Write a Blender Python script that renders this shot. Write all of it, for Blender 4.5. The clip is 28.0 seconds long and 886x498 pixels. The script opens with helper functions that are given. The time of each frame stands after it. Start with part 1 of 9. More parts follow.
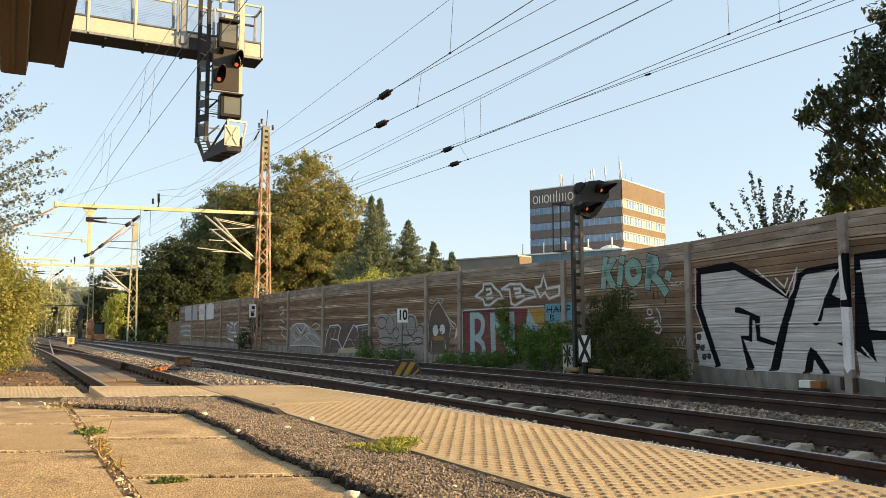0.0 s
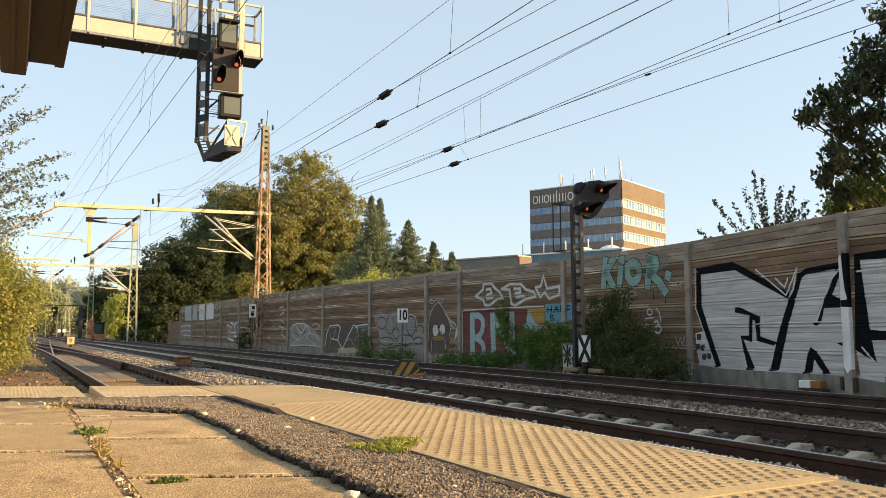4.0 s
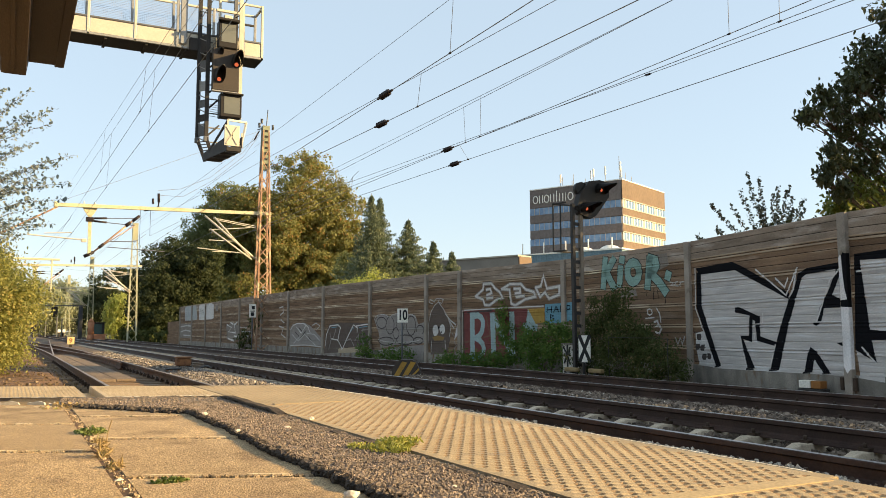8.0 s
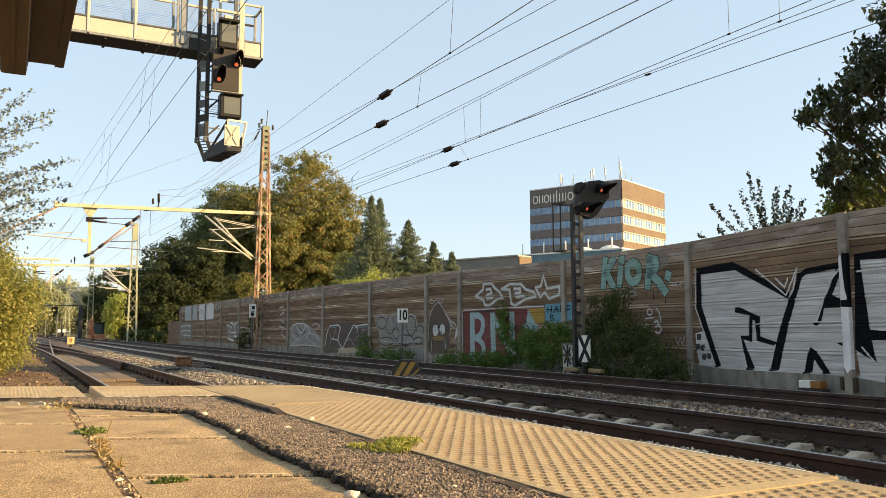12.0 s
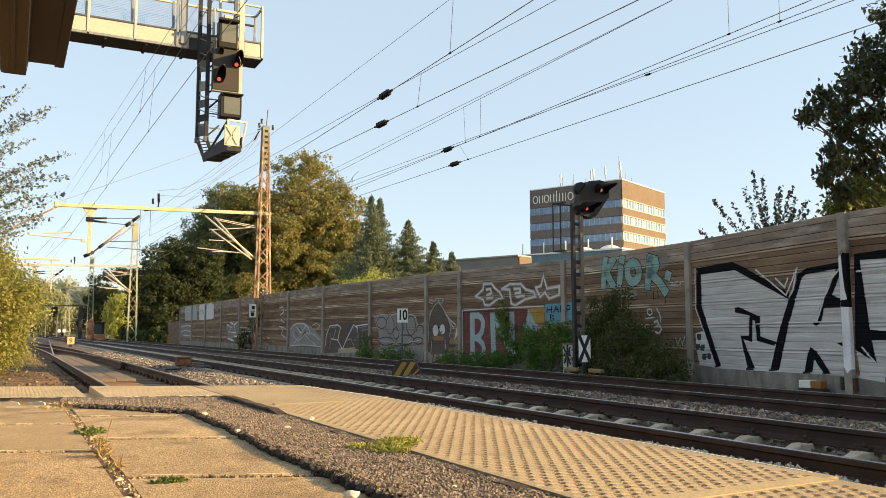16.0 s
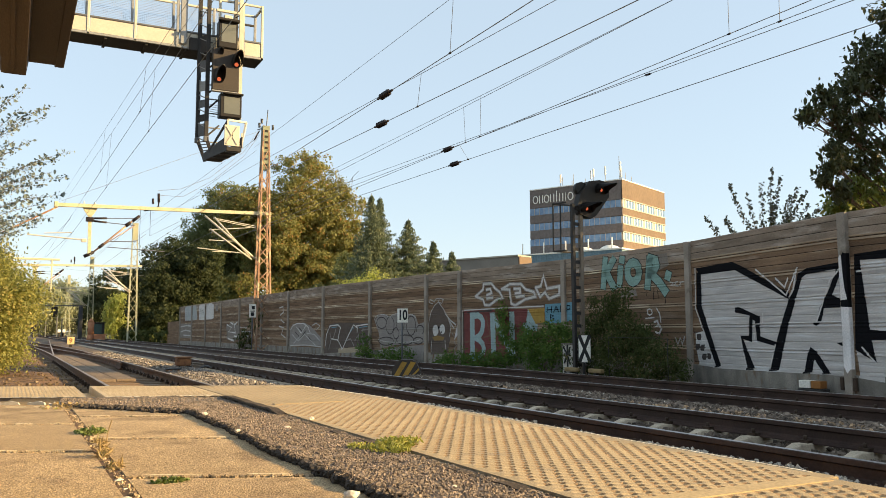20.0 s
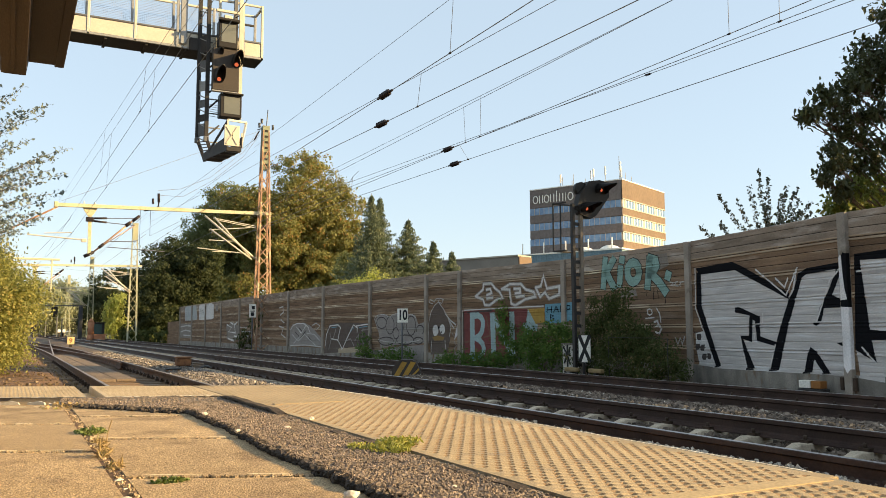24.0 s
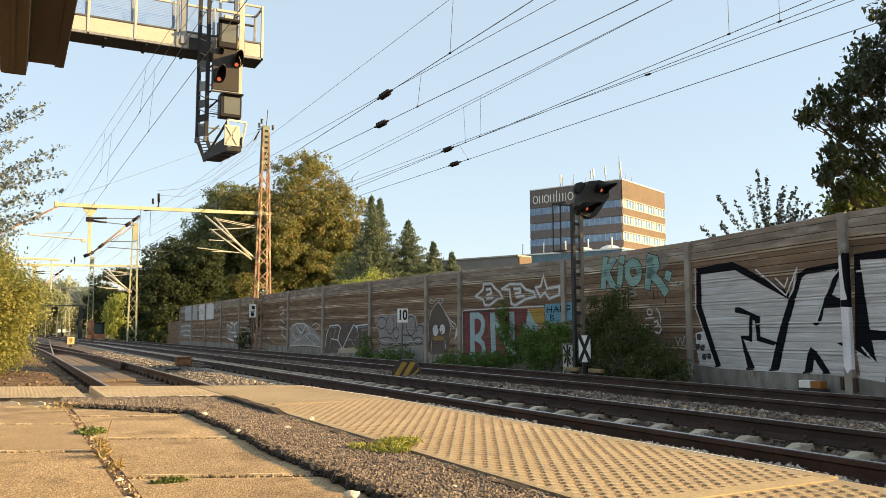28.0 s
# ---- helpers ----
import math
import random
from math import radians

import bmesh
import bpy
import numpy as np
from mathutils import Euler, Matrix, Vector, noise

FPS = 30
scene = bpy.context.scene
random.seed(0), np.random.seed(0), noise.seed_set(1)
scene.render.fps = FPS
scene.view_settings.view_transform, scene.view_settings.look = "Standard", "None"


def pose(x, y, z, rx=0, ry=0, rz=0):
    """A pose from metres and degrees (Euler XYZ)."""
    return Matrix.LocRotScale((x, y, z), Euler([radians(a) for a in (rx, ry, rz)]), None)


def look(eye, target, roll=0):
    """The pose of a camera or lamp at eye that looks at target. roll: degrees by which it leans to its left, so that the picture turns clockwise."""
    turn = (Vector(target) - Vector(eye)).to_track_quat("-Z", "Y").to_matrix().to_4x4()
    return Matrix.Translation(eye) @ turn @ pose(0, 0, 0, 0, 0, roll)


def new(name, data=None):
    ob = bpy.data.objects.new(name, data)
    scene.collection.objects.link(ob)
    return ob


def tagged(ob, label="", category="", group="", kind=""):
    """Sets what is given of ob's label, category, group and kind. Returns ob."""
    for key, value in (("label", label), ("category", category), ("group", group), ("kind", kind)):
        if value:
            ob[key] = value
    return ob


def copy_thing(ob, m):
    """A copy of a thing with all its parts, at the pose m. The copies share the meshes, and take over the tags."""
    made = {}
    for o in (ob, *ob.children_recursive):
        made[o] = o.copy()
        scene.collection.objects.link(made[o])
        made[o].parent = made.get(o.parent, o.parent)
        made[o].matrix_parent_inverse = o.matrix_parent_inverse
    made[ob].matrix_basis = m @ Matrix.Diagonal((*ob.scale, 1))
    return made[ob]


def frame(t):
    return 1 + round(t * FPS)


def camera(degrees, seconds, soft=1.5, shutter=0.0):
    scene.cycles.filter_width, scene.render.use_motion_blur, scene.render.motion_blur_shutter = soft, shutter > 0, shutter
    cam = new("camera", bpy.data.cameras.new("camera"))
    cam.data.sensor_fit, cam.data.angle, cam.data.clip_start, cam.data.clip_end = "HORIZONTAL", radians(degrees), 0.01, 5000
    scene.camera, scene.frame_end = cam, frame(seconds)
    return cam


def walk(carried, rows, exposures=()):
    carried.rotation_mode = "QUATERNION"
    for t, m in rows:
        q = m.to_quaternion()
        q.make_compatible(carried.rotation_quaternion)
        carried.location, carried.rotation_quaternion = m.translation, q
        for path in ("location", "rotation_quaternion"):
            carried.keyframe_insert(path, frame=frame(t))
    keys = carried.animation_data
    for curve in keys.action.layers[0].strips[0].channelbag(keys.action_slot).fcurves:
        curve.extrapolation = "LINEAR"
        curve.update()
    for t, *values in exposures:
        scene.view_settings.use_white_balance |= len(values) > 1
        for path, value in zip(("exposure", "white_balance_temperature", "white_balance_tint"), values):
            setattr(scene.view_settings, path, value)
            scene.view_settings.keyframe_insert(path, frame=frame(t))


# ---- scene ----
from mathutils.geometry import tessellate_polygon

# ---- camera ----
EYE = (-5.12, 0.0, 0.879)
YAW, PITCH, ROLL = 27.80, 5.68, -0.18          # degrees to the right of the track line, up, lean
CAM_POSE = pose(*EYE, 90 + PITCH, 0, -YAW) @ pose(0, 0, 0, 0, 0, ROLL)
cam = camera(56.93, 28.0, soft=0.75)
walk(cam, [(0.0, CAM_POSE), (28.0, CAM_POSE)], exposures=[(0.0, 1.27, 6850, 15), (28.0, 1.27, 6850, 15)])

# ---- world, sun ----
SUN_SIDE, SUN_UP = 33.0, 17.2                   # degrees from +X towards -Y, and above the horizon
sun_from = Vector((math.cos(radians(SUN_SIDE)) * math.cos(radians(SUN_UP)),
                   -math.sin(radians(SUN_SIDE)) * math.cos(radians(SUN_UP)), math.sin(radians(SUN_UP))))
world = bpy.data.worlds.new("evening_sky")
scene.world = world
world.use_nodes = True
wn = world.node_tree.nodes
sky = wn.new("ShaderNodeTexSky")
sky.sky_type = "NISHITA"
sky.sun_disc = False
sky.sun_elevation = radians(SUN_UP)
sky.sun_rotation = math.atan2(sun_from.x, sun_from.y)
sky.air_density, sky.dust_density, sky.ozone_density = 1.0, 0.4, 1.0
wn["Background"].inputs["Strength"].default_value = 0.13
haze = wn.new("ShaderNodeMix")                 # even evening haze over the clear sky
haze.data_type = "RGBA"
haze.inputs["Factor"].default_value = 0.75
haze.inputs["B"].default_value = (1.92, 2.50, 2.89, 1.0)
world.node_tree.links.new(sky.outputs[0], haze.inputs["A"])
world.node_tree.links.new(haze.outputs["Result"], wn["Background"].inputs["Color"])
sun_data = bpy.data.lights.new("sun", "SUN")
sun_data.energy, sun_data.angle, sun_data.color = 5.0, radians(0.53), (1.0, 0.735, 0.36)
sun = new("sun", sun_data)
sun.matrix_world = look(sun_from * 100, (0, 0, 0))


# ---- materials ----
def rgb(c):
    return (*c, 1.0)


def mat(name, c1, c2=None, scale=3.0, rough=0.8, metal=0.0, bump=0.0, fine=60.0, spread=0.0, stain=None, stain_scale=0.7,
        stain_at=0.58, island=0.0, stretch=(1, 1, 1), local=False, spec=0.2, grit=0.0, grain=0.18):
    """Two-scale procedural surface: patches c1 to c2, fine grain, stains, relief."""
    m = bpy.data.materials.new(name)
    m.use_nodes = True
    n, ln = m.node_tree.nodes, m.node_tree.links
    b = n["Principled BSDF"]
    b.inputs["Roughness"].default_value, b.inputs["Metallic"].default_value = rough, metal
    b.inputs["Specular IOR Level"].default_value = spec
    c2 = c2 or tuple(v * 0.75 for v in c1)
    co = n.new("ShaderNodeTexCoord").outputs["Object"] if local else n.new("ShaderNodeNewGeometry").outputs["Position"]
    mp = n.new("ShaderNodeMapping")
    mp.inputs["Scale"].default_value = stretch
    ln.new(co, mp.inputs[0])
    big = n.new("ShaderNodeTexNoise")
    big.inputs["Scale"].default_value, big.inputs["Detail"].default_value = scale, 6
    small = n.new("ShaderNodeTexNoise")
    small.inputs["Scale"].default_value, small.inputs["Detail"].default_value = fine, 3
    ln.new(mp.outputs[0], big.inputs["Vector"])
    ln.new(mp.outputs[0], small.inputs["Vector"])
    mix = n.new("ShaderNodeMix")
    mix.data_type = "RGBA"
    mix.inputs["A"].default_value, mix.inputs["B"].default_value = rgb(c1), rgb(c2)
    ramp = n.new("ShaderNodeMapRange")
    ramp.inputs["From Min"].default_value, ramp.inputs["From Max"].default_value = 0.32, 0.68
    ln.new(big.outputs["Fac"], ramp.inputs["Value"])
    ln.new(ramp.outputs[0], mix.inputs["Factor"])
    col = mix.outputs["Result"]
    if stain:
        st = n.new("ShaderNodeTexNoise")
        st.inputs["Scale"].default_value, st.inputs["Detail"].default_value = stain_scale, 8
        ln.new(mp.outputs[0], st.inputs["Vector"])
        sr = n.new("ShaderNodeMapRange")
        sr.inputs["From Min"].default_value, sr.inputs["From Max"].default_value = stain_at, stain_at + 0.12
        ln.new(st.outputs["Fac"], sr.inputs["Value"])
        m3 = n.new("ShaderNodeMix")
        m3.data_type = "RGBA"
        ln.new(sr.outputs[0], m3.inputs["Factor"])
        ln.new(col, m3.inputs["A"])
        m3.inputs["B"].default_value = rgb(stain)
        col = m3.outputs["Result"]
    hsv = n.new("ShaderNodeHueSaturation")
    ln.new(col, hsv.inputs["Color"])
    val = n.new("ShaderNodeMapRange")
    val.inputs["From Min"].default_value, val.inputs["From Max"].default_value = 0.3, 0.7
    val.inputs["To Min"].default_value, val.inputs["To Max"].default_value = 1 - grain, 1 + grain
    ln.new(small.outputs["Fac"], val.inputs["Value"])
    value = val.outputs[0]
    if grit:
        gr = n.new("ShaderNodeTexVoronoi")
        gr.inputs["Scale"].default_value = grit
        ln.new(mp.outputs[0], gr.inputs["Vector"])
        gm = n.new("ShaderNodeMapRange")
        gm.inputs["From Max"].default_value = 0.8
        gm.inputs["To Min"].default_value, gm.inputs["To Max"].default_value = 1.35, 0.6
        ln.new(gr.outputs["Distance"], gm.inputs["Value"])
        g2 = n.new("ShaderNodeMath")
        g2.operation = "MULTIPLY"
        ln.new(value, g2.inputs[0])
        ln.new(gm.outputs[0], g2.inputs[1])
        value = g2.outputs[0]
    if spread or island:
        src = n.new("ShaderNodeObjectInfo").outputs["Random"] if spread else n.new("ShaderNodeNewGeometry").outputs["Random Per Island"]
        sp = n.new("ShaderNodeMapRange")
        amount = spread or island
        sp.inputs["To Min"].default_value, sp.inputs["To Max"].default_value = 1 - amount, 1 + amount
        ln.new(src, sp.inputs["Value"])
        mul = n.new("ShaderNodeMath")
        mul.operation = "MULTIPLY"
        ln.new(value, mul.inputs[0])
        ln.new(sp.outputs[0], mul.inputs[1])
        value = mul.outputs[0]
    ln.new(value, hsv.inputs["Value"])
    ln.new(hsv.outputs[0], b.inputs["Base Color"])
    if bump:
        bp = n.new("ShaderNodeBump")
        bp.inputs["Strength"].default_value, bp.inputs["Distance"].default_value = bump, 0.01
        ln.new(small.outputs["Fac"], bp.inputs["Height"])
        ln.new(bp.outputs[0], b.inputs["Normal"])
    return m


def leaf_mat(name, c1, c2, c3=None, part3=0.15, rough=0.5, through_light=0.35, gloss=0.5):
    """Leaf: colour per leaf between c1 and c2, some c3, partly translucent."""
    m = bpy.data.materials.new(name)
    m.use_nodes = True
    n, ln = m.node_tree.nodes, m.node_tree.links
    b = n["Principled BSDF"]
    b.inputs["Roughness"].default_value = rough
    b.inputs["Specular IOR Level"].default_value = gloss
    rnd = n.new("ShaderNodeNewGeometry").outputs["Random Per Island"]
    ramp = n.new("ShaderNodeValToRGB")
    ramp.color_ramp.elements[0].color, ramp.color_ramp.elements[1].color = rgb(c1), rgb(c2)
    ramp.color_ramp.elements[1].position = 1 - part3
    if c3:
        e = ramp.color_ramp.elements.new(1 - part3 * 0.6)
        e.color = rgb(c3)
    big = n.new("ShaderNodeTexNoise")
    big.inputs["Scale"].default_value = 0.9
    ln.new(n.new("ShaderNodeNewGeometry").outputs["Position"], big.inputs["Vector"])
    add = n.new("ShaderNodeMath")
    add.operation = "MULTIPLY_ADD"
    ln.new(rnd, add.inputs[0])
    add.inputs[1].default_value = 0.75
    mr = n.new("ShaderNodeMapRange")
    mr.inputs["From Min"].default_value, mr.inputs["From Max"].default_value = 0.35, 0.65
    mr.inputs["To Max"].default_value = 0.25
    ln.new(big.outputs["Fac"], mr.inputs["Value"])
    ln.new(mr.outputs[0], add.inputs[2])
    ln.new(add.outputs[0], ramp.inputs["Fac"])
    ln.new(ramp.outputs[0], b.inputs["Base Color"])
    tr = n.new("ShaderNodeBsdfTranslucent")
    ln.new(ramp.outputs[0], tr.inputs["Color"])
    mx = n.new("ShaderNodeMixShader")
    mx.inputs[0].default_value = through_light
    ln.new(b.outputs[0], mx.inputs[1])
    ln.new(tr.outputs[0], mx.inputs[2])
    ln.new(mx.outputs[0], n["Material Output"].inputs["Surface"])
    return m


def glow(name, c, strength):
    m = bpy.data.materials.new(name)
    m.use_nodes = True
    b = m.node_tree.nodes["Principled BSDF"]
    b.inputs["Base Color"].default_value = rgb(c)
    b.inputs["Emission Color"].default_value, b.inputs["Emission Strength"].default_value = rgb(c), strength
    return m


concrete_slab = mat("concrete_slab", (0.550, 0.393, 0.222), (0.415, 0.293, 0.165), 1.6, 0.92, bump=1.0, fine=85, spread=0.08, stain=(0.32, 0.223, 0.127), stain_scale=1.7, stain_at=0.54, grit=75, grain=0.36)
edge_stone = mat("edge_stone", (0.392, 0.305, 0.192), (0.312, 0.242, 0.150), 1.2, 0.9, bump=0.45, fine=100, grain=0.20, spread=0.05, stain=(0.265, 0.212, 0.146), stain_scale=3.0, stain_at=0.60)
# brown pit dirt, reddened to put a warm shade into the pits
pit_shade_dirt = mat("pit_shade_dirt", (0.49, 0.305, 0.155), (0.37, 0.225, 0.115), 9.0, 0.95, bump=0.5, fine=90, grain=0.3)
yellow_stone = mat("yellow_stone", (0.48, 0.36, 0.20), (0.41, 0.31, 0.18), 2.0, 0.9, bump=0.2)
lip_mat = mat("sunlit_lip_concrete", (0.74, 0.60, 0.40), (0.60, 0.47, 0.30), 12.0, 0.9, bump=0.4, fine=90)
end_stone = mat("end_stone", (0.475, 0.372, 0.240), (0.385, 0.300, 0.190), 1.2, 0.9, bump=0.45, fine=100, grain=0.20, spread=0.05, stain=(0.33, 0.265, 0.18), stain_scale=3.0, stain_at=0.60)
asphalt = mat("asphalt", (0.10, 0.085, 0.072), (0.15, 0.13, 0.11), 4.0, 0.95, bump=0.9, fine=70)
seal_mat = mat("joint_seal", (0.105, 0.078, 0.055), (0.055, 0.042, 0.032), 6.0, 0.95, bump=0.8, fine=60, stain=(0.17, 0.125, 0.08), stain_scale=3.0, stain_at=0.60)
litter_leaf = leaf_mat("litter_leaf", (0.12, 0.08, 0.045), (0.24, 0.165, 0.085), (0.36, 0.27, 0.12), 0.1)
stone_grey = mat("ballast_stone_grey", (0.285, 0.252, 0.218), (0.14, 0.122, 0.105), 8.0, 0.9, bump=0.3, fine=70, island=0.5)
asphalt_edge_shade = mat("asphalt_edge_shade", (0.055, 0.046, 0.04), (0.08, 0.068, 0.058), 4.0, 0.95, bump=0.6, fine=70, island=0.4)
asphalt_grit = mat("asphalt_grit", (0.265, 0.212, 0.168), (0.178, 0.142, 0.114), 9.0, 0.95, bump=0.3, island=0.34)
ballast_mat = mat("ballast", (0.185, 0.143, 0.110), (0.10, 0.078, 0.061), 5.0, 0.95, bump=1.0, fine=30, stain=(0.20, 0.118, 0.068), stain_scale=0.5, stain_at=0.55)
stone_mat = mat("ballast_stone", (0.25, 0.192, 0.147), (0.105, 0.081, 0.063), 8.0, 0.9, bump=0.3, fine=70, island=0.55)
pale_stone = mat("pale_stone", (0.55, 0.5, 0.42), (0.42, 0.37, 0.3), 8.0, 0.85, island=0.3)
joint_stone = mat("joint_stone", (0.42, 0.32, 0.205), (0.28, 0.21, 0.135), 8.0, 0.9, island=0.35)
tan_stone = mat("tan_stone", (0.52, 0.34, 0.20), (0.36, 0.25, 0.16), 8.0, 0.9, island=0.4)
brown_stone = mat("brown_stone", (0.15, 0.114, 0.085), (0.085, 0.066, 0.052), 8.0, 0.9, bump=0.3, fine=70, island=0.4)
dirt_mat = mat("dirt", (0.20, 0.118, 0.070), (0.10, 0.064, 0.042), 3.0, 0.95, bump=1.0, fine=25, stain=(0.065, 0.046, 0.032), stain_scale=2.6, stain_at=0.53, grain=0.32)
ground_mat = mat("ground", (0.10, 0.09, 0.05), (0.07, 0.075, 0.03), 0.3, 0.95, bump=0.5, fine=8, stain=(0.14, 0.11, 0.07), stain_scale=0.08)
rail_side = mat("rail_side", (0.076, 0.045, 0.035), (0.042, 0.027, 0.022), 3.0, 0.7, metal=0.2, bump=0.2, fine=50)
rail_rusty = mat("rail_rusty", (0.15, 0.075, 0.04), (0.09, 0.05, 0.032), 3.0, 0.8, metal=0.2, bump=0.25, fine=50)
rail_top = mat("rail_top", (0.58, 0.56, 0.54), (0.46, 0.43, 0.41), 6.0, 0.34, metal=1.0, fine=40)
rail_top_dull = mat("rail_top_dull", (0.30, 0.25, 0.21), (0.22, 0.17, 0.13), 6.0, 0.5, metal=0.7, fine=40)
sleeper_mat = mat("sleeper_concrete", (0.54, 0.44, 0.325), (0.44, 0.36, 0.265), 4.0, 0.9, bump=0.3, spread=0.1, stain=(0.24, 0.19, 0.14), stain_scale=5)
sleeper_wood = mat("sleeper_wood", (0.21, 0.145, 0.095), (0.13, 0.092, 0.063), 3.0, 0.9, bump=0.7, fine=40, spread=0.25, stretch=(0.3, 3, 3))
clip_mat = mat("clip_steel", (0.08, 0.055, 0.04), None, 6.0, 0.7, metal=0.5)
wall_wood = mat("barrier_plank", (0.235, 0.150, 0.094), (0.138, 0.088, 0.058), 0.9, 0.85, bump=0.25, fine=34, spread=0.22, stretch=(1.2, 0.8, 9.0), stain=(0.285, 0.205, 0.145), stain_scale=0.8, stain_at=0.57, grain=0.28, spec=0.08)
wall_grey = mat("barrier_plank_grey", (0.325, 0.252, 0.193), (0.20, 0.152, 0.115), 1.1, 0.85, bump=0.25, fine=34, spread=0.13, stretch=(1.6, 1.2, 6.0), stain=(0.40, 0.335, 0.28), stain_scale=0.9, stain_at=0.55, grain=0.26, spec=0.1)
# ribs and lips paler than the boards: caught skylight is in the colour
wall_ridge_light = mat("barrier_ridge_light", (0.25, 0.178, 0.120), (0.40, 0.30, 0.202), 1.0, 0.75, stretch=(1.0, 0.9, 2.0), stain=(0.60, 0.49, 0.35), stain_scale=0.9, stain_at=0.55, grain=0.25, spec=0.15)
# near-black faces paint in the shade of the grooves between boards
groove_shade_mat = mat("groove_shade", (0.016, 0.012, 0.010), (0.026, 0.02, 0.016), 3.0, 0.9)
post_mat = mat("barrier_post", (0.33, 0.285, 0.24), (0.235, 0.20, 0.165), 2.0, 0.85, bump=0.2, spread=0.1, stain=(0.16, 0.135, 0.11), stain_scale=2.5, spec=0.12)
plinth_mat = mat("plinth_concrete", (0.27, 0.245, 0.21), (0.155, 0.14, 0.12), 2.2, 0.9, bump=0.3, spread=0.1, stain=(0.15, 0.095, 0.058), stain_scale=2.6, stain_at=0.56, stretch=(1.6, 1.8, 0.7), grain=0.3, spec=0.15)


def paint(name, c, scale=2.5, fade=0.85):
    return mat(name, c, tuple(v * fade for v in c), scale, 0.85, bump=0.05, fine=40, spec=0.05, stain=tuple(v * 0.75 for v in c), stain_scale=1.8, stain_at=0.6)


silver_paint = mat("silver_paint", (0.55, 0.515, 0.49), (0.36, 0.335, 0.32), 2.2, 0.55, bump=0.05, fine=40, stain=(0.60, 0.59, 0.585), stain_scale=1.1, stain_at=0.56, stretch=(0.6, 0.6, 9.0), grain=0.2)
black_paint = paint("black_paint", (0.009, 0.009, 0.011))
outline_paint = paint("outline_paint", (0.04, 0.042, 0.04))
white_paint = paint("white_paint", (0.60, 0.58, 0.56))
post_white = paint("post_white", (0.74, 0.71, 0.70))
bright_tag = paint("bright_tag", (0.64, 0.61, 0.58))
tag_haze = paint("tag_haze", (0.25, 0.215, 0.185))
violet_paint = paint("violet_paint", (0.135, 0.105, 0.088))
beak_paint = paint("beak_paint", (0.27, 0.17, 0.07))
teal_paint = paint("teal_paint", (0.25, 0.39, 0.35))
red_paint = paint("red_paint", (0.20, 0.07, 0.065))
pale_blue_paint = paint("pale_blue_paint", (0.33, 0.43, 0.43))
blue_paint = paint("blue_paint", (0.14, 0.30, 0.38))
yellow_paint = paint("yellow_paint", (0.42, 0.26, 0.07))
dark_paint = paint("dark_paint", (0.08, 0.066, 0.062))
grey_paint = paint("grey_paint", (0.29, 0.26, 0.24))
tag_paint = paint("tag_paint", (0.48, 0.455, 0.43))
mast_head_paint = mat("mast_head_paint", (0.27, 0.30, 0.21), (0.20, 0.225, 0.155), 2.0, 0.65, stain=(0.14, 0.13, 0.09), stain_scale=4.0, stain_at=0.54)
rust_paint = paint("rust_paint", (0.20, 0.11, 0.08))
pale_wear = paint("pale_wear", (0.42, 0.34, 0.24))
pale_patch = paint("pale_patch", (0.40, 0.42, 0.42))

cream_paint = mat("cream_paint", (0.54, 0.505, 0.42), (0.47, 0.44, 0.365), 1.5, 0.55, fine=30, stain=(0.47, 0.42, 0.32), stain_scale=2.5, stain_at=0.63, grain=0.07)
beam_paint = mat("beam_paint", (0.56, 0.53, 0.35), (0.48, 0.45, 0.30), 1.5, 0.55, fine=30, stain=(0.48, 0.40, 0.22), stain_scale=2.5, stain_at=0.6)
steel_grey = mat("steel_grey", (0.16, 0.165, 0.17), (0.11, 0.11, 0.115), 3.0, 0.55, metal=0.4, bump=0.1)
galvanised = mat("galvanised", (0.33, 0.33, 0.32), (0.26, 0.26, 0.25), 4.0, 0.5, metal=0.5)
dark_steel = mat("dark_steel", (0.045, 0.042, 0.04), (0.03, 0.028, 0.027), 3.0, 0.6, bump=0.1)
signal_black = mat("signal_black", (0.026, 0.023, 0.021), (0.02, 0.018, 0.016), 2.0, 0.5)
signal_shield = mat("signal_shield", (0.06, 0.05, 0.042), (0.05, 0.042, 0.035), 2.0, 0.5)
faded_mark = mat("faded_mark", (0.60, 0.53, 0.40), (0.68, 0.61, 0.48), 6.0, 0.8)
screen_mat = mat("indicator_screen", (0.155, 0.165, 0.155), (0.125, 0.135, 0.125), 2.0, 0.35, grain=0.04)
rust_mast = mat("rust_mast", (0.27, 0.145, 0.09), (0.37, 0.25, 0.165), 1.3, 0.8, bump=0.3, fine=30, stain=(0.55, 0.42, 0.26), stain_scale=2.5, stain_at=0.52)
green_mast = mat("green_mast", (0.40, 0.40, 0.28), (0.32, 0.33, 0.22), 1.5, 0.65, bump=0.2, stain=(0.40, 0.36, 0.20), stain_scale=2.0)
insulator_mat = mat("insulator_glaze", (0.03, 0.022, 0.02), (0.02, 0.016, 0.015), 3.0, 0.3)
wire_mat = mat("wire_copper", (0.24, 0.24, 0.235), (0.19, 0.19, 0.185), 2.0, 0.5, metal=0.3)
canopy_mat = mat("canopy_brown", (0.036, 0.025, 0.018), (0.024, 0.017, 0.013), 1.2, 0.6, bump=0.2, fine=25, stretch=(6, 0.6, 6), stain=(0.075, 0.053, 0.034), stain_scale=1.5, stain_at=0.6)
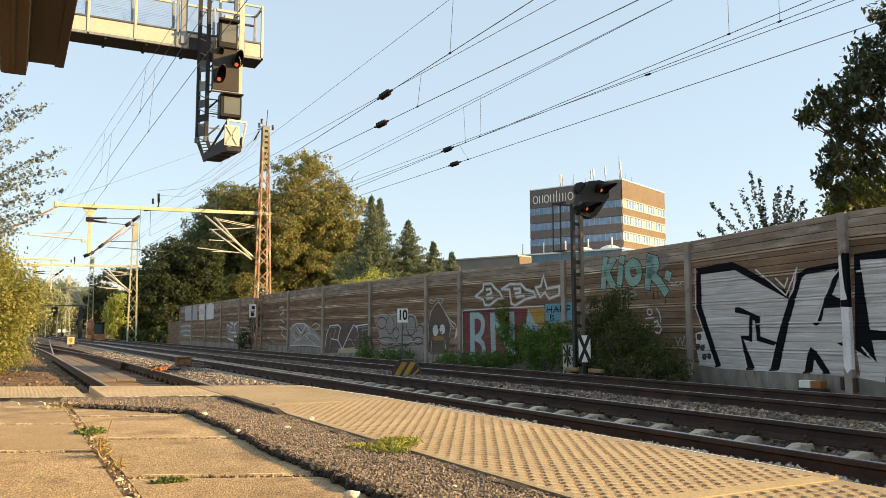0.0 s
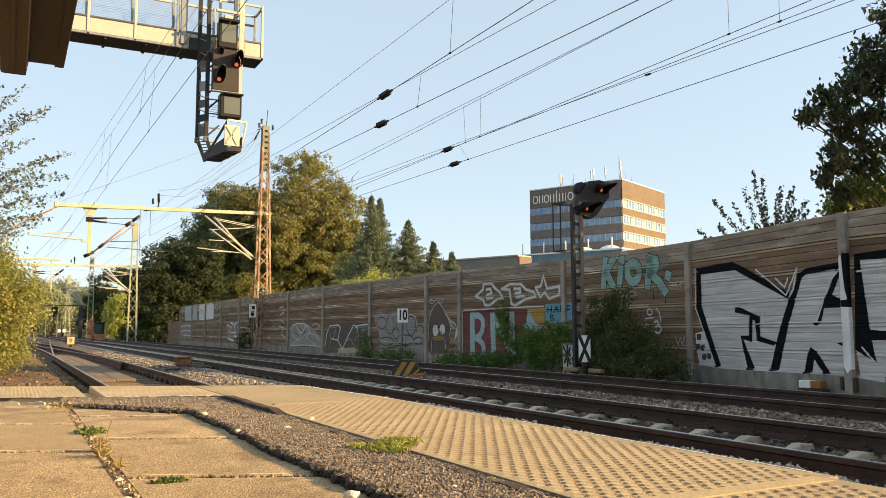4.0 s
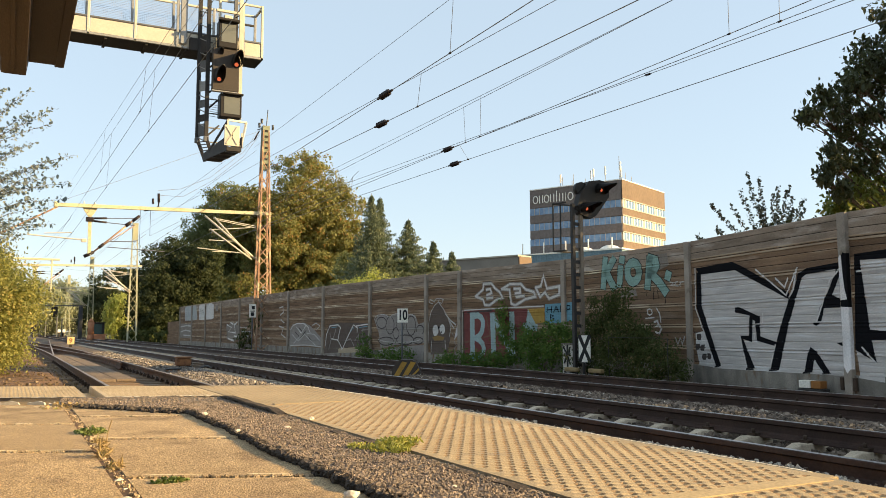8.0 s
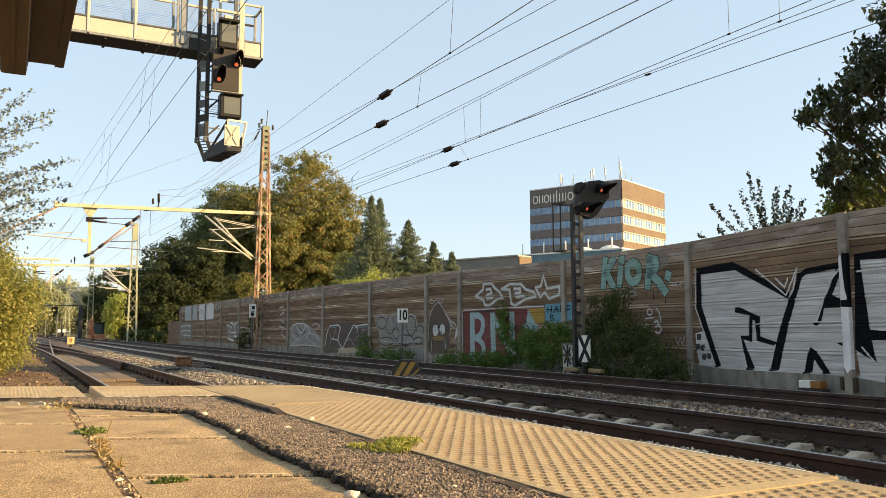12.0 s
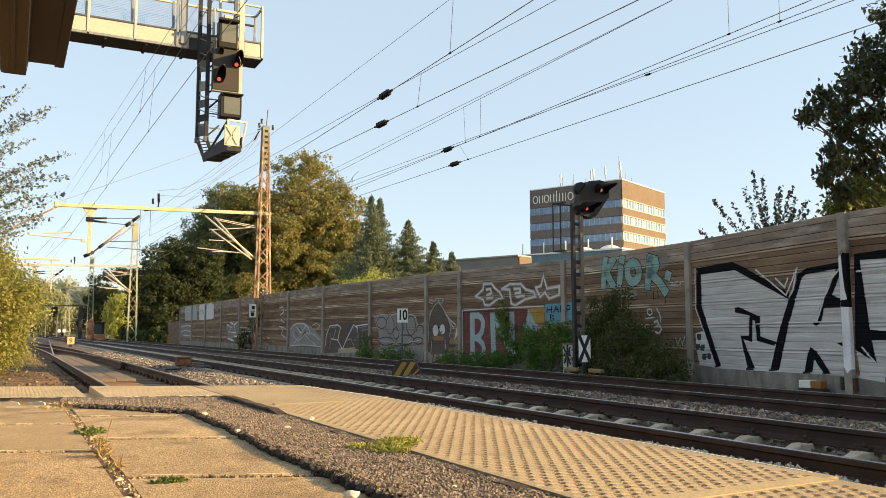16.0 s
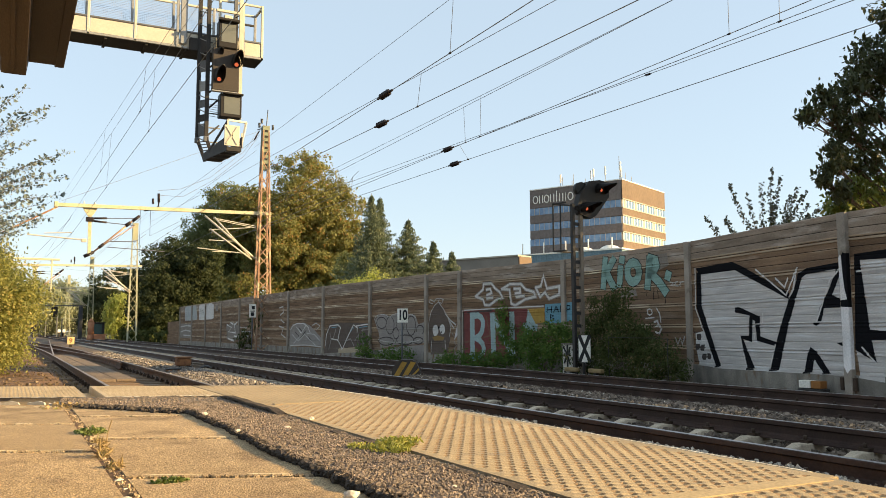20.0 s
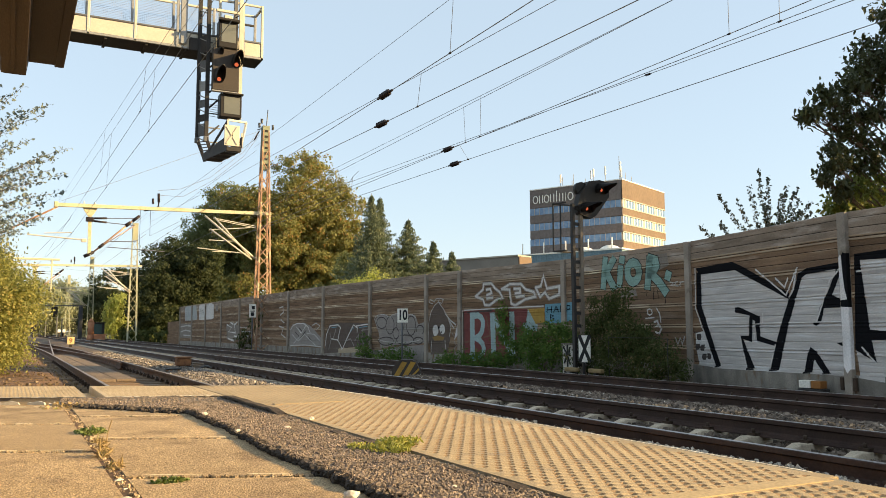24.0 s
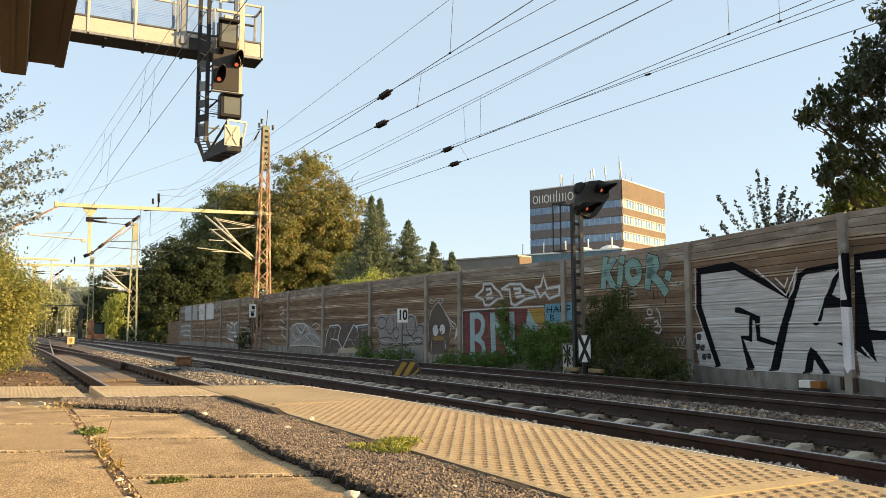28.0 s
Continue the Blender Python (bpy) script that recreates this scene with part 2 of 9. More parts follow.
canopy_beam = mat("canopy_beam", (0.066, 0.044, 0.028), (0.042, 0.03, 0.02), 1.5, 0.6, bump=0.2, fine=25, stretch=(6, 0.6, 6))
board_white = mat("board_white", (0.85, 0.83, 0.76), (0.78, 0.75, 0.67), 5.0, 0.5)
edge_paint = mat("edge_paint", (0.74, 0.68, 0.56), (0.45, 0.36, 0.24), 9.0, 0.7, grain=0.3)
board_black = mat("board_black", (0.02, 0.02, 0.02), (0.03, 0.03, 0.03), 5.0, 0.5)
hazard_yellow = mat("hazard_yellow", (0.42, 0.24, 0.045), (0.32, 0.18, 0.04), 5.0, 0.6)
orange_mat = mat("orange_plastic", (0.28, 0.115, 0.033), (0.21, 0.088, 0.028), 5.0, 0.55)
rusty_orange = mat("rusty_orange", (0.30, 0.135, 0.06), (0.20, 0.09, 0.045), 5.0, 0.8, bump=0.3, stain=(0.12, 0.06, 0.04), stain_scale=6.0)
box_grey = mat("box_grey", (0.22, 0.175, 0.135), (0.14, 0.11, 0.085), 5.0, 0.8, bump=0.3)
# the tower's cladding in two colours, a shaded-side and a sunlit-side tone
tower_shaded = mat("tower_cladding_shaded", (0.175, 0.145, 0.132), (0.150, 0.124, 0.112), 0.3, 0.6, fine=2.0)
tower_lit = mat("tower_cladding_lit", (0.162, 0.112, 0.074), (0.140, 0.098, 0.066), 0.3, 0.6, fine=2.0)
tower_sill = mat("tower_sill", (0.42, 0.38, 0.33), (0.36, 0.33, 0.28), 0.5, 0.6)
# blue base colour paints the reflected sky into the panes
glass_mat = mat("window_glass", (0.19, 0.30, 0.44), (0.11, 0.19, 0.31), 0.8, 0.06, spec=0.5)
blind_mat = mat("window_blind", (0.40, 0.37, 0.32), (0.28, 0.26, 0.24), 0.8, 0.6, spread=0.2)
blue_clad = mat("blue_cladding", (0.16, 0.25, 0.30), (0.13, 0.21, 0.26), 0.5, 0.5, fine=3)
low_wall = mat("low_building_wall", (0.25, 0.225, 0.20), (0.20, 0.18, 0.16), 0.3, 0.8)
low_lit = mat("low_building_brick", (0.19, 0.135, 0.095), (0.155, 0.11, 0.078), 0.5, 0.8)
brick_mat = mat("brick_pillar", (0.46, 0.22, 0.12), (0.36, 0.17, 0.095), 2.0, 0.85)
bark = mat("bark", (0.12, 0.085, 0.06), (0.075, 0.055, 0.04), 3.0, 0.95, bump=1.0, fine=20)
twig_mat = mat("twig", (0.17, 0.14, 0.11), (0.12, 0.098, 0.078), 6.0, 0.9)
red_lamp = glow("red_lamp", (0.75, 0.15, 0.06), 0.34)
lens_off = mat("lens_dark", (0.02, 0.015, 0.015), (0.03, 0.02, 0.02), 3.0, 0.15)
green_panel = mat("green_panel", (0.06, 0.095, 0.085), (0.05, 0.078, 0.07), 1.0, 0.6)
fur_red = mat("fur_red", (0.46, 0.155, 0.045), (0.33, 0.105, 0.032), 30.0, 0.9, bump=0.6, fine=220, grain=0.3)
fur_pale = mat("fur_pale", (0.60, 0.50, 0.40), (0.50, 0.40, 0.30), 30.0, 0.9, bump=0.4, fine=220)

chestnut_leaf = leaf_mat("chestnut_leaf", (0.165, 0.186, 0.065), (0.280, 0.262, 0.082), (0.36, 0.215, 0.075), 0.22, through_light=0.55, gloss=0.3)
dark_leaf = leaf_mat("dark_leaf", (0.130, 0.160, 0.066), (0.210, 0.228, 0.088), (0.30, 0.26, 0.10), 0.12, through_light=0.55, gloss=0.3)
green_leaf = leaf_mat("green_leaf", (0.036, 0.052, 0.022), (0.066, 0.080, 0.032), (0.17, 0.165, 0.065), 0.08, through_light=0.45, gloss=0.2)
# distance haze is put into this pale leaf colour
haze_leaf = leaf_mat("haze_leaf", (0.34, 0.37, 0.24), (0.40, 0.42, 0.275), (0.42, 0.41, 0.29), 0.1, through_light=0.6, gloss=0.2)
# one lime leaf in two colours: dark as if shaded, yellow-green as if sunlit
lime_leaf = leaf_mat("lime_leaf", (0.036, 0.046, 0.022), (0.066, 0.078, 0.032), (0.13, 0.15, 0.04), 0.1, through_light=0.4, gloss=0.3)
lime_sunlit_leaf = leaf_mat("lime_sunlit_leaf", (0.085, 0.115, 0.028), (0.17, 0.195, 0.045), (0.27, 0.25, 0.07), 0.2, through_light=0.55, gloss=0.3)
spruce_leaf = leaf_mat("spruce_needles", (0.090, 0.124, 0.078), (0.160, 0.192, 0.108), (0.27, 0.28, 0.155), 0.18, through_light=0.25, gloss=0.3)
bush_leaf = leaf_mat("bush_leaf", (0.19, 0.215, 0.062), (0.36, 0.34, 0.10), (0.50, 0.42, 0.16), 0.15, through_light=0.5, gloss=0.3)
sprig_leaf = leaf_mat("sprig_leaf", (0.15, 0.19, 0.175), (0.29, 0.345, 0.325), (0.36, 0.36, 0.30), 0.12, through_light=0.5)
shoot_leaf = leaf_mat("shoot_leaf", (0.07, 0.082, 0.062), (0.155, 0.172, 0.14), (0.36, 0.39, 0.34), 0.3, through_light=0.5)
ivy_leaf = leaf_mat("ivy_leaf", (0.040, 0.088, 0.014), (0.098, 0.165, 0.028), (0.20, 0.25, 0.06), 0.15, rough=0.6, through_light=0.25, gloss=0.2)
elder_leaf = leaf_mat("elder_leaf", (0.036, 0.050, 0.015), (0.074, 0.088, 0.026), (0.16, 0.125, 0.055), 0.14, rough=0.8, through_light=0.25, gloss=0.15)
willow_leaf = leaf_mat("weeping_leaf", (0.28, 0.34, 0.08), (0.41, 0.44, 0.11), (0.48, 0.45, 0.14), 0.2, through_light=0.5)
weed_leaf = leaf_mat("weed_leaf", (0.20, 0.235, 0.045), (0.37, 0.36, 0.075), (0.55, 0.46, 0.13), 0.25)
dry_grass = leaf_mat("dry_grass", (0.32, 0.22, 0.09), (0.42, 0.30, 0.13), (0.30, 0.30, 0.08), 0.2)
moss_leaf = leaf_mat("moss_leaf", (0.09, 0.14, 0.03), (0.19, 0.23, 0.05), (0.3, 0.3, 0.08), 0.1)


# ---- building blocks ----
def part(name, bm, material, parent, label=""):
    """One mesh object under a thing or a part."""
    me = bpy.data.meshes.new(name)
    bm.to_mesh(me)
    bm.free()
    for mm in (material if isinstance(material, (list, tuple)) else [material]):
        me.materials.append(mm)
    ob = new(name, me)
    if parent:
        ob.parent = parent
    return tagged(ob, label)


def part_on(name, me, m, parent, label=""):
    """A further piece on mesh data that exists, at the pose m."""
    ob = new(name, me)
    ob.parent = parent
    ob.matrix_basis = m
    return tagged(ob, label)


def thing(name, m, label, category, group="", kind=""):
    ob = new(name)
    ob.empty_display_size = 0.2
    ob.matrix_basis = m
    return tagged(ob, label, category, group, kind)


def box(bm, x0, x1, y0, y1, z0, z1, bev=0.0, mi=0):
    v = [bm.verts.new(c) for c in ((x0, y0, z0), (x1, y0, z0), (x1, y1, z0), (x0, y1, z0), (x0, y0, z1), (x1, y0, z1), (x1, y1, z1), (x0, y1, z1))]
    fs = [bm.faces.new([v[i] for i in f]) for f in ((3, 2, 1, 0), (4, 5, 6, 7), (0, 1, 5, 4), (1, 2, 6, 5), (2, 3, 7, 6), (3, 0, 4, 7))]
    for f in fs:
        f.material_index = mi
    if bev:
        es = list({e for f in fs for e in f.edges})
        bmesh.ops.bevel(bm, geom=es, offset=bev, segments=1, affect="EDGES", profile=0.5)
    return bm


def boxm(*a, **k):
    return box(bmesh.new(), *a, **k)


def tube(bm, p, q, r, n=6, r2=None, mi=0):
    """A bar from p to q."""
    p, q = Vector(p), Vector(q)
    d = (q - p).normalized()
    s = d.cross(Vector((0, 0, 1)) if abs(d.z) < 0.95 else Vector((1, 0, 0))).normalized()
    t = s.cross(d)
    r2 = r if r2 is None else r2
    rings = []
    for c, rr in ((p, r), (q, r2)):
        rings.append([bm.verts.new(c + (s * math.cos(a) + t * math.sin(a)) * rr) for a in [math.pi * 2 * (k + 0.5) / n for k in range(n)]])
    for k in range(n):
        f = bm.faces.new((rings[0][k], rings[0][(k + 1) % n], rings[1][(k + 1) % n], rings[1][k]))
        f.material_index = mi
        f.smooth = n > 5
    for ring in (rings[0][::-1], rings[1]):
        bm.faces.new(ring).material_index = mi
    return bm


def tubem(*a, **k):
    return tube(bmesh.new(), *a, **k)


def path_tube(bm, pts, r0, r1, n=5):
    for k in range(len(pts) - 1):
        a, b = k / (len(pts) - 1), (k + 1) / (len(pts) - 1)
        tube(bm, pts[k], pts[k + 1], r0 + (r1 - r0) * a, n, r0 + (r1 - r0) * b)
    return bm


def prism(bm, outline, y0, y1, mi=0):
    """Outline in x, z, drawn out along y."""
    a = [bm.verts.new((x, y0, z)) for x, z in outline]
    b = [bm.verts.new((x, y1, z)) for x, z in outline]
    k = len(outline)
    for i in range(k):
        bm.faces.new((a[i], a[(i + 1) % k], b[(i + 1) % k], b[i])).material_index = mi
    bm.faces.new(a[::-1]).material_index = mi
    bm.faces.new(b).material_index = mi
    bmesh.ops.recalc_face_normals(bm, faces=bm.faces[:])
    return bm


def mesh_from(name, verts, faces, material, parent=None, label="", smooth=False):
    me = bpy.data.meshes.new(name)
    me.from_pydata(verts, [], faces)
    me.materials.append(material)
    if smooth:
        me.polygons.foreach_set("use_smooth", [True] * len(me.polygons))
    ob = new(name, me)
    if parent:
        ob.parent = parent
    return tagged(ob, label)


def rand_rot(rng, n):
    """n random turn matrices."""
    q = rng.normal(size=(n, 4))
    q /= np.linalg.norm(q, axis=1)[:, None]
    w, x, y, z = q.T
    return np.stack([np.stack([1 - 2 * (y * y + z * z), 2 * (x * y - z * w), 2 * (x * z + y * w)], -1),
                     np.stack([2 * (x * y + z * w), 1 - 2 * (x * x + z * z), 2 * (y * z - x * w)], -1),
                     np.stack([2 * (x * z - y * w), 2 * (y * z + x * w), 1 - 2 * (x * x + y * y)], -1)], 1)


LEAF = np.array([(0, 0, 0), (0.32, 0.3, 0.06), (0.28, 0.68, 0.05), (0, 1.0, -0.06), (-0.28, 0.68, 0.05), (-0.32, 0.3, 0.06)])
BLADE = np.array([(0, 0, 0), (0.05, 0.4, 0.02), (0, 1.0, -0.05), (-0.05, 0.4, 0.02)])
NEEDLE = np.array([(0, 0, 0), (0.16, 0.35, 0.02), (0, 1.0, -0.05), (-0.16, 0.35, 0.02)])


def leaves(centres, size, rng, shape=LEAF, hang=0.0, vary=0.35, facing=None):
    """Vertices and faces of one leaf at each centre; facing turns the blades outwards."""
    n = len(centres)
    rot = rand_rot(rng, n)
    if facing is not None:
        nz = facing / (np.linalg.norm(facing, axis=1)[:, None] + 1e-6) + rng.normal(size=(n, 3)) * 0.42
        nz /= np.linalg.norm(nz, axis=1)[:, None]
        nx = np.cross(nz, rng.normal(size=(n, 3)))
        nx /= np.linalg.norm(nx, axis=1)[:, None]
        rot = np.stack([nx, np.cross(nz, nx), nz], -1)
    s = size * (1 + vary * (rng.random(n) * 2 - 1))
    v = np.einsum("nij,kj->nki", rot, shape - shape.mean(0)) * s[:, None, None]
    if hang:
        v[:, :, 2] -= hang * s[:, None] * (shape[:, 1] - 0.5)
    v = v + centres[:, None, :]
    k = len(shape)
    return v.reshape(-1, 3), np.arange(n * k).reshape(n, k)


STONE = np.array([(x, y, z) for x in (-1, 1) for y in (-1, 1) for z in (-1, 1)], float)
STONE_FACES = np.array([(0, 1, 3, 2), (4, 6, 7, 5), (0, 4, 5, 1), (2, 3, 7, 6), (0, 2, 6, 4), (1, 5, 7, 3)])


def stones(centres, size, rng, vary=0.5, flat=0.75):
    n = len(centres)
    v = STONE[None] * (0.55 + 0.6 * rng.random((n, 8, 3))) * np.stack([np.ones(n), 0.6 + 0.5 * rng.random(n), flat * (0.6 + 0.5 * rng.random(n))], -1)[:, None, :]
    v = np.einsum("nij,nkj->nki", rand_rot(rng, n), v) * (size * 0.5 * (1 + vary * (rng.random(n) * 2 - 1)))[:, None, None]
    v = v + centres[:, None, :]
    return v.reshape(-1, 3), (STONE_FACES[None] + 8 * np.arange(n)[:, None, None]).reshape(-1, 4)


def scatter(rng, n, x0, x1, y0, y1, z, near=0.0):
    """n random places; near > 0 crowds them towards y0."""
    u = rng.random(n)
    y = y0 + (y1 - y0) * u ** (1 + near)
    return np.stack([x0 + (x1 - x0) * rng.random(n), y, np.full(n, z)], -1)


def text_mesh(name, body, height, material, parent, m, label=""):
    cu = bpy.data.curves.new(name, "FONT")
    cu.offset = height * 0.035
    cu.body, cu.size, cu.extrude, cu.align_x, cu.align_y = body, height, 0.004, "CENTER", "CENTER"
    tmp = bpy.data.objects.new(name, cu)
    me = bpy.data.meshes.new_from_object(tmp)
    bpy.data.objects.remove(tmp)
    me.materials.clear()
    me.materials.append(material)
    return part_on(name, me, m, parent, label)


# ---- ground, track bed ----
rng = np.random.default_rng(7)
bm = bmesh.new()
v = [bm.verts.new(c) for c in ((-2500, -2500, -0.5), (2500, -2500, -0.5), (2500, 2500, -0.5), (-2500, 2500, -0.5))]
bm.faces.new(v)
tagged(part("ground", bm, ground_mat, None), "flat brownish green earth reaching the horizon", "ground", kind="structure")


def bed_height(x, y):
    """Top of the track bed: level between the rails, mounded between the tracks, falling to the barrier."""
    z = -0.235
    if 1.75 < x < 3.25:
        z += 0.15 * math.sin((x - 1.75) / 1.5 * math.pi)
    if -2.0 < x < -0.2 and y > 12:
        z += 0.10 * math.sin((x + 2.0) / 1.8 * math.pi)
    if x > 5.3:
        z -= min(0.14, (x - 5.3) * 0.10)
    if x < -3.9:
        z += min(0.10, (-3.9 - x) * 0.06)
    if -0.92 < x < -0.1 and y < 12:
        z += 0.10
    return z + 0.02 * noise.noise((x * 3.1, y * 3.1, 0.3)) + 0.025 * noise.noise((x * 0.7, y * 0.7, 2.3))


xs = [-9, -8, -7, -6.2, -5.6, -5.1, -4.7, -4.3, -3.9, -3.4, -2.9, -2.4, -2.0, -1.7, -1.4, -1.1, -0.8, -0.5, -0.2, 0.2, 0.75, 1.3, 1.75, 2.0, 2.25, 2.5, 2.75, 3.0, 3.25, 3.6, 4.2, 4.8, 5.3, 5.8, 6.3, 6.8, 7.3, 7.9, 8.5, 9.1]
ys = [-22 + 0.6 * k for k in range(90)] + [32 + 1.5 * 1.06 ** k * (k + 1) * 0.6 for k in range(36)]
ys = [y for y in ys if y < 420]
verts = [(x, y, bed_height(x, y)) for y in ys for x in xs]
w = len(xs)
faces = [(j * w + i, j * w + i + 1, (j + 1) * w + i + 1, (j + 1) * w + i) for j in range(len(ys) - 1) for i in range(w - 1)]
bed = mesh_from("trackbed", verts, faces, ballast_mat, smooth=True)
tagged(bed, "grey-brown ballast bed under the railway tracks", "track bed", kind="structure")

# loose ballast, thickest close by
pts = np.concatenate([
    scatter(rng, 25000, 1.60, 3.40, 1.5, 34, 0, 0.5),
    scatter(rng, 900, -0.85, -0.09, 1.5, 14, 0, 0.3),
    scatter(rng, 1500, 5.1, 6.9, 7, 30, 0, 0.4)])
pts[:, 2] = [bed_height(x, y) + 0.012 for x, y, _ in pts]
vv, ff = stones(pts, 0.047, rng)
stone_ob = mesh_from("ballast_stones", vv.tolist(), ff.tolist(), stone_mat)
tagged(stone_ob, "loose angular grey ballast stones between the rails", "gravel", kind="stuff")
pts = scatter(rng, 5400, -2.0, -0.12, 12.6, 44, 0, 0.7)
pts[:, 2] = [bed_height(x, y) + 0.012 for x, y, _ in pts]
vv, ff = stones(pts, 0.040, rng)
tagged(mesh_from("siding_stones", vv.tolist(), ff.tolist(), stone_grey), "grey ballast stones between the siding and the main track", "gravel", kind="stuff")
pts = np.concatenate([scatter(rng, 6000, 0.12, 1.42, 1.0, 22, 0, 0.3), scatter(rng, 1100, 3.5, 4.9, 5, 24, 0, 0.4)])
keep = np.array([abs((y - 1.03 + 0.3) % 0.6 - 0.3) > 0.14 for y in pts[:, 1]])
pts = pts[keep]
pts[:, 2] = [bed_height(x, y) + 0.014 for x, y, _ in pts]
vv, ff = stones(pts, 0.058, rng)
tagged(mesh_from("crib_stones", vv.tolist(), ff.tolist(), brown_stone), "rust-brown ballast stones between the sleepers", "gravel", kind="stuff")
pts = np.concatenate([scatter(rng, 2600, -0.92, -0.12, 2.0, 10, 0), scatter(rng, 500, 1.70, 2.02, 2.2, 10, 0), scatter(rng, 420, 2.0, 3.3, 3, 22, 0), scatter(rng, 60, -2.0, -0.3, 13, 40, 0), scatter(rng, 50, -6, -3.9, 15, 30, 0)])
pts[:, 2] = [bed_height(x, y) + 0.022 for x, y, _ in pts]
vv, ff = stones(pts, 0.030, rng)
tagged(mesh_from("pale_stones", vv.tolist(), ff.tolist(), pale_stone), "pale sunlit gravel stones on the ballast", "gravel", kind="stuff")

pts = np.concatenate([scatter(rng, 260, 2.10, 2.34, 2.2, 7.5, 0, 0.4), scatter(rng, 70, 2.10, 2.28, 7.5, 12, 0)])
pts[:, 2] = [bed_height(x, y) + 0.03 for x, y, _ in pts]
vv, ff = stones(pts, 0.034, rng)
tagged(mesh_from("tan_stones", vv.tolist(), ff.tolist(), tan_stone), "tan and rust-coloured stones along the far rail", "gravel", kind="stuff")

# bare earth beside the siding
xs2 = [-12, -9, -7.5, -6.5, -5.8, -5.2, -4.7, -4.2, -3.95]
ys2 = [13 + 0.8 * k for k in range(60)]
verts = [(x, y, bed_height(x, y) + 0.03 * noise.noise((x * 2, y * 2, 5)) + (0.075 if x < -4.1 else -0.03)) for y in ys2 for x in xs2]
w = len(xs2)
faces = [(j * w + i, j * w + i + 1, (j + 1) * w + i + 1, (j + 1) * w + i) for j in range(len(ys2) - 1) for i in range(w - 1)]
tagged(mesh_from("earth_strip", verts, faces, dirt_mat, smooth=True), "bare brown earth beside the siding", "ground", kind="structure")


# ---- tracks ----
def rail_outline():
    half = [(0.075, -0.172), (0.075, -0.160), (0.02, -0.140), (0.009, -0.120), (0.009, -0.055), (0.036, -0.040), (0.036, -0.006), (0.028, 0.0)]
    return [(-x, z) for x, z in half] + [(x, z) for x, z in half[::-1]]


def rail(name, x_of_y, y0, y1, side, top, parent, step=4.0, label=""):
    out = rail_outline()
    k = len(out)
    n = max(2, int((y1 - y0) / step))
    yy = [y0 + (y1 - y0) * j / n for j in range(n + 1)]
    bm = bmesh.new()
    rows = [[bm.verts.new((x_of_y(y) + x, y, z)) for x, z in out] for y in yy]
    for a, b in zip(rows, rows[1:]):
        for i in range(k):
            f = bm.faces.new((a[i], a[(i + 1) % k], b[(i + 1) % k], b[i]))
            f.material_index = 1 if i == k // 2 - 1 else 0
    bm.faces.new(rows[0])
    bm.faces.new(rows[-1][::-1])
    bmesh.ops.recalc_face_normals(bm, faces=bm.faces[:])
    return part(name, bm, [side, top], parent, label)


def concrete_sleeper():
    """Pre-stressed sleeper: high rail seats, lower waist, sloping flanks."""
    bm = bmesh.new()
    prof = [(-1.3, -0.215, 0.072), (-1.0, -0.188, 0.068), (-0.56, -0.183, 0.064), (-0.36, -0.232, 0.054), (0, -0.250, 0.050), (0.28, -0.246, 0.050), (0.40, -0.222, 0.054), (0.53, -0.180, 0.058), (1.0, -0.184, 0.068), (1.3, -0.215, 0.072)]
    rows = []
    for x, z, hw in prof:
        rows.append([bm.verts.new(c) for c in ((x, -hw - 0.03, -0.40), (x, -hw, z - 0.01), (x, -hw + 0.010, z), (x, hw - 0.010, z), (x, hw, z - 0.01), (x, hw + 0.03, -0.40))])
    for a, b in zip(rows, rows[1:]):
        for i in range(5):
            bm.faces.new((a[i], a[i + 1], b[i + 1], b[i]))
    bm.faces.new(rows[0])
    bm.faces.new(rows[-1][::-1])
    bmesh.ops.recalc_face_normals(bm, faces=bm.faces[:])
    me = bpy.data.meshes.new("sleeper")
    bm.to_mesh(me)
    bm.free()
    me.materials.append(sleeper_mat)
    return me


def clips(xs_, ys_, parent):
    bm = bmesh.new()
    for x in xs_:
        for y in ys_:
            for s in (-1, 1):
                box(bm, x + s * 0.095 - 0.035, x + s * 0.095 + 0.035, y - 0.05, y + 0.05, -0.185, -0.135)
                tube(bm, (x + s * 0.10, y, -0.14), (x + s * 0.10, y, -0.095), 0.018, 6)
    return tagged(part("rail_clips", bm, clip_mat, parent), kind="stuff")


GAUGE = 1.507
sleeper_me = concrete_sleeper()


def main_track(name, x0, y_first, n_sleepers, y_end, label):
    t = thing(name, pose(0, 0, 0), label, "railway track", kind="structure")
    for dx in (0, GAUGE):
        rail("rail", lambda y: x0 + dx, -22, y_end, rail_side, rail_top, t, 40)
    ys_ = [y_first + 0.6 * k for k in range(n_sleepers)]
    for y in ys_:
        part_on("sleeper", sleeper_me, pose(x0 + GAUGE / 2, y, 0.018, 0, 0, random.uniform(-0.5, 0.5)), t)
    clips((x0, x0 + GAUGE), [y for y in ys_ if y < 30], t)
    return t


main_track("track_main_near", 0.0, 1.03, 120, 420, "main railway track with concrete sleepers and polished rails")
main_track("track_main_far", 3.45, 0.9, 70, 420, "second main railway track beside the noise barrier")


def siding_x(y):
    return -3.68 - (0.00095 * (y - 36) ** 2 if y > 36 else 0)


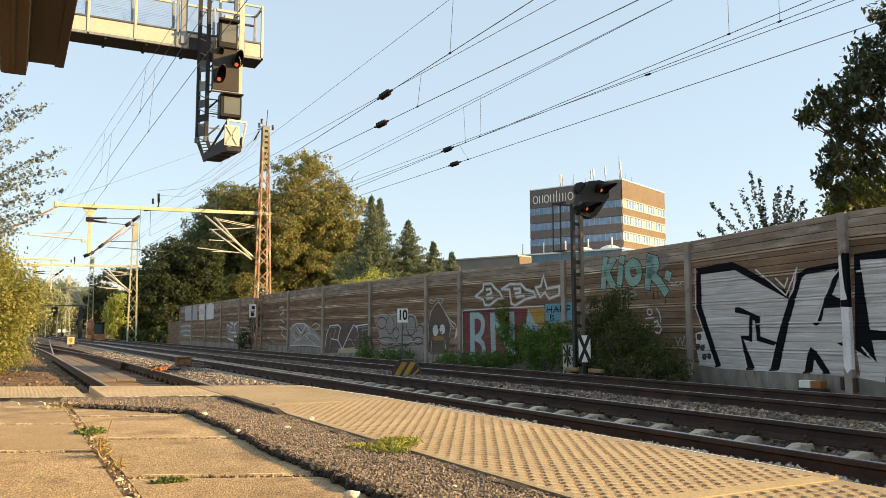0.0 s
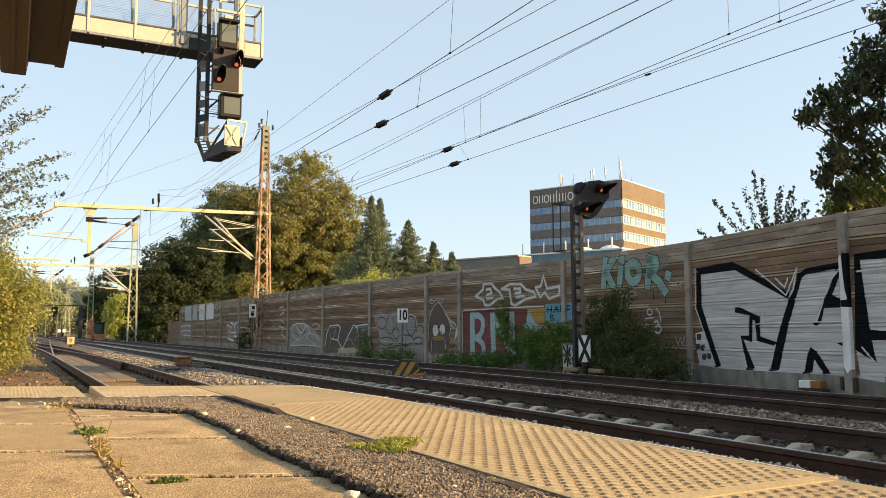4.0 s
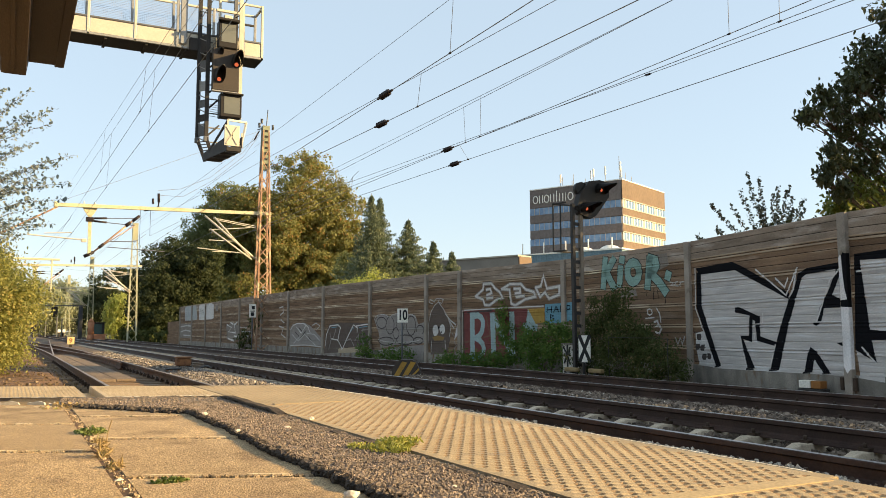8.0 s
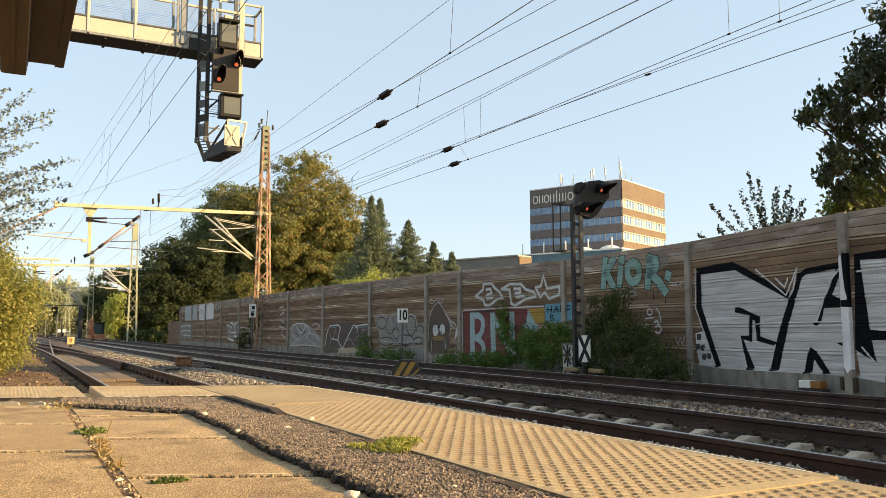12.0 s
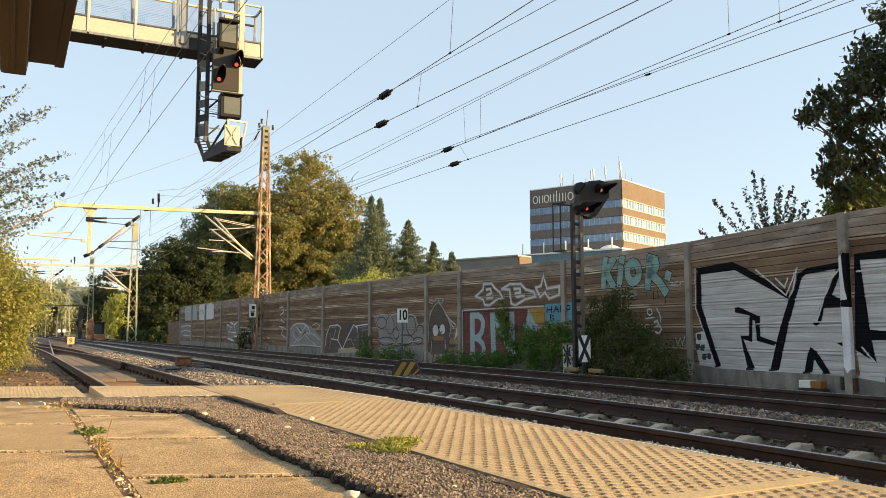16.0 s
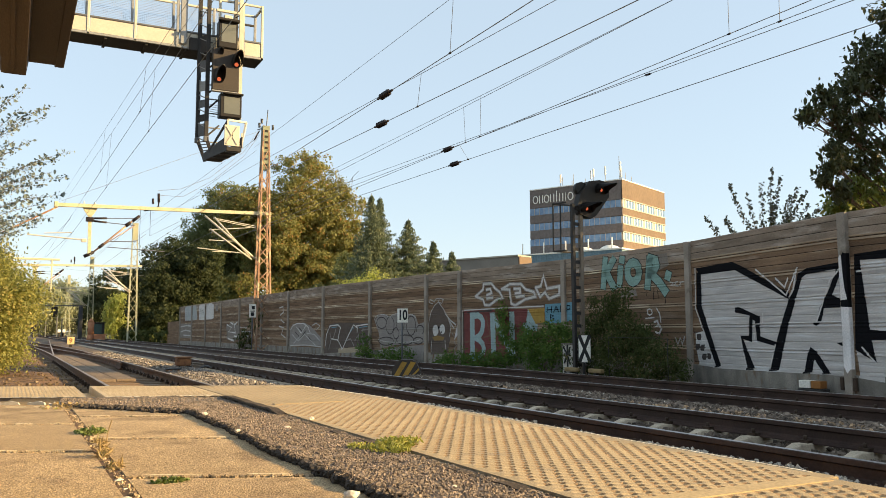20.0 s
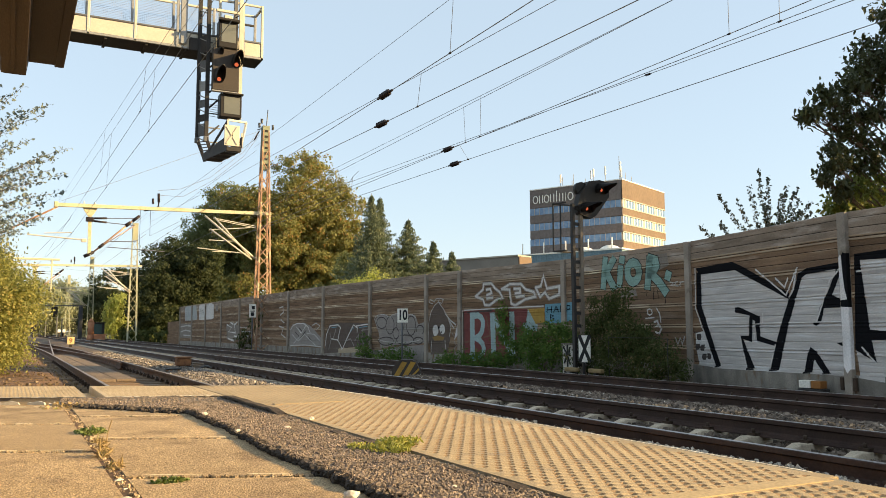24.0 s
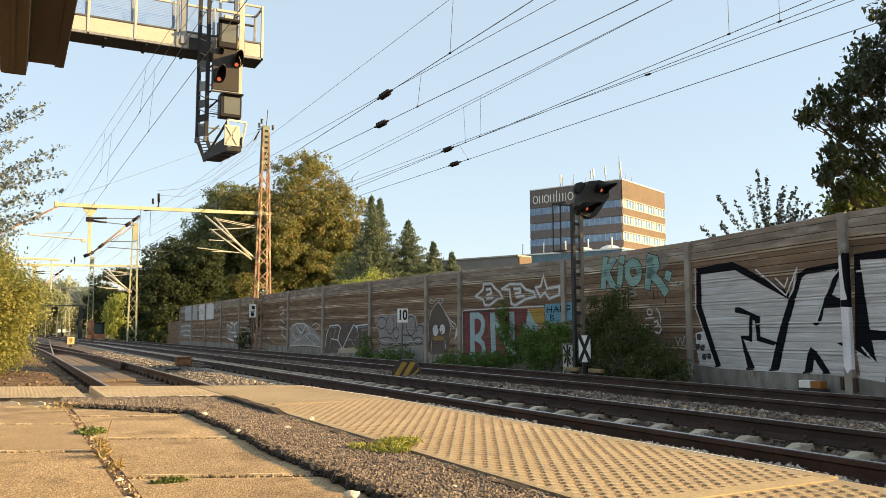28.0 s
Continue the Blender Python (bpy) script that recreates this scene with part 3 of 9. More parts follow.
siding = thing("track_siding", pose(0, 0, 0), "rusty siding track on dark wooden sleepers", "railway track", kind="structure")
for dx in (0, GAUGE):
    rail("rail", lambda y: siding_x(y) + dx, 12.3, 110, rail_rusty, rail_top_dull, siding, 3)
rail("check_rail", lambda y: siding_x(y) + GAUGE - 0.10 - (0.10 if y < 25 else 0), 24.3, 38, rail_rusty, rail_rusty, siding, 1.5, "bent rusty check rail")
rail("turnout_rail", lambda y: -2.2 - max(0, y - 30) * 0.055, 30, 75, rail_rusty, rail_top_dull, siding, 5)
rail("turnout_rail", lambda y: -3.65 + max(0, y - 34) * 0.035, 34, 95, rail_rusty, rail_top_dull, siding, 5)
wood = bpy.data.meshes.new("wooden_sleeper")
bm = boxm(-1.3, 1.3, -0.13, 0.13, -0.40, -0.185, 0.012)
bm.to_mesh(wood)
bm.free()
wood.materials.append(sleeper_wood)
for k in range(70):
    y = 13.0 + 0.63 * k
    part_on("wooden_sleeper", wood, pose(siding_x(y) + GAUGE / 2, y, 0, 0, 0, random.uniform(-1.5, 1.5)), siding)
clips((-3.68, -3.68 + GAUGE), [13.0 + 0.63 * k for k in range(30)], siding)
# walkway boards between the siding's rails
board_mat = mat("worn_board", (0.225, 0.168, 0.118), (0.145, 0.108, 0.078), 2.0, 0.9, bump=0.4, stretch=(4, 0.4, 4))
for k in range(2):
    for j in range(5):
        part("walk_board", boxm(-3.50 + 0.40 * k, -3.11 + 0.40 * k, 18.6 + 4.2 * j, 22.75 + 4.2 * j, -0.182, -0.125, 0.008), board_mat, siding, "weathered board between the rails")

# leaf litter on the earth
lit = np.stack([-8.5 + 4.6 * rng.random(4200), 14.0 + 24 * rng.random(4200) ** 1.6, np.zeros(4200)], -1)
lit[:, 2] = [bed_height(x, y) + 0.085 for x, y, _ in lit]
vv, ff = leaves(lit, 0.05, rng, vary=0.7)
tagged(mesh_from("leaf_litter", vv.tolist(), ff.tolist(), litter_leaf), "dry leaf litter on the bare earth", "litter", kind="stuff")

# ---- platform ----
platform = thing("platform", pose(0, 0, 0), "low worn platform of concrete slabs with dimpled edge stones", "platform", kind="structure")
PLAT_TOP = 0.05
part("core", boxm(-14, -0.98, -22, 10.9, -0.6, -0.04), concrete_slab, platform)
bm = bmesh.new()
v = [bm.verts.new(c) for c in ((-14, 10.9, -0.04), (-1.25, 10.9, -0.04), (-1.3, 12.0, -0.04), (-5.3, 14.1, -0.04), (-14, 18.5, -0.04))]
lo = [bm.verts.new((q.co.x, q.co.y, -0.6)) for q in v]
bm.faces.new(v)
for i in range(5):
    bm.faces.new((v[i], lo[i], lo[(i + 1) % 5], v[(i + 1) % 5]))
bmesh.ops.recalc_face_normals(bm, faces=bm.faces[:])
part("core", bm, concrete_slab, platform)


def quad_slab(bm, corners, top, low, lip=0.012, mi=0):
    """A slab over four corners (x, y), with a worn edge."""
    c = Vector((sum(p[0] for p in corners) / 4, sum(p[1] for p in corners) / 4))
    ins = [Vector(p) + (c - Vector(p)).normalized() * lip for p in corners]
    rows = [[bm.verts.new((p[0], p[1], low)) for p in corners], [bm.verts.new((p[0], p[1], top - lip)) for p in corners], [bm.verts.new((p.x, p.y, top)) for p in ins]]
    for a, b in zip(rows, rows[1:]):
        for i in range(4):
            bm.faces.new((a[i], a[(i + 1) % 4], b[(i + 1) % 4], b[i])).material_index = mi
    bm.faces.new(rows[2]).material_index = mi
    bm.faces.new(rows[0][::-1]).material_index = mi
    return bm


def studs(bm, inside, x0, x1, y0, y1, z, a=0.098, b=0.083, h=0.0035):
    """Staggered raised studs cast into an edge stone."""
    j = 0
    y = y0
    while y < y1:
        x = x0 + (a / 2 if j % 2 else 0)
        while x < x1:
            if inside(x, y):
                base = [bm.verts.new((x + dx, y + dy, z - 0.001)) for dx, dy in ((-0.026, 0), (-0.010, -0.021), (0.026, -0.006), (0.026, 0.006), (-0.010, 0.021))]
                top = [bm.verts.new((x + dx, y + dy, z + h)) for dx, dy in ((-0.015, 0), (0.0, -0.016), (0.022, 0), (0.0, 0.016))]
                bm.faces.new(top)
                for f in ((base[0], base[1], top[1], top[0]), (base[1], base[2], top[2], top[1]), (base[2], base[3], top[2]), (base[3], base[4], top[3], top[2]), (base[4], base[0], top[0], top[3])):
                    bm.faces.new(f)
            x += a
        y += b
        j += 1


X_EDGE, X_BACK = -0.93, -2.62
STUD_BM = bmesh.new()


def pitted_top(bm, x0, x1, y0, y1, z, a=0.098, b=0.083, h=0.0098):
    """A stone's top made of staggered cells, each with a shallow pit in brown dirt that also paints its shade."""
    rows = int(round((y1 - y0) / b))
    cols = int(round((x1 - x0) / a))
    a, b = (x1 - x0) / cols, (y1 - y0) / rows
    ang = [math.radians(q) for q in (-112.5, -67.5, -22.5, 22.5, 67.5, 112.5, 157.5, 202.5)]
    for j in range(rows):
        ya = y0 + b * j
        odd = j % 2
        edges = [x0 + a * i for i in range(cols + 1)] if not odd else [x0] + [x0 + a * (i + 0.5) for i in range(cols)] + [x1]
        for xa, xb_ in zip(edges, edges[1:]):
            c = [bm.verts.new(q) for q in ((xa, ya, z), (xb_, ya, z), (xb_, ya + b, z), (xa, ya + b, z))]
            if xb_ - xa < 0.7 * a:
                bm.faces.new(c)
                continue
            cx, cy = (xa + xb_) / 2, ya + b / 2
            jx = random.uniform(-0.002, 0.002)
            dz = h * random.uniform(0.75, 1.15)
            rim = [bm.verts.new((cx + jx + 0.0475 * math.cos(q), cy + 0.0405 * math.sin(q), z)) for q in ang]
            low = [bm.verts.new((cx + jx + 0.015 + 0.017 * math.cos(q), cy - 0.008 + 0.016 * math.sin(q), z - dz)) for q in ang[::2]]
            for i in range(4):
                bm.faces.new((c[i], c[(i + 1) % 4], rim[2 * i + 1], rim[2 * i]))
                bm.faces.new((c[(i + 1) % 4], rim[(2 * i + 2) % 8], rim[2 * i + 1]))
                bm.faces.new((rim[2 * i], rim[2 * i + 1], low[i])).material_index = int(i in (0, 1))
                bm.faces.new((rim[2 * i + 1], rim[(2 * i + 2) % 8], low[(i + 1) % 4], low[i])).material_index = int(i in (0, 1))
            bm.faces.new(low).material_index = 1


for y0, y1, xe in ((-15.65, -9.39, -1.02), (-9.39, -3.13, -1.02), (-3.13, 3.13, -1.03), (3.13, 9.39, -0.945)):
    ya, yb = y0 + 0.006, y1 - 0.006
    if y1 < 0:
        bm = quad_slab(bmesh.new(), [(X_BACK, ya), (xe, ya), (xe, yb), (X_BACK, yb)], PLAT_TOP, -0.25)
    else:
        bm = bmesh.new()
        box(bm, X_BACK, xe, ya, yb, -0.25, PLAT_TOP - 0.02)
        for xa, xb_, yc, yd in ((X_BACK, X_BACK + 0.03, ya, yb), (xe - 0.11, xe, ya, yb), (X_BACK + 0.03, xe - 0.11, ya, ya + 0.06), (X_BACK + 0.03, xe - 0.11, yb - 0.06, yb)):
            box(bm, xa, xb_, yc, yd, PLAT_TOP - 0.0199, PLAT_TOP)
        pitted_top(bm, X_BACK + 0.03, xe - 0.11, ya + 0.06, yb - 0.06, PLAT_TOP)
    part("edge_stone", bm, [edge_stone, pit_shade_dirt], platform)
part("edge_line", quad_slab(bmesh.new(), [(-0.972, 3.3), (-0.950, 3.3), (-0.950, 9.38), (-0.972, 9.38)], PLAT_TOP + 0.003, PLAT_TOP - 0.003, 0.001), edge_paint, platform, "worn white edge line")
part("edge_line", quad_slab(bmesh.new(), [(-0.985, 9.42), (-0.94, 9.42), (-1.16, 12.1), (-1.21, 12.1)], PLAT_TOP + 0.003, PLAT_TOP - 0.003, 0.001), edge_paint, platform)
bm = quad_slab(bmesh.new(), [(X_BACK, 9.402), (-0.93, 9.402), (-1.17, 12.2), (X_BACK, 12.95)], PLAT_TOP, -0.25)
studs(STUD_BM, lambda x, y: y < 12.1 - 0.5 * (x + 1.17) and x < -1.1, X_BACK + 0.09, -1.08, 9.5, 12.8, PLAT_TOP)
part("edge_stone", bm, edge_stone, platform)
# worn yellow strip along a joint
part("joint_strip", quad_slab(bmesh.new(), [(-2.55, 3.06), (-1.08, 3.06), (-1.08, 3.20), (-2.55, 3.20)], PLAT_TOP + 0.006, PLAT_TOP - 0.02), yellow_stone, platform, "yellowish mortar strip over a joint")
part("tactile_ridge", quad_slab(bmesh.new(), [(-2.45, 9.15), (-1.6, 9.15), (-1.6, 9.26), (-2.45, 9.26)], PLAT_TOP + 0.008, PLAT_TOP - 0.02), edge_stone, platform)


def end_y(x):
    return 12.2 - (x + 1.17) * 0.512


for x0, x1 in ((-4.02, -2.64), (-5.6, -4.22), (-7.0, -5.62), (-8.4, -7.02), (-9.8, -8.42)):
    bm = quad_slab(bmesh.new(), [(x0, end_y(x0) - 2.45), (x1, end_y(x1) - 2.45 + (0.3 if x1 > -3 else 0)), (x1, end_y(x1)), (x0, end_y(x0))], PLAT_TOP, -0.25)
    studs(STUD_BM, lambda x, y: end_y(x) - 2.35 < y < end_y(x) - 0.1, x0 + 0.08, x1 - 0.06, end_y(x1) - 2.4, end_y(x0), PLAT_TOP)
    part("end_stone", bm, end_stone, platform)

for x0, x1 in ((-4.01, -2.75), (-5.58, -4.24)):
    part("edge_line", quad_slab(bmesh.new(), [(x0, end_y(x0) - 2.43), (x1, end_y(x1) - 2.43 + (0.27 if x1 > -3 else 0)), (x1, end_y(x1) - 2.36 + (0.27 if x1 > -3 else 0)), (x0, end_y(x0) - 2.36)], PLAT_TOP + 0.003, PLAT_TOP - 0.003, 0.001), edge_paint, platform)
tagged(part("studs", STUD_BM, edge_stone, platform, "raised studs of the edge stones"), kind="stuff")

# large concrete slabs, slightly askew, with open joints
part("joint_soil", boxm(-4.60, -4.45, -8, 10.4, -0.03, 0.023), dirt_mat, platform, "brown soil in the long joint")
SLAB_TOP = 0.03


def joint_y(k, x):
    """Cross joints of the slab rows, askew to the track."""
    return (k * 1.92 + 1.12) - (x + 4.0) * 0.47


for x0, x1, shift in ((-4.485, -3.3, 0.0), (-5.98, -4.56, -0.74), (-7.5, -6.03, 0.5), (-9.0, -7.55, 0.1), (-10.5, -9.05, 0.6)):
    for k in range(-5, 5):
        d = SLAB_TOP + random.uniform(-0.005, 0.005)
        ya, yb = joint_y(k, x0) + shift, joint_y(k, x1) + shift
        yc, yd = joint_y(k + 1, x1) + shift, joint_y(k + 1, x0) + shift
        lim = 10.35 if x0 > -4.5 else 11.6
        if ya > lim - 0.4:
            continue
        far = 1.35 if x0 > -4.5 else 0.35
        cs = [(x0, ya + 0.026), (x1, yb + 0.026), (x1, min(yc - 0.026, lim - (x1 + 4.4) * far)), (x0, min(yd - 0.026, lim - (x0 + 4.4) * far))]
        part("slab", quad_slab(bmesh.new(), cs, d, -0.035, 0.01), concrete_slab, platform)

# crumbling asphalt strip
def strip_edge(y):
    return -3.44 + 0.05 * noise.noise((0.0, y * 1.3, 4.0)) + 0.06 * noise.noise((3.0, y * 0.45, 1.0)) + 0.04 * noise.noise((1.0, y * 6.0, 4.0))


verts, faces = [], []
ys3 = [-8 + 0.10 * k for k in range(193)]
nx = 16
for y in ys3:
    xl = strip_edge(y) if y < 8.9 else max(-4.56, strip_edge(8.9) - (y - 8.9) * 0.75)
    for i in range(nx):
        u = i / (nx - 1)
        x = xl + (X_BACK - 0.02 - xl) * u
        z = 0.062 - 0.026 * u + 0.006 * noise.noise((x * 7, y * 7, 0)) + 0.006 * noise.noise((x * 19, y * 19, 3))
        if i == 0:
            z = 0.026
        verts.append((x, y, z))
for j in range(len(ys3) - 1):
    for i in range(nx - 1):
        faces.append((j * nx + i, j * nx + i + 1, (j + 1) * nx + i + 1, (j + 1) * nx + i))
mesh_from("asphalt_strip", verts, faces, asphalt, platform, "dark crumbling asphalt patch", smooth=False)
verts, faces = [], []
for j in range(60):
    x = -5.9 + 0.055 * j
    y0 = 11.6 - (x + 4.4) * 0.42 - 0.12 + 0.06 * noise.noise((x * 3, 0, 9))
    y1 = end_y(x) - 2.47 + (0.15 if x > -4.1 else 0)
    for i in range(6):
        u = i / 5
        verts.append((x, y0 + (y1 - y0) * u, 0.05 + 0.015 * noise.noise((x * 8, u * 6, 3)) - (0.04 if i == 0 else 0)))
for j in range(59):
    for i in range(5):
        faces.append((j * 6 + i, j * 6 + i + 1, (j + 1) * 6 + i + 1, (j + 1) * 6 + i))
mesh_from("asphalt_strip", verts, faces, asphalt, platform)
pts = np.concatenate([scatter(rng, 27000, 0, 1, 1.5, 11.1, 0, 0.5), scatter(rng, 7000, 0, 1, -6, 1.5, 0)])
for q in pts:
    xl = strip_edge(q[1]) if q[1] < 8.9 else max(-4.56, strip_edge(8.9) - (q[1] - 8.9) * 0.75)
    u = q[0] ** 1.15
    q[0] = xl + (X_BACK - 0.03 - xl) * u
    q[2] = 0.062 - 0.026 * u + 0.006 * noise.noise((q[0] * 7, q[1] * 7, 0)) + 0.001
vv, ff = stones(pts, 0.0145, rng)
# crumbled rim stones coloured dark to paint in the edge's shade
far_rim = [(strip_edge(8.9) - 0.9 * s_ + 0.05 * rng.normal(), 8.9 + 1.2 * s_ + 0.06 * rng.normal(), 0.034 + 0.02 * rng.random()) for s_ in rng.random(900)]
rim_pts = np.array(far_rim + [(strip_edge(y) + 0.06 * rng.random() - 0.015, y, 0.032 + 0.026 * rng.random()) for y in 1.5 + 7.4 * rng.random(4000)])
v2, f2 = stones(rim_pts, 0.030, rng)
tagged(mesh_from("crumbled_edge", v2.tolist(), f2.tolist(), asphalt_edge_shade, platform), "crumbling asphalt edge, its shade put into dark stones", kind="stuff")
verts, faces = [], []
for j in range(310):
    y = -8 + 0.06 * j
    d = 0.02 * noise.noise((0.0, y * 2.1, 7.0)) + 0.012 * noise.noise((0.0, y * 9.0, 2.0))
    top = 0.045 + 0.012 * noise.noise((2.0, y * 3.0, 1.0)) + (-0.05 if noise.noise((5.0, y * 1.1, 3.0)) > 0.22 else 0)
    verts += [(X_BACK - 0.125 + d, y, 0.0), (X_BACK - 0.105 + d, y, top), (X_BACK - 0.008, y, top - 0.004), (X_BACK - 0.004, y, -0.02)]
for j in range(309):
    for i in range(3):
        faces.append((4 * j + i, 4 * j + i + 1, 4 * j + i + 5, 4 * j + i + 4))
mesh_from("joint_seal", verts, faces, seal_mat, platform, "broken dark seal along the edge stones")
# buckled length of seal that has come away from the edge stones
verts, faces = [], []
for j in range(44):
    y = 8.10 + 0.06 * j
    lift_ = 0.040 * min(1.0, j / 5, (43 - j) / 6) * (0.75 + 0.35 * noise.noise((1.0, y * 2.2, 8.0)))
    d = 0.015 * noise.noise((4.0, y * 2.6, 1.0))
    verts += [(X_BACK - 0.105 + d, y, 0.036 + lift_ * 0.7), (X_BACK - 0.10 + d, y, 0.050 + lift_), (X_BACK - 0.012, y, 0.056 + lift_ * 0.8), (X_BACK - 0.008, y, 0.02)]
for j in range(43):
    for i in range(3):
        faces.append((4 * j + i, 4 * j + i + 1, 4 * j + i + 5, 4 * j + i + 4))
mesh_from("joint_seal", verts, faces, seal_mat, platform, "buckled dark seal lifted off the joint")
# broken lips along the cross joints, pale to paint in their sunlit edges
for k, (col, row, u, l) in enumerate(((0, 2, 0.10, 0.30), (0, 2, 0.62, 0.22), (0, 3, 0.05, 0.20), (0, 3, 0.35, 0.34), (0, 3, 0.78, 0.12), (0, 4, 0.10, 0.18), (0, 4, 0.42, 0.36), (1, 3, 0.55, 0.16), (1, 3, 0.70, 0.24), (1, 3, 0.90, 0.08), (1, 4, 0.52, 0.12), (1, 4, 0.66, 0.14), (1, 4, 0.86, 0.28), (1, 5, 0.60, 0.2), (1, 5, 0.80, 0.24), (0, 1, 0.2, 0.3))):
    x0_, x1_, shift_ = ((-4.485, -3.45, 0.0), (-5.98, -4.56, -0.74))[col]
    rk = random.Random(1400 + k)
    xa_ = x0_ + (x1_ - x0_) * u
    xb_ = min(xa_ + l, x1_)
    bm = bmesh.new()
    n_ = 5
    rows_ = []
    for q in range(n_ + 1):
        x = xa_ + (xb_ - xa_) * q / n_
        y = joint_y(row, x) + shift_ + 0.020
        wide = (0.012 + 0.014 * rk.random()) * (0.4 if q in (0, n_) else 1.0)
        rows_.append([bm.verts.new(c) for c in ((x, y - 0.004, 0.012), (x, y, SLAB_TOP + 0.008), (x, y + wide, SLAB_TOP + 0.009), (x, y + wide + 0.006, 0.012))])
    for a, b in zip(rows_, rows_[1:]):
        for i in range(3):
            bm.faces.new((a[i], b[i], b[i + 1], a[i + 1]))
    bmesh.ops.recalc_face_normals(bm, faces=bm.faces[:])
    part("broken_lip", bm, lip_mat, platform, "broken slab edge, its sunlit brightness put into the pale colour")
tagged(mesh_from("asphalt_grit", vv.tolist(), ff.tolist(), asphalt_grit, platform), kind="stuff")


# ---- noise barrier ----
barrier = thing("noise_barrier", pose(0, 0, 0), "tall weathered noise barrier of horizontal planks between posts, covered in graffiti", "noise barrier", kind="structure")
POSTS = [(7.5, -20.9), (7.5, -15.9), (7.5, -10.9), (7.5, -5.9), (7.5, -0.9), (7.52, 4.13), (7.55, 9.16), (8.6, 13.9), (8.87, 19.06), (8.27, 24.12),
         (8.01, 26.12), (7.79, 30.75), (7.4, 35.3), (7.35, 40.4), (7.35, 45.4), (7.35, 50.4), (7.35, 55.4), (7.35, 60.4), (7.35, 65.4), (7.35, 70.4)]
WALL_TOP, PLANK, PLINTH, BOARD0 = 2.85, 0.1633, 0.10, -0.01
PROF_PLAIN = [(0.0, 0.0), (0.009, 0.0), (0.013, 0.012), (0.146, 0.014), (0.1633, 0.004)]
PROF_RIB = [(0.0, 0.0), (0.009, 0.0), (0.013, 0.012), (0.106, 0.013), (0.113, 0.028), (0.128, 0.030), (0.150, 0.012), (0.1633, 0.002)]
PROF_LIP = [(0.0, 0.0), (0.007, 0.0), (0.011, 0.020), (0.030, 0.022), (0.040, 0.013), (0.146, 0.014), (0.1633, 0.004)]


def board_profile(k):
    """Three boards to a course: plain, plain with a rib along its upper edge, and one with a lip at its foot."""
    return (PROF_LIP, PROF_PLAIN, PROF_RIB)[k % 3]


def proud(z):
    """How far the plank face stands out at height z."""
    k = math.floor((z - BOARD0) / PLANK)
    s = (z - BOARD0) - k * PLANK
    prof = board_profile(k)
    for (a, da), (b, db) in zip(prof, prof[1:]):
        if s <= b:
            return da + (db - da) * (s - a) / (b - a)
    return 0.0


def plank_mesh(name, prof, materials):
    """Plank of unit length along x; its face looks along +y. Materials: face, rib, painted groove shade."""
    bm = bmesh.new()
    a = [bm.verts.new((0, d, z)) for z, d in prof] + [bm.verts.new((0, -0.09, PLANK)), bm.verts.new((0, -0.09, 0))]
    b = [bm.verts.new((1, q.co.y, q.co.z)) for q in a]
    k = len(a)
    for i in range(k):
        f = bm.faces.new((a[i], b[i], b[(i + 1) % k], a[(i + 1) % k]))
        f.material_index = 2 if i == 0 else 1 if (prof is PROF_RIB and i in (4, 5)) or (prof is PROF_LIP and i in (2, 3)) else 0
    bm.faces.new(a)
    bm.faces.new(b[::-1])
    bmesh.ops.recalc_face_normals(bm, faces=bm.faces[:])
    me = bpy.data.meshes.new(name)
    bm.to_mesh(me)
    bm.free()
    for mm in materials:
        me.materials.append(mm)
    return me


PLANKS = {"brown": [plank_mesh("plank", p_, [wall_wood, wall_ridge_light, groove_shade_mat]) for p_ in (PROF_LIP, PROF_PLAIN, PROF_RIB)],
          "grey": [plank_mesh("plank", p_, [wall_grey, wall_ridge_light, groove_shade_mat]) for p_ in (PROF_LIP, PROF_PLAIN, PROF_RIB)]}
post_me = bpy.data.meshes.new("post")
bm = bmesh.new()
outl = [(-0.085, -0.1), (0.085, -0.1), (0.085, 0.088), (0.07, 0.10), (-0.07, 0.10), (-0.085, 0.088)]
a = [bm.verts.new((x, y, -0.5)) for x, y in outl]
b = [bm.verts.new((x, y, WALL_TOP + 0.03)) for x, y in outl]
for i in range(6):
    bm.faces.new((a[i], a[(i + 1) % 6], b[(i + 1) % 6], b[i]))
bm.faces.new(b)
bmesh.ops.recalc_face_normals(bm, faces=bm.faces[:])
bm.to_mesh(post_me)
bm.free()
post_me.materials.append(post_mat)


def panel_frame(i):
    a, b = Vector((*POSTS[i], 0)), Vector((*POSTS[i + 1], 0))
    return a, (b - a).normalized(), (b - a).length


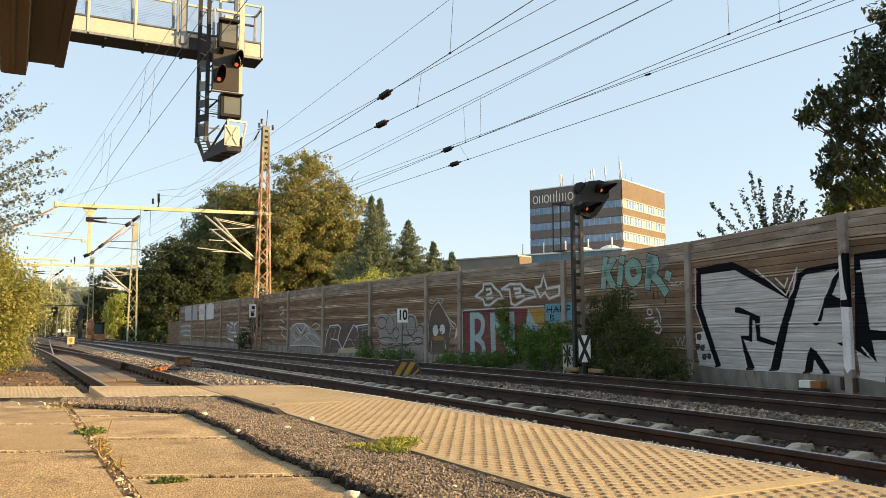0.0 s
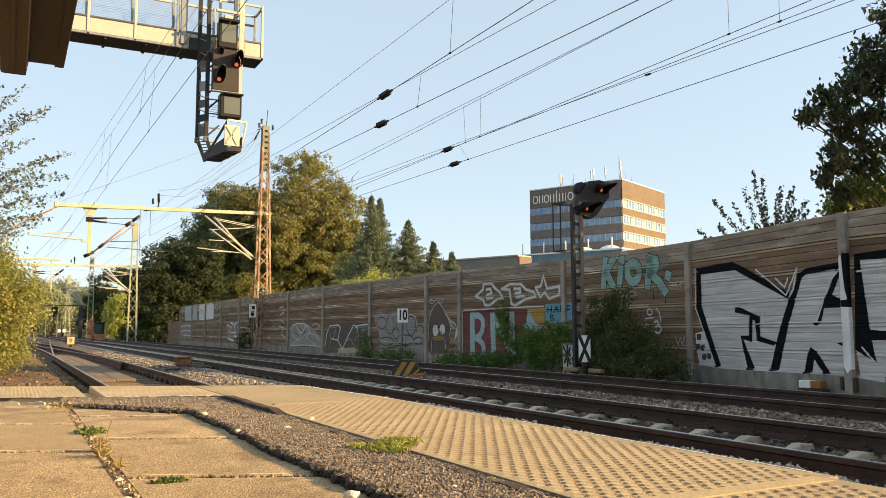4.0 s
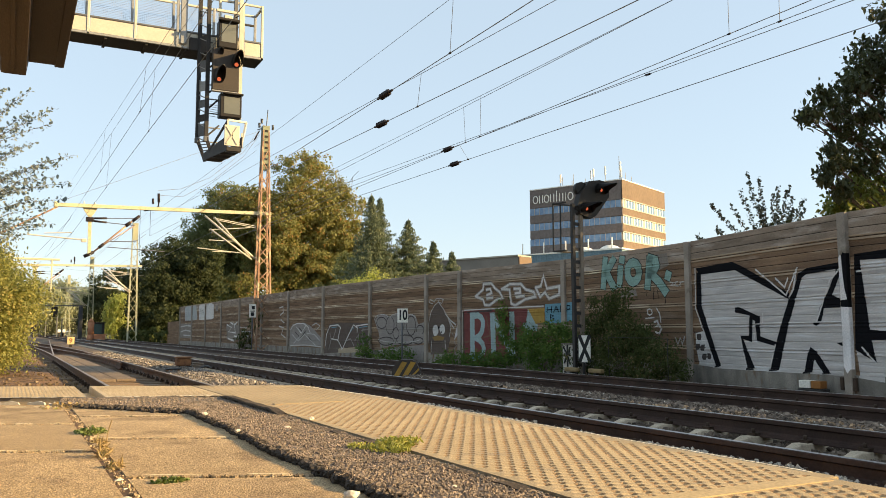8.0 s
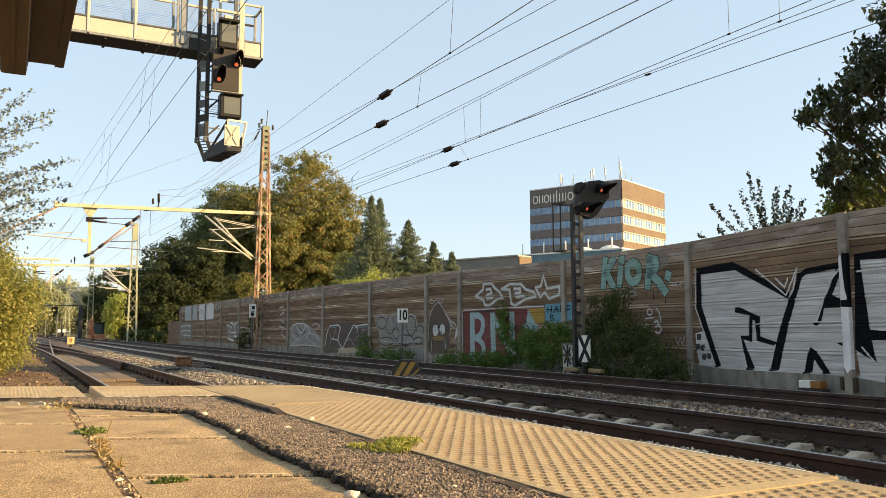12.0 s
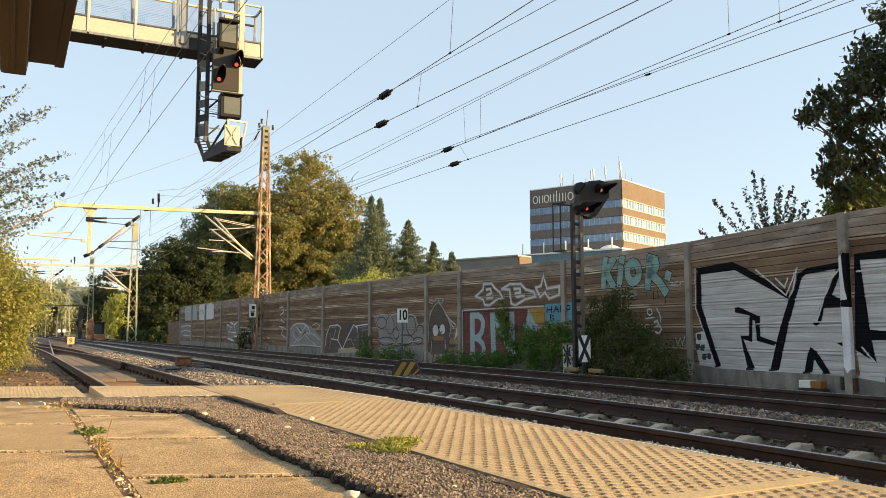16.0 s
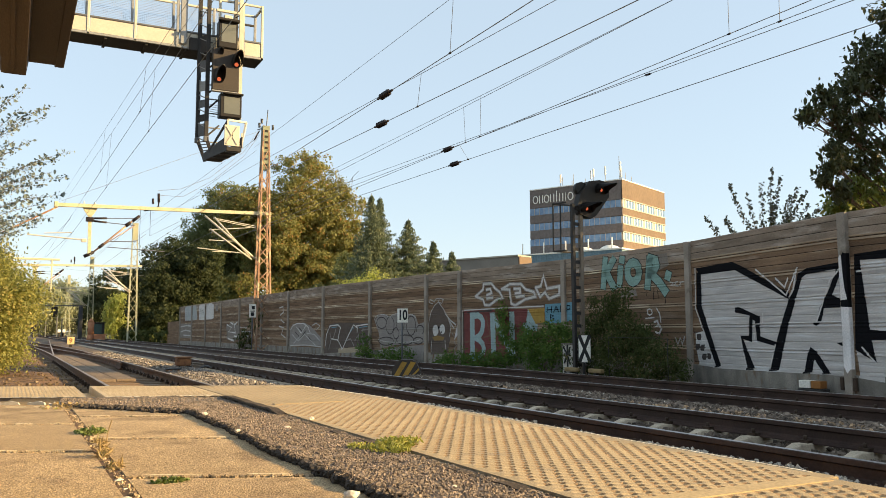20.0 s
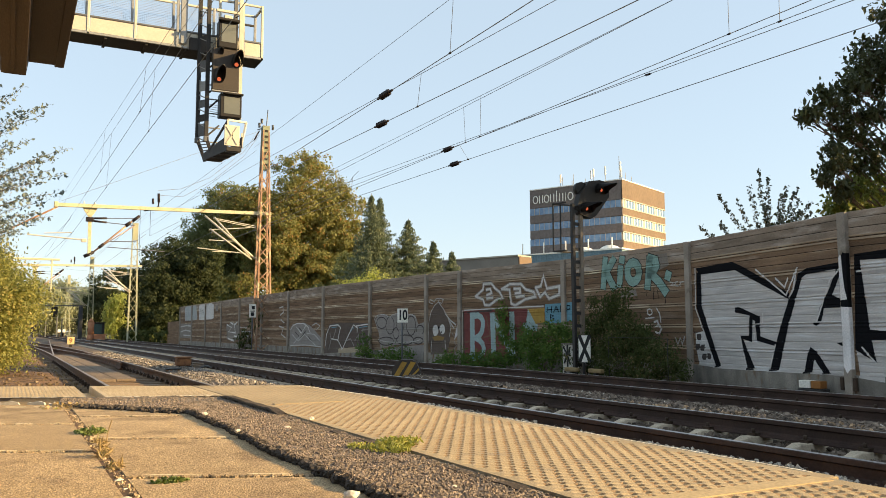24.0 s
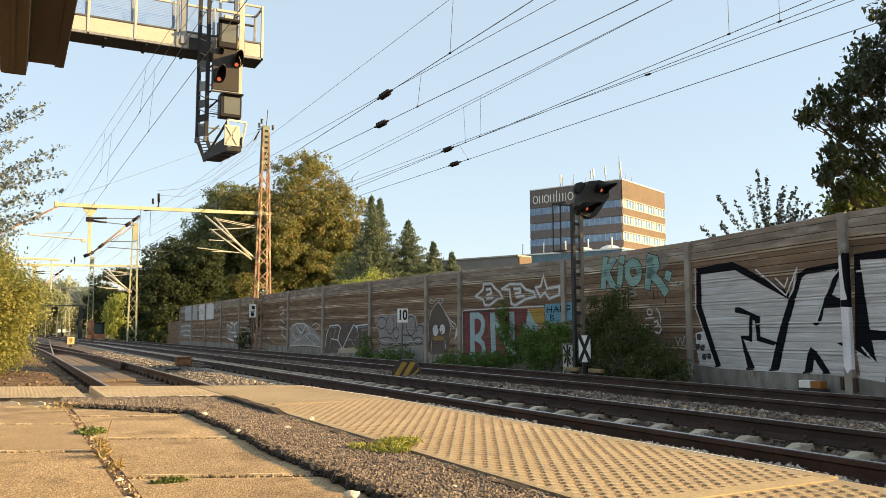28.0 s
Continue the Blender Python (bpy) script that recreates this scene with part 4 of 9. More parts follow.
for i in range(len(POSTS) - 1):
    a, t, length = panel_frame(i)
    turn = math.degrees(math.atan2(t.y, t.x))
    seen = i >= 4
    if seen:
        for k in range(17):
            me = PLANKS["grey" if k > 14 else "brown"][k % 3]
            part_on("plank", me, pose(a.x, a.y, BOARD0 + PLANK * k, 0, 0, turn) @ Matrix.Diagonal((length, 1, 1, 1)), barrier)
        part_on("cap", PLANKS["grey"][1], pose(a.x, a.y, BOARD0 + 17 * PLANK, 0, 0, turn) @ Matrix.Diagonal((length, 1.1, 0.74, 1)), barrier)
    else:
        bm = bmesh.new()
        box(bm, 0, length, -0.09, 0.02, 0.1, WALL_TOP)
        ob = part("panel", bm, wall_wood, barrier)
        ob.matrix_basis = pose(a.x, a.y, 0, 0, 0, turn)
    ob = part("plinth", boxm(0.0, length, -0.10, 0.05, -0.6, PLINTH, 0.008), plinth_mat, barrier)
    ob.matrix_basis = pose(a.x, a.y, 0, 0, 0, turn)
for i, (x, y) in enumerate(POSTS):
    a = Vector((*POSTS[max(0, i - 1)], 0))
    b = Vector((*POSTS[min(len(POSTS) - 1, i + 1)], 0))
    d = b - a
    part_on("post", post_me, pose(x, y, 0, 0, 0, math.degrees(math.atan2(d.y, d.x))), barrier)
def flank_paint(bm, z0, z1):
    """Paint that wraps round the post's rounded corner onto its flank."""
    plan = [(-0.068, 0.1035), (-0.0722, 0.1032), (-0.0885, 0.0895), (-0.0885, 0.02), (-0.0853, 0.02), (-0.0853, 0.0882), (-0.0703, 0.1003), (-0.068, 0.1003)]
    lo = [bm.verts.new((x, y, z0)) for x, y in plan]
    hi = [bm.verts.new((x, y, z1)) for x, y in plan]
    for i in range(8):
        bm.faces.new((lo[i], lo[(i + 1) % 8], hi[(i + 1) % 8], hi[i]))
    bm.faces.new(lo[::-1])
    bm.faces.new(hi)
    bmesh.ops.recalc_face_normals(bm, faces=bm.faces[:])


POST_TURN = math.degrees(math.atan2(POSTS[7][1] - POSTS[5][1], POSTS[7][0] - POSTS[5][0]))
bm = bmesh.new()
prism(bm, [(0.068, 2.10), (0.03, 2.16), (0.012, 2.10), (-0.005, 1.8), (-0.03, 1.55), (-0.068, 1.40), (-0.068, 1.38), (0.068, 1.37)], 0.1003, 0.1035)
prism(bm, [(0.068, 1.26), (-0.068, 1.25), (-0.068, 0.20), (0.0, 0.13), (0.068, 0.24)], 0.1003, 0.1035)
flank_paint(bm, 0.20, 1.25)
ob = part("post_paint", bm, post_white, barrier, "silver-white paint sprayed over the post")
ob.matrix_basis = pose(*POSTS[6], 0, 0, 0, POST_TURN)
bm = bmesh.new()
prism(bm, [(0.012, 2.12), (-0.02, 2.19), (-0.068, 2.17), (-0.068, 1.40), (-0.03, 1.55), (-0.005, 1.8)], 0.1003, 0.1035)
prism(bm, [(0.068, 1.37), (-0.068, 1.38), (-0.068, 1.25), (0.068, 1.26)], 0.1003, 0.1035)
flank_paint(bm, 1.25, 2.17)
ob = part("post_paint", bm, black_paint, barrier, "black outline carried over the post")
ob.matrix_basis = pose(*POSTS[6], 0, 0, 0, POST_TURN)
for sx in (-1, 1):
    ob = part("post_bracket", boxm(sx * 0.13 - 0.035, sx * 0.13 + 0.035, 0.045, 0.105, -0.16, 0.06, 0.008), clip_mat, barrier, "dark rusty bracket at the post's foot")
    ob.matrix_basis = pose(*POSTS[6], 0, 0, 0, POST_TURN)
# low end of the barrier
bm = boxm(0, 6.0, -0.09, 0.03, -0.5, 1.7)
ob = part("panel", bm, wall_wood, barrier)
ob.matrix_basis = pose(7.35, 70.5, 0, 0, 0, 90)


# graffiti: thin paint that follows the planks' relief
def clip_band(poly, lo, hi):
    for level, keep in ((lo, 1), (hi, -1)):
        res = []
        for k in range(len(poly)):
            p, q = poly[k], poly[(k + 1) % len(poly)]
            ip, iq = (p[1] - level) * keep >= 0, (q[1] - level) * keep >= 0
            if ip:
                res.append(p)
            if ip != iq:
                s = (level - p[1]) / (q[1] - p[1])
                res.append((p[0] + (q[0] - p[0]) * s, level))
        poly = res
        if len(poly) < 3:
            return []
    return poly


def paint_polys(i, material, polys, lift):
    a, t, length = panel_frame(i)
    n = Vector((-t.y, t.x, 0))
    bm = bmesh.new()
    for poly in polys:
        poly = [(min(max(u, 0.05), length - 0.05), min(max(z, -0.3), WALL_TOP - 0.02)) for u, z in poly]
        zmin, zmax = min(z for _, z in poly), max(z for _, z in poly)
        levels = [-0.5, PLINTH - 0.0001]
        k = 0
        while BOARD0 + PLANK * k < zmax:
            levels += [h for h in [BOARD0 + PLANK * k + q for q, _ in board_profile(k)[:-1]] if h > PLINTH + 0.001]
            k += 1
        levels.append(zmax + 0.01)
        for lo, hi in zip(levels, levels[1:]):
            if hi < zmin or lo > zmax or hi - lo < 1e-5:
                continue
            c = clip_band(poly, lo, hi)
            if len(c) < 3:
                continue
            vs = []
            for u, z in c:
                mid = (lo + hi) / 2
                d = 0.05 if mid < PLINTH else proud(min(max(z, lo + 1e-5), hi - 1e-5))
                p = a + t * u + n * (d + lift)
                vs.append(bm.verts.new((p.x, p.y, z)))
            bm.faces.new(vs)
    return part("graffiti", bm, material, barrier)


def paint_fill(i, material, polys, lift=0.003):
    from_tris = []
    for pl in polys:
        tri = tessellate_polygon([[Vector((u, z, 0)) for u, z in pl]])
        from_tris += [[pl[k] for k in tr] for tr in tri]
    return paint_polys(i, material, from_tris, lift)


def paint_line(i, material, width, lines, lift=0.006):
    quads = []
    for ln_ in lines:
        pts_ = [Vector(q) for q in ln_]
        dirs = [(b - a).normalized() for a, b in zip(pts_, pts_[1:])]
        if not dirs:
            continue
        pts_[0] = pts_[0] - dirs[0] * width * 0.35
        pts_[-1] = pts_[-1] + dirs[-1] * width * 0.35
        side = []
        for k in range(len(pts_)):
            d0, d1 = dirs[max(0, k - 1)], dirs[min(k, len(dirs) - 1)]
            nn = Vector((-(d0 + d1).y, (d0 + d1).x))
            if nn.length < 0.3:
                nn = Vector((-d1.y, d1.x))
            nn.normalize()
            c = max(0.55, nn.dot(Vector((-d1.y, d1.x))))
            side.append(nn * (width * 0.5 / c))
        for k in range(len(pts_) - 1):
            quads.append([tuple(pts_[k] + side[k]), tuple(pts_[k + 1] + side[k + 1]), tuple(pts_[k + 1] - side[k + 1]), tuple(pts_[k] - side[k])])
    return paint_polys(i, material, quads, lift)


paint_fill(6, silver_paint, [[(4.51, 2.2), (3.21, 2.2), (2.31, 1.83), (1.49, 1.49), (1.16, 1.94), (0.07, 1.98), (0.09, 0.08), (3.81, 0.05), (4.17, 0.81), (4.52, 1.4)]], 0.003)
paint_fill(6, black_paint, [[(4.58, 2.25), (3.21, 2.29), (2.88, 2.17), (1.47, 1.56), (1.49, 1.44), (3.13, 2.11), (4.43, 2.1)], [(4.55, 2.16), (4.38, 2.13), (4.38, 1.37), (3.73, 0.09), (3.91, 0.07), (4.58, 1.35)], [(1.48, 1.45), (1.35, 1.59), (1.21, 1.9), (0.98, 1.99), (0.06, 2.04), (0.07, 1.93), (0.99, 1.88), (1.11, 1.82), (1.31, 1.4), (1.52, 0.98), (1.86, 0.09), (2.12, 0.07), (1.93, 0.58), (1.65, 1.15)]], 0.007)
paint_fill(6, black_paint, [[(3.18, 1.33), (3.04, 1.34), (2.37, 1.13), (2.38, 0.74), (1.8, 0.61), (1.85, 0.54), (2.49, 0.65), (2.52, 1.03), (2.6, 1.08), (2.65, 0.62), (2.93, 0.68), (2.57, 0.07), (2.82, 0.06), (3.02, 0.75), (2.74, 0.75), (2.7, 1.16), (3.18, 1.23)], [(0.08, 1.93), (0.35, 1.47), (-0.18, 1.37), (-0.17, 1.25), (0.57, 1.25), (0.65, 1.01), (0.77, 0.94), (0.89, 0.97), (0.77, 1.02), (0.67, 1.28), (0.47, 1.51), (0.21, 1.93)]], 0.007)
paint_fill(6, black_paint, [[(0.96, 0.56), (0.79, 0.47), (0.47, 0.09), (0.64, 0.08), (0.88, 0.34), (0.95, 0.08), (1.16, 0.07), (1.06, 0.39)], [(0.31, 0.64), (-0.0, 0.66), (0.01, 0.54)]], 0.007)
paint_fill(6, white_paint, [[(4.67, 0.8), (4.38, 0.84), (4.11, 0.48), (3.92, 0.07), (4.55, 0.09), (4.67, 0.47)]], 0.003)
paint_fill(6, dark_paint, [[(4.61, 0.78), (4.45, 0.78), (4.44, 0.7), (4.49, 0.64), (4.59, 0.64), (4.63, 0.7)], [(4.66, 0.56), (4.51, 0.56), (4.49, 0.49), (4.54, 0.43), (4.64, 0.43), (4.68, 0.48)], [(4.43, 0.34), (4.27, 0.35), (4.26, 0.27), (4.31, 0.21), (4.41, 0.21), (4.45, 0.27)], [(4.23, 0.36), (4.08, 0.36), (4.07, 0.29), (4.12, 0.23), (4.22, 0.23), (4.25, 0.28)], [(4.47, 0.54), (4.32, 0.55), (4.31, 0.47), (4.35, 0.41), (4.46, 0.41), (4.5, 0.47)]], 0.006)
paint_line(6, white_paint, 0.035, [[(4.6, 2.25), (4.63, 1.35), (4.3, 0.77), (3.96, 0.07)], [(2.44, 2.07), (2.23, 1.94), (1.56, 1.52), (1.22, 2.02)], [(1.85, 1.86), (1.59, 1.67), (1.49, 1.84)], [(1.22, 2.02), (1.36, 1.63)], [(2.28, 1.18), (2.29, 0.99)], [(2.54, 1.0), (2.56, 0.65), (2.45, 0.6)], [(3.05, 0.73), (2.84, 0.07)], [(0.77, 1.01), (0.39, 1.74), (0.11, 1.94)], [(2.15, 0.07), (1.93, 0.58)]], 0.009)
# thin white lines paint in the light along the ribs
paint_line(6, white_paint, 0.02, [[(4.38, 1.51), (1.62, 1.44)], [(2.57, 0.98), (1.71, 1.0)], [(1.31, 1.44), (0.57, 1.44)], [(1.52, 1.0), (0.18, 1.01)], [(3.69, 1.98), (3.23, 1.97)]], 0.009)
paint_fill(5, silver_paint, [[(4.83, 2.04), (4.28, 2.03), (4.4, 0.01), (4.86, 0.06), (4.92, 0.57)]], 0.003)
paint_fill(5, black_paint, [[(4.86, 2.15), (4.27, 2.18), (4.28, 2.03), (4.76, 2.04), (4.64, 0.87), (4.35, 0.84), (4.36, 0.7), (4.62, 0.69), (4.55, 0.32), (4.93, 0.53), (4.88, 1.52)]], 0.007)
paint_line(5, white_paint, 0.03, [[(4.8, 0.57), (4.57, 0.32)], [(4.83, 1.85), (4.29, 1.88)], [(4.59, 1.33), (4.32, 1.33)]], 0.009)
paint_line(7, outline_paint, 0.265, [[(3.19, 2.73), (3.3, 2.02)], [(2.83, 2.71), (3.14, 2.38), (2.84, 1.97)], [(2.54, 2.45), (2.6, 2.04)], [(2.47, 2.69), (2.48, 2.65)], [(1.8, 2.3), (1.83, 2.18), (1.92, 2.1), (2.04, 2.07), (2.15, 2.11), (2.24, 2.21), (2.26, 2.33), (2.23, 2.46), (2.14, 2.54), (2.02, 2.56), (1.9, 2.52), (1.82, 2.43), (1.8, 2.3)], [(1.38, 2.6), (1.48, 1.93)], [(1.38, 2.61), (1.17, 2.55), (1.13, 2.42), (1.24, 2.3), (1.42, 2.26)], [(1.31, 2.22), (1.04, 2.01), (0.83, 1.78)], [(0.75, 2.16), (0.7, 2.14)]], 0.004)
paint_line(7, teal_paint, 0.225, [[(3.19, 2.73), (3.3, 2.02)], [(2.83, 2.71), (3.14, 2.38), (2.84, 1.97)], [(2.54, 2.45), (2.6, 2.04)], [(2.47, 2.69), (2.48, 2.65)], [(1.8, 2.3), (1.83, 2.18), (1.92, 2.1), (2.04, 2.07), (2.15, 2.11), (2.24, 2.21), (2.26, 2.33), (2.23, 2.46), (2.14, 2.54), (2.02, 2.56), (1.9, 2.52), (1.82, 2.43), (1.8, 2.3)], [(1.38, 2.6), (1.48, 1.93)], [(1.38, 2.61), (1.17, 2.55), (1.13, 2.42), (1.24, 2.3), (1.42, 2.26)], [(1.31, 2.22), (1.04, 2.01), (0.83, 1.78)], [(0.75, 2.16), (0.7, 2.14)]], 0.008)
paint_line(7, black_paint, 0.02, [[(2.83, 1.96), (2.88, 1.76)], [(1.5, 1.92), (1.53, 1.71)], [(1.25, 1.88), (1.28, 1.61)], [(0.81, 1.73), (0.86, 1.46)], [(1.12, 1.83), (1.1, 1.65)]], 0.004)
paint_line(8, white_paint, 0.035, [[(4.9, 1.54), (3.29, 1.56), (0.91, 1.58)]], 0.006)
paint_fill(8, red_paint, [[(4.91, 1.52), (1.65, 1.52), (1.6, 1.01), (2.37, 0.09), (3.12, -0.23), (4.89, -0.23)]], 0.003)
paint_line(8, dark_paint, 0.05, [[(4.91, 1.47), (4.89, -0.22)], [(4.71, 1.46), (3.39, 1.5)]], 0.006)
paint_line(8, pale_blue_paint, 0.25, [[(4.43, 1.37), (4.42, 0.0)], [(3.35, 1.35), (3.30, 0.20)], [(2.38, 1.36), (2.36, 0.12)]], 0.008)
paint_line(8, pale_blue_paint, 0.20, [[(4.39, 1.34), (4.10, 1.36), (3.94, 1.29), (3.85, 1.16), (3.85, 0.98), (3.93, 0.80), (4.08, 0.68), (4.31, 0.62), (4.02, 0.55), (3.87, 0.43), (3.81, 0.29), (3.86, 0.13), (3.99, 0.02), (4.38, -0.02)], [(3.27, 1.27), (2.43, 0.18)], [(1.75, 0.70), (1.56, 1.32), (1.31, 0.95)], [(1.76, 1.00), (1.25, 0.95)], [(1.68, 0.33), (1.62, 0.50)]], 0.0095)
paint_fill(8, yellow_paint, [[(1.63, 1.51), (0.87, 1.52), (0.88, 1.1), (1.47, 1.05)]], 0.003)
paint_fill(8, blue_paint, [[(0.85, 1.63), (0.03, 1.65), (0.04, 1.09), (0.84, 1.05)]], 0.003)
paint_line(8, black_paint, 0.032, [[(0.74, 1.53), (0.75, 1.39)], [(0.55, 1.55), (0.56, 1.39)], [(0.74, 1.46), (0.56, 1.47)], [(0.46, 1.39), (0.36, 1.56), (0.25, 1.4)], [(0.41, 1.46), (0.3, 1.46)], [(0.17, 1.4), (0.17, 1.57), (0.06, 1.54), (0.06, 1.48), (0.17, 1.47)], [(0.61, 1.32), (0.61, 1.15)], [(0.61, 1.32), (0.46, 1.28), (0.61, 1.24), (0.45, 1.2), (0.61, 1.15)]], 0.008)
paint_fill(7, blue_paint, [[(5.1, 1.65), (4.77, 1.66), (4.81, 1.14), (5.12, 1.11)]], 0.003)
paint_line(7, black_paint, 0.032, [[(5.05, 1.39), (5.04, 1.57), (4.89, 1.55), (4.9, 1.47), (5.05, 1.45)]], 0.008)
paint_line(8, rust_paint, 0.05, [[(4.88, 0.47), (1.64, 1.01)], [(3.9, -0.07), (3.11, 0.48)], [(3.68, 1.32), (3.4, 0.48)]], 0.005)
paint_fill(8, blue_paint, [[(4.50, 0.08), (3.98, 0.10), (3.98, -0.06), (4.48, -0.08)]], 0.012)
paint_fill(8, white_paint, [[(5.0, 1.56), (4.96, 1.53), (4.98, 0.09), (5.01, 0.09)]], 0.003)
paint_fill(10, grey_paint, [[(4.28, 1.28), (4.0, 1.44), (3.56, 1.51), (2.91, 1.42), (2.27, 1.51), (1.51, 1.43), (0.89, 1.45), (0.64, 1.1), (0.19, 1.18), (0.16, 0.44), (0.64, 0.37), (2.42, 0.34), (3.72, 0.18), (3.89, 0.77)], [(3.72, 0.11), (2.11, 0.28), (0.22, 0.37), (0.22, -0.16), (3.71, -0.26)]], 0.003)
paint_line(10, dark_paint, 0.04, [[(3.21, 1.17), (3.27, 1.06), (3.43, 0.98), (3.64, 0.95), (3.86, 0.99), (4.02, 1.07), (4.09, 1.18), (4.03, 1.29), (3.87, 1.37), (3.65, 1.4), (3.43, 1.37), (3.27, 1.28), (3.21, 1.17)], [(2.73, 1.36), (2.61, 1.26), (2.56, 1.12), (2.57, 0.97), (2.65, 0.85), (2.78, 0.76), (2.93, 0.74), (3.08, 0.79), (3.2, 0.89), (3.26, 1.03), (3.24, 1.18), (3.16, 1.31), (3.03, 1.39)]], 0.006)
paint_line(10, dark_paint, 0.04, [[(2.19, 0.85), (2.29, 0.94), (2.34, 1.06), (2.34, 1.19), (2.28, 1.31), (2.17, 1.38), (2.04, 1.41), (1.91, 1.38), (1.81, 1.3), (1.74, 1.19), (1.74, 1.06), (1.79, 0.94), (1.88, 0.85)], [(0.84, 1.05), (0.88, 0.87), (1.01, 0.74), (1.18, 0.69), (1.36, 0.74), (1.49, 0.87), (1.54, 1.05), (1.49, 1.23), (1.36, 1.36), (1.18, 1.41), (1.01, 1.36), (0.88, 1.23), (0.84, 1.05)]], 0.006)
paint_line(10, dark_paint, 0.04, [[(0.76, 0.84), (0.78, 0.9), (0.76, 0.96), (0.69, 1.01), (0.61, 1.05), (0.5, 1.06), (0.4, 1.05), (0.31, 1.02), (0.25, 0.97), (0.22, 0.91), (0.23, 0.85), (0.28, 0.8), (0.35, 0.76)], [(2.58, 0.47), (2.67, 0.39), (2.9, 0.33), (3.22, 0.3), (3.55, 0.32), (3.8, 0.38), (3.89, 0.46), (3.8, 0.54), (3.56, 0.6), (3.23, 0.62), (2.9, 0.61), (2.67, 0.55), (2.58, 0.47)]], 0.006)
paint_line(10, dark_paint, 0.04, [[(2.01, 0.68), (1.7, 0.71), (1.39, 0.7), (1.14, 0.65), (1.0, 0.57), (1.0, 0.49), (1.14, 0.42), (1.39, 0.37), (1.7, 0.35), (2.0, 0.37), (2.24, 0.42), (2.36, 0.5), (2.32, 0.59)], [(0.27, 0.51), (0.32, 0.45), (0.45, 0.4), (0.64, 0.38), (0.82, 0.4), (0.96, 0.44), (1.01, 0.5), (0.96, 0.56), (0.82, 0.61), (0.64, 0.63), (0.45, 0.61), (0.32, 0.57), (0.27, 0.51)]], 0.006)
paint_line(10, dark_paint, 0.04, [[(2.15, 0.77), (2.17, 0.68), (2.23, 0.61), (2.33, 0.57), (2.44, 0.56), (2.54, 0.6), (2.61, 0.66), (2.65, 0.75), (2.63, 0.85), (2.57, 0.92), (2.48, 0.97), (2.37, 0.99), (2.27, 0.96)]], 0.006)
paint_line(10, tag_paint, 0.03, [[(4.28, 1.31), (4.24, 1.38), (4.14, 1.44), (3.97, 1.48), (3.77, 1.5), (3.55, 1.51), (3.34, 1.49), (3.16, 1.45), (3.03, 1.4)], [(2.9, 1.38), (2.82, 1.44), (2.68, 1.48), (2.49, 1.51), (2.27, 1.51), (2.06, 1.5), (1.88, 1.47), (1.74, 1.42), (1.67, 1.36)], [(1.68, 1.32), (1.63, 1.38), (1.53, 1.43), (1.39, 1.46), (1.24, 1.47), (1.09, 1.45), (0.96, 1.42), (0.86, 1.37), (0.81, 1.31)]], 0.008)
paint_line(10, tag_paint, 0.03, [[(0.5, 0.56), (0.57, 0.52), (0.79, 0.49), (1.14, 0.46), (1.6, 0.44), (2.11, 0.43), (2.64, 0.43), (3.14, 0.44), (3.54, 0.47), (3.8, 0.5), (3.89, 0.53)], [(3.89, 0.03), (3.81, 0.07), (3.59, 0.11), (3.27, 0.14), (2.9, 0.15), (2.53, 0.15), (2.23, 0.13), (2.03, 0.11), (1.96, 0.07)]], 0.008)
paint_line(8, grey_paint, 0.12, [[(4.24, 1.98), (3.84, 2.19), (3.80, 2.37), (3.39, 2.37), (3.21, 2.20), (2.98, 2.08), (2.82, 1.89), (3.10, 1.85), (3.28, 1.77), (3.51, 1.67), (3.75, 1.69), (3.84, 1.87), (4.24, 1.98)], [(3.66, 2.18), (3.45, 2.19), (3.39, 2.06), (3.63, 2.00)], [(3.63, 1.89), (3.33, 1.91)], [(2.87, 2.16), (2.47, 2.30), (1.93, 2.28), (1.72, 2.11), (1.33, 2.01), (1.26, 1.87), (1.73, 1.81), (2.21, 1.63), (2.40, 1.69), (2.48, 2.13), (2.87, 2.16)], [(2.26, 2.15), (1.98, 2.14), (1.96, 2.02), (2.20, 2.00)], [(2.15, 1.89), (1.78, 1.91)], [(1.25, 2.14), (1.02, 2.17), (0.89, 2.46), (0.75, 2.09), (0.21, 2.13), (0.22, 1.89), (0.66, 1.79), (0.83, 1.98), (1.05, 1.85), (1.25, 2.14)]], 0.004)
paint_line(8, bright_tag, 0.065, [[(4.24, 1.98), (3.84, 2.19), (3.80, 2.37), (3.39, 2.37), (3.21, 2.20), (2.98, 2.08), (2.82, 1.89), (3.10, 1.85), (3.28, 1.77), (3.51, 1.67), (3.75, 1.69), (3.84, 1.87), (4.24, 1.98)], [(3.66, 2.18), (3.45, 2.19), (3.39, 2.06), (3.63, 2.00)], [(3.63, 1.89), (3.33, 1.91)], [(2.87, 2.16), (2.47, 2.30), (1.93, 2.28), (1.72, 2.11), (1.33, 2.01), (1.26, 1.87), (1.73, 1.81), (2.21, 1.63), (2.40, 1.69), (2.48, 2.13), (2.87, 2.16)], [(2.26, 2.15), (1.98, 2.14), (1.96, 2.02), (2.20, 2.00)], [(2.15, 1.89), (1.78, 1.91)], [(1.25, 2.14), (1.02, 2.17), (0.89, 2.46), (0.75, 2.09), (0.21, 2.13), (0.22, 1.89), (0.66, 1.79), (0.83, 1.98), (1.05, 1.85), (1.25, 2.14)]], 0.006)
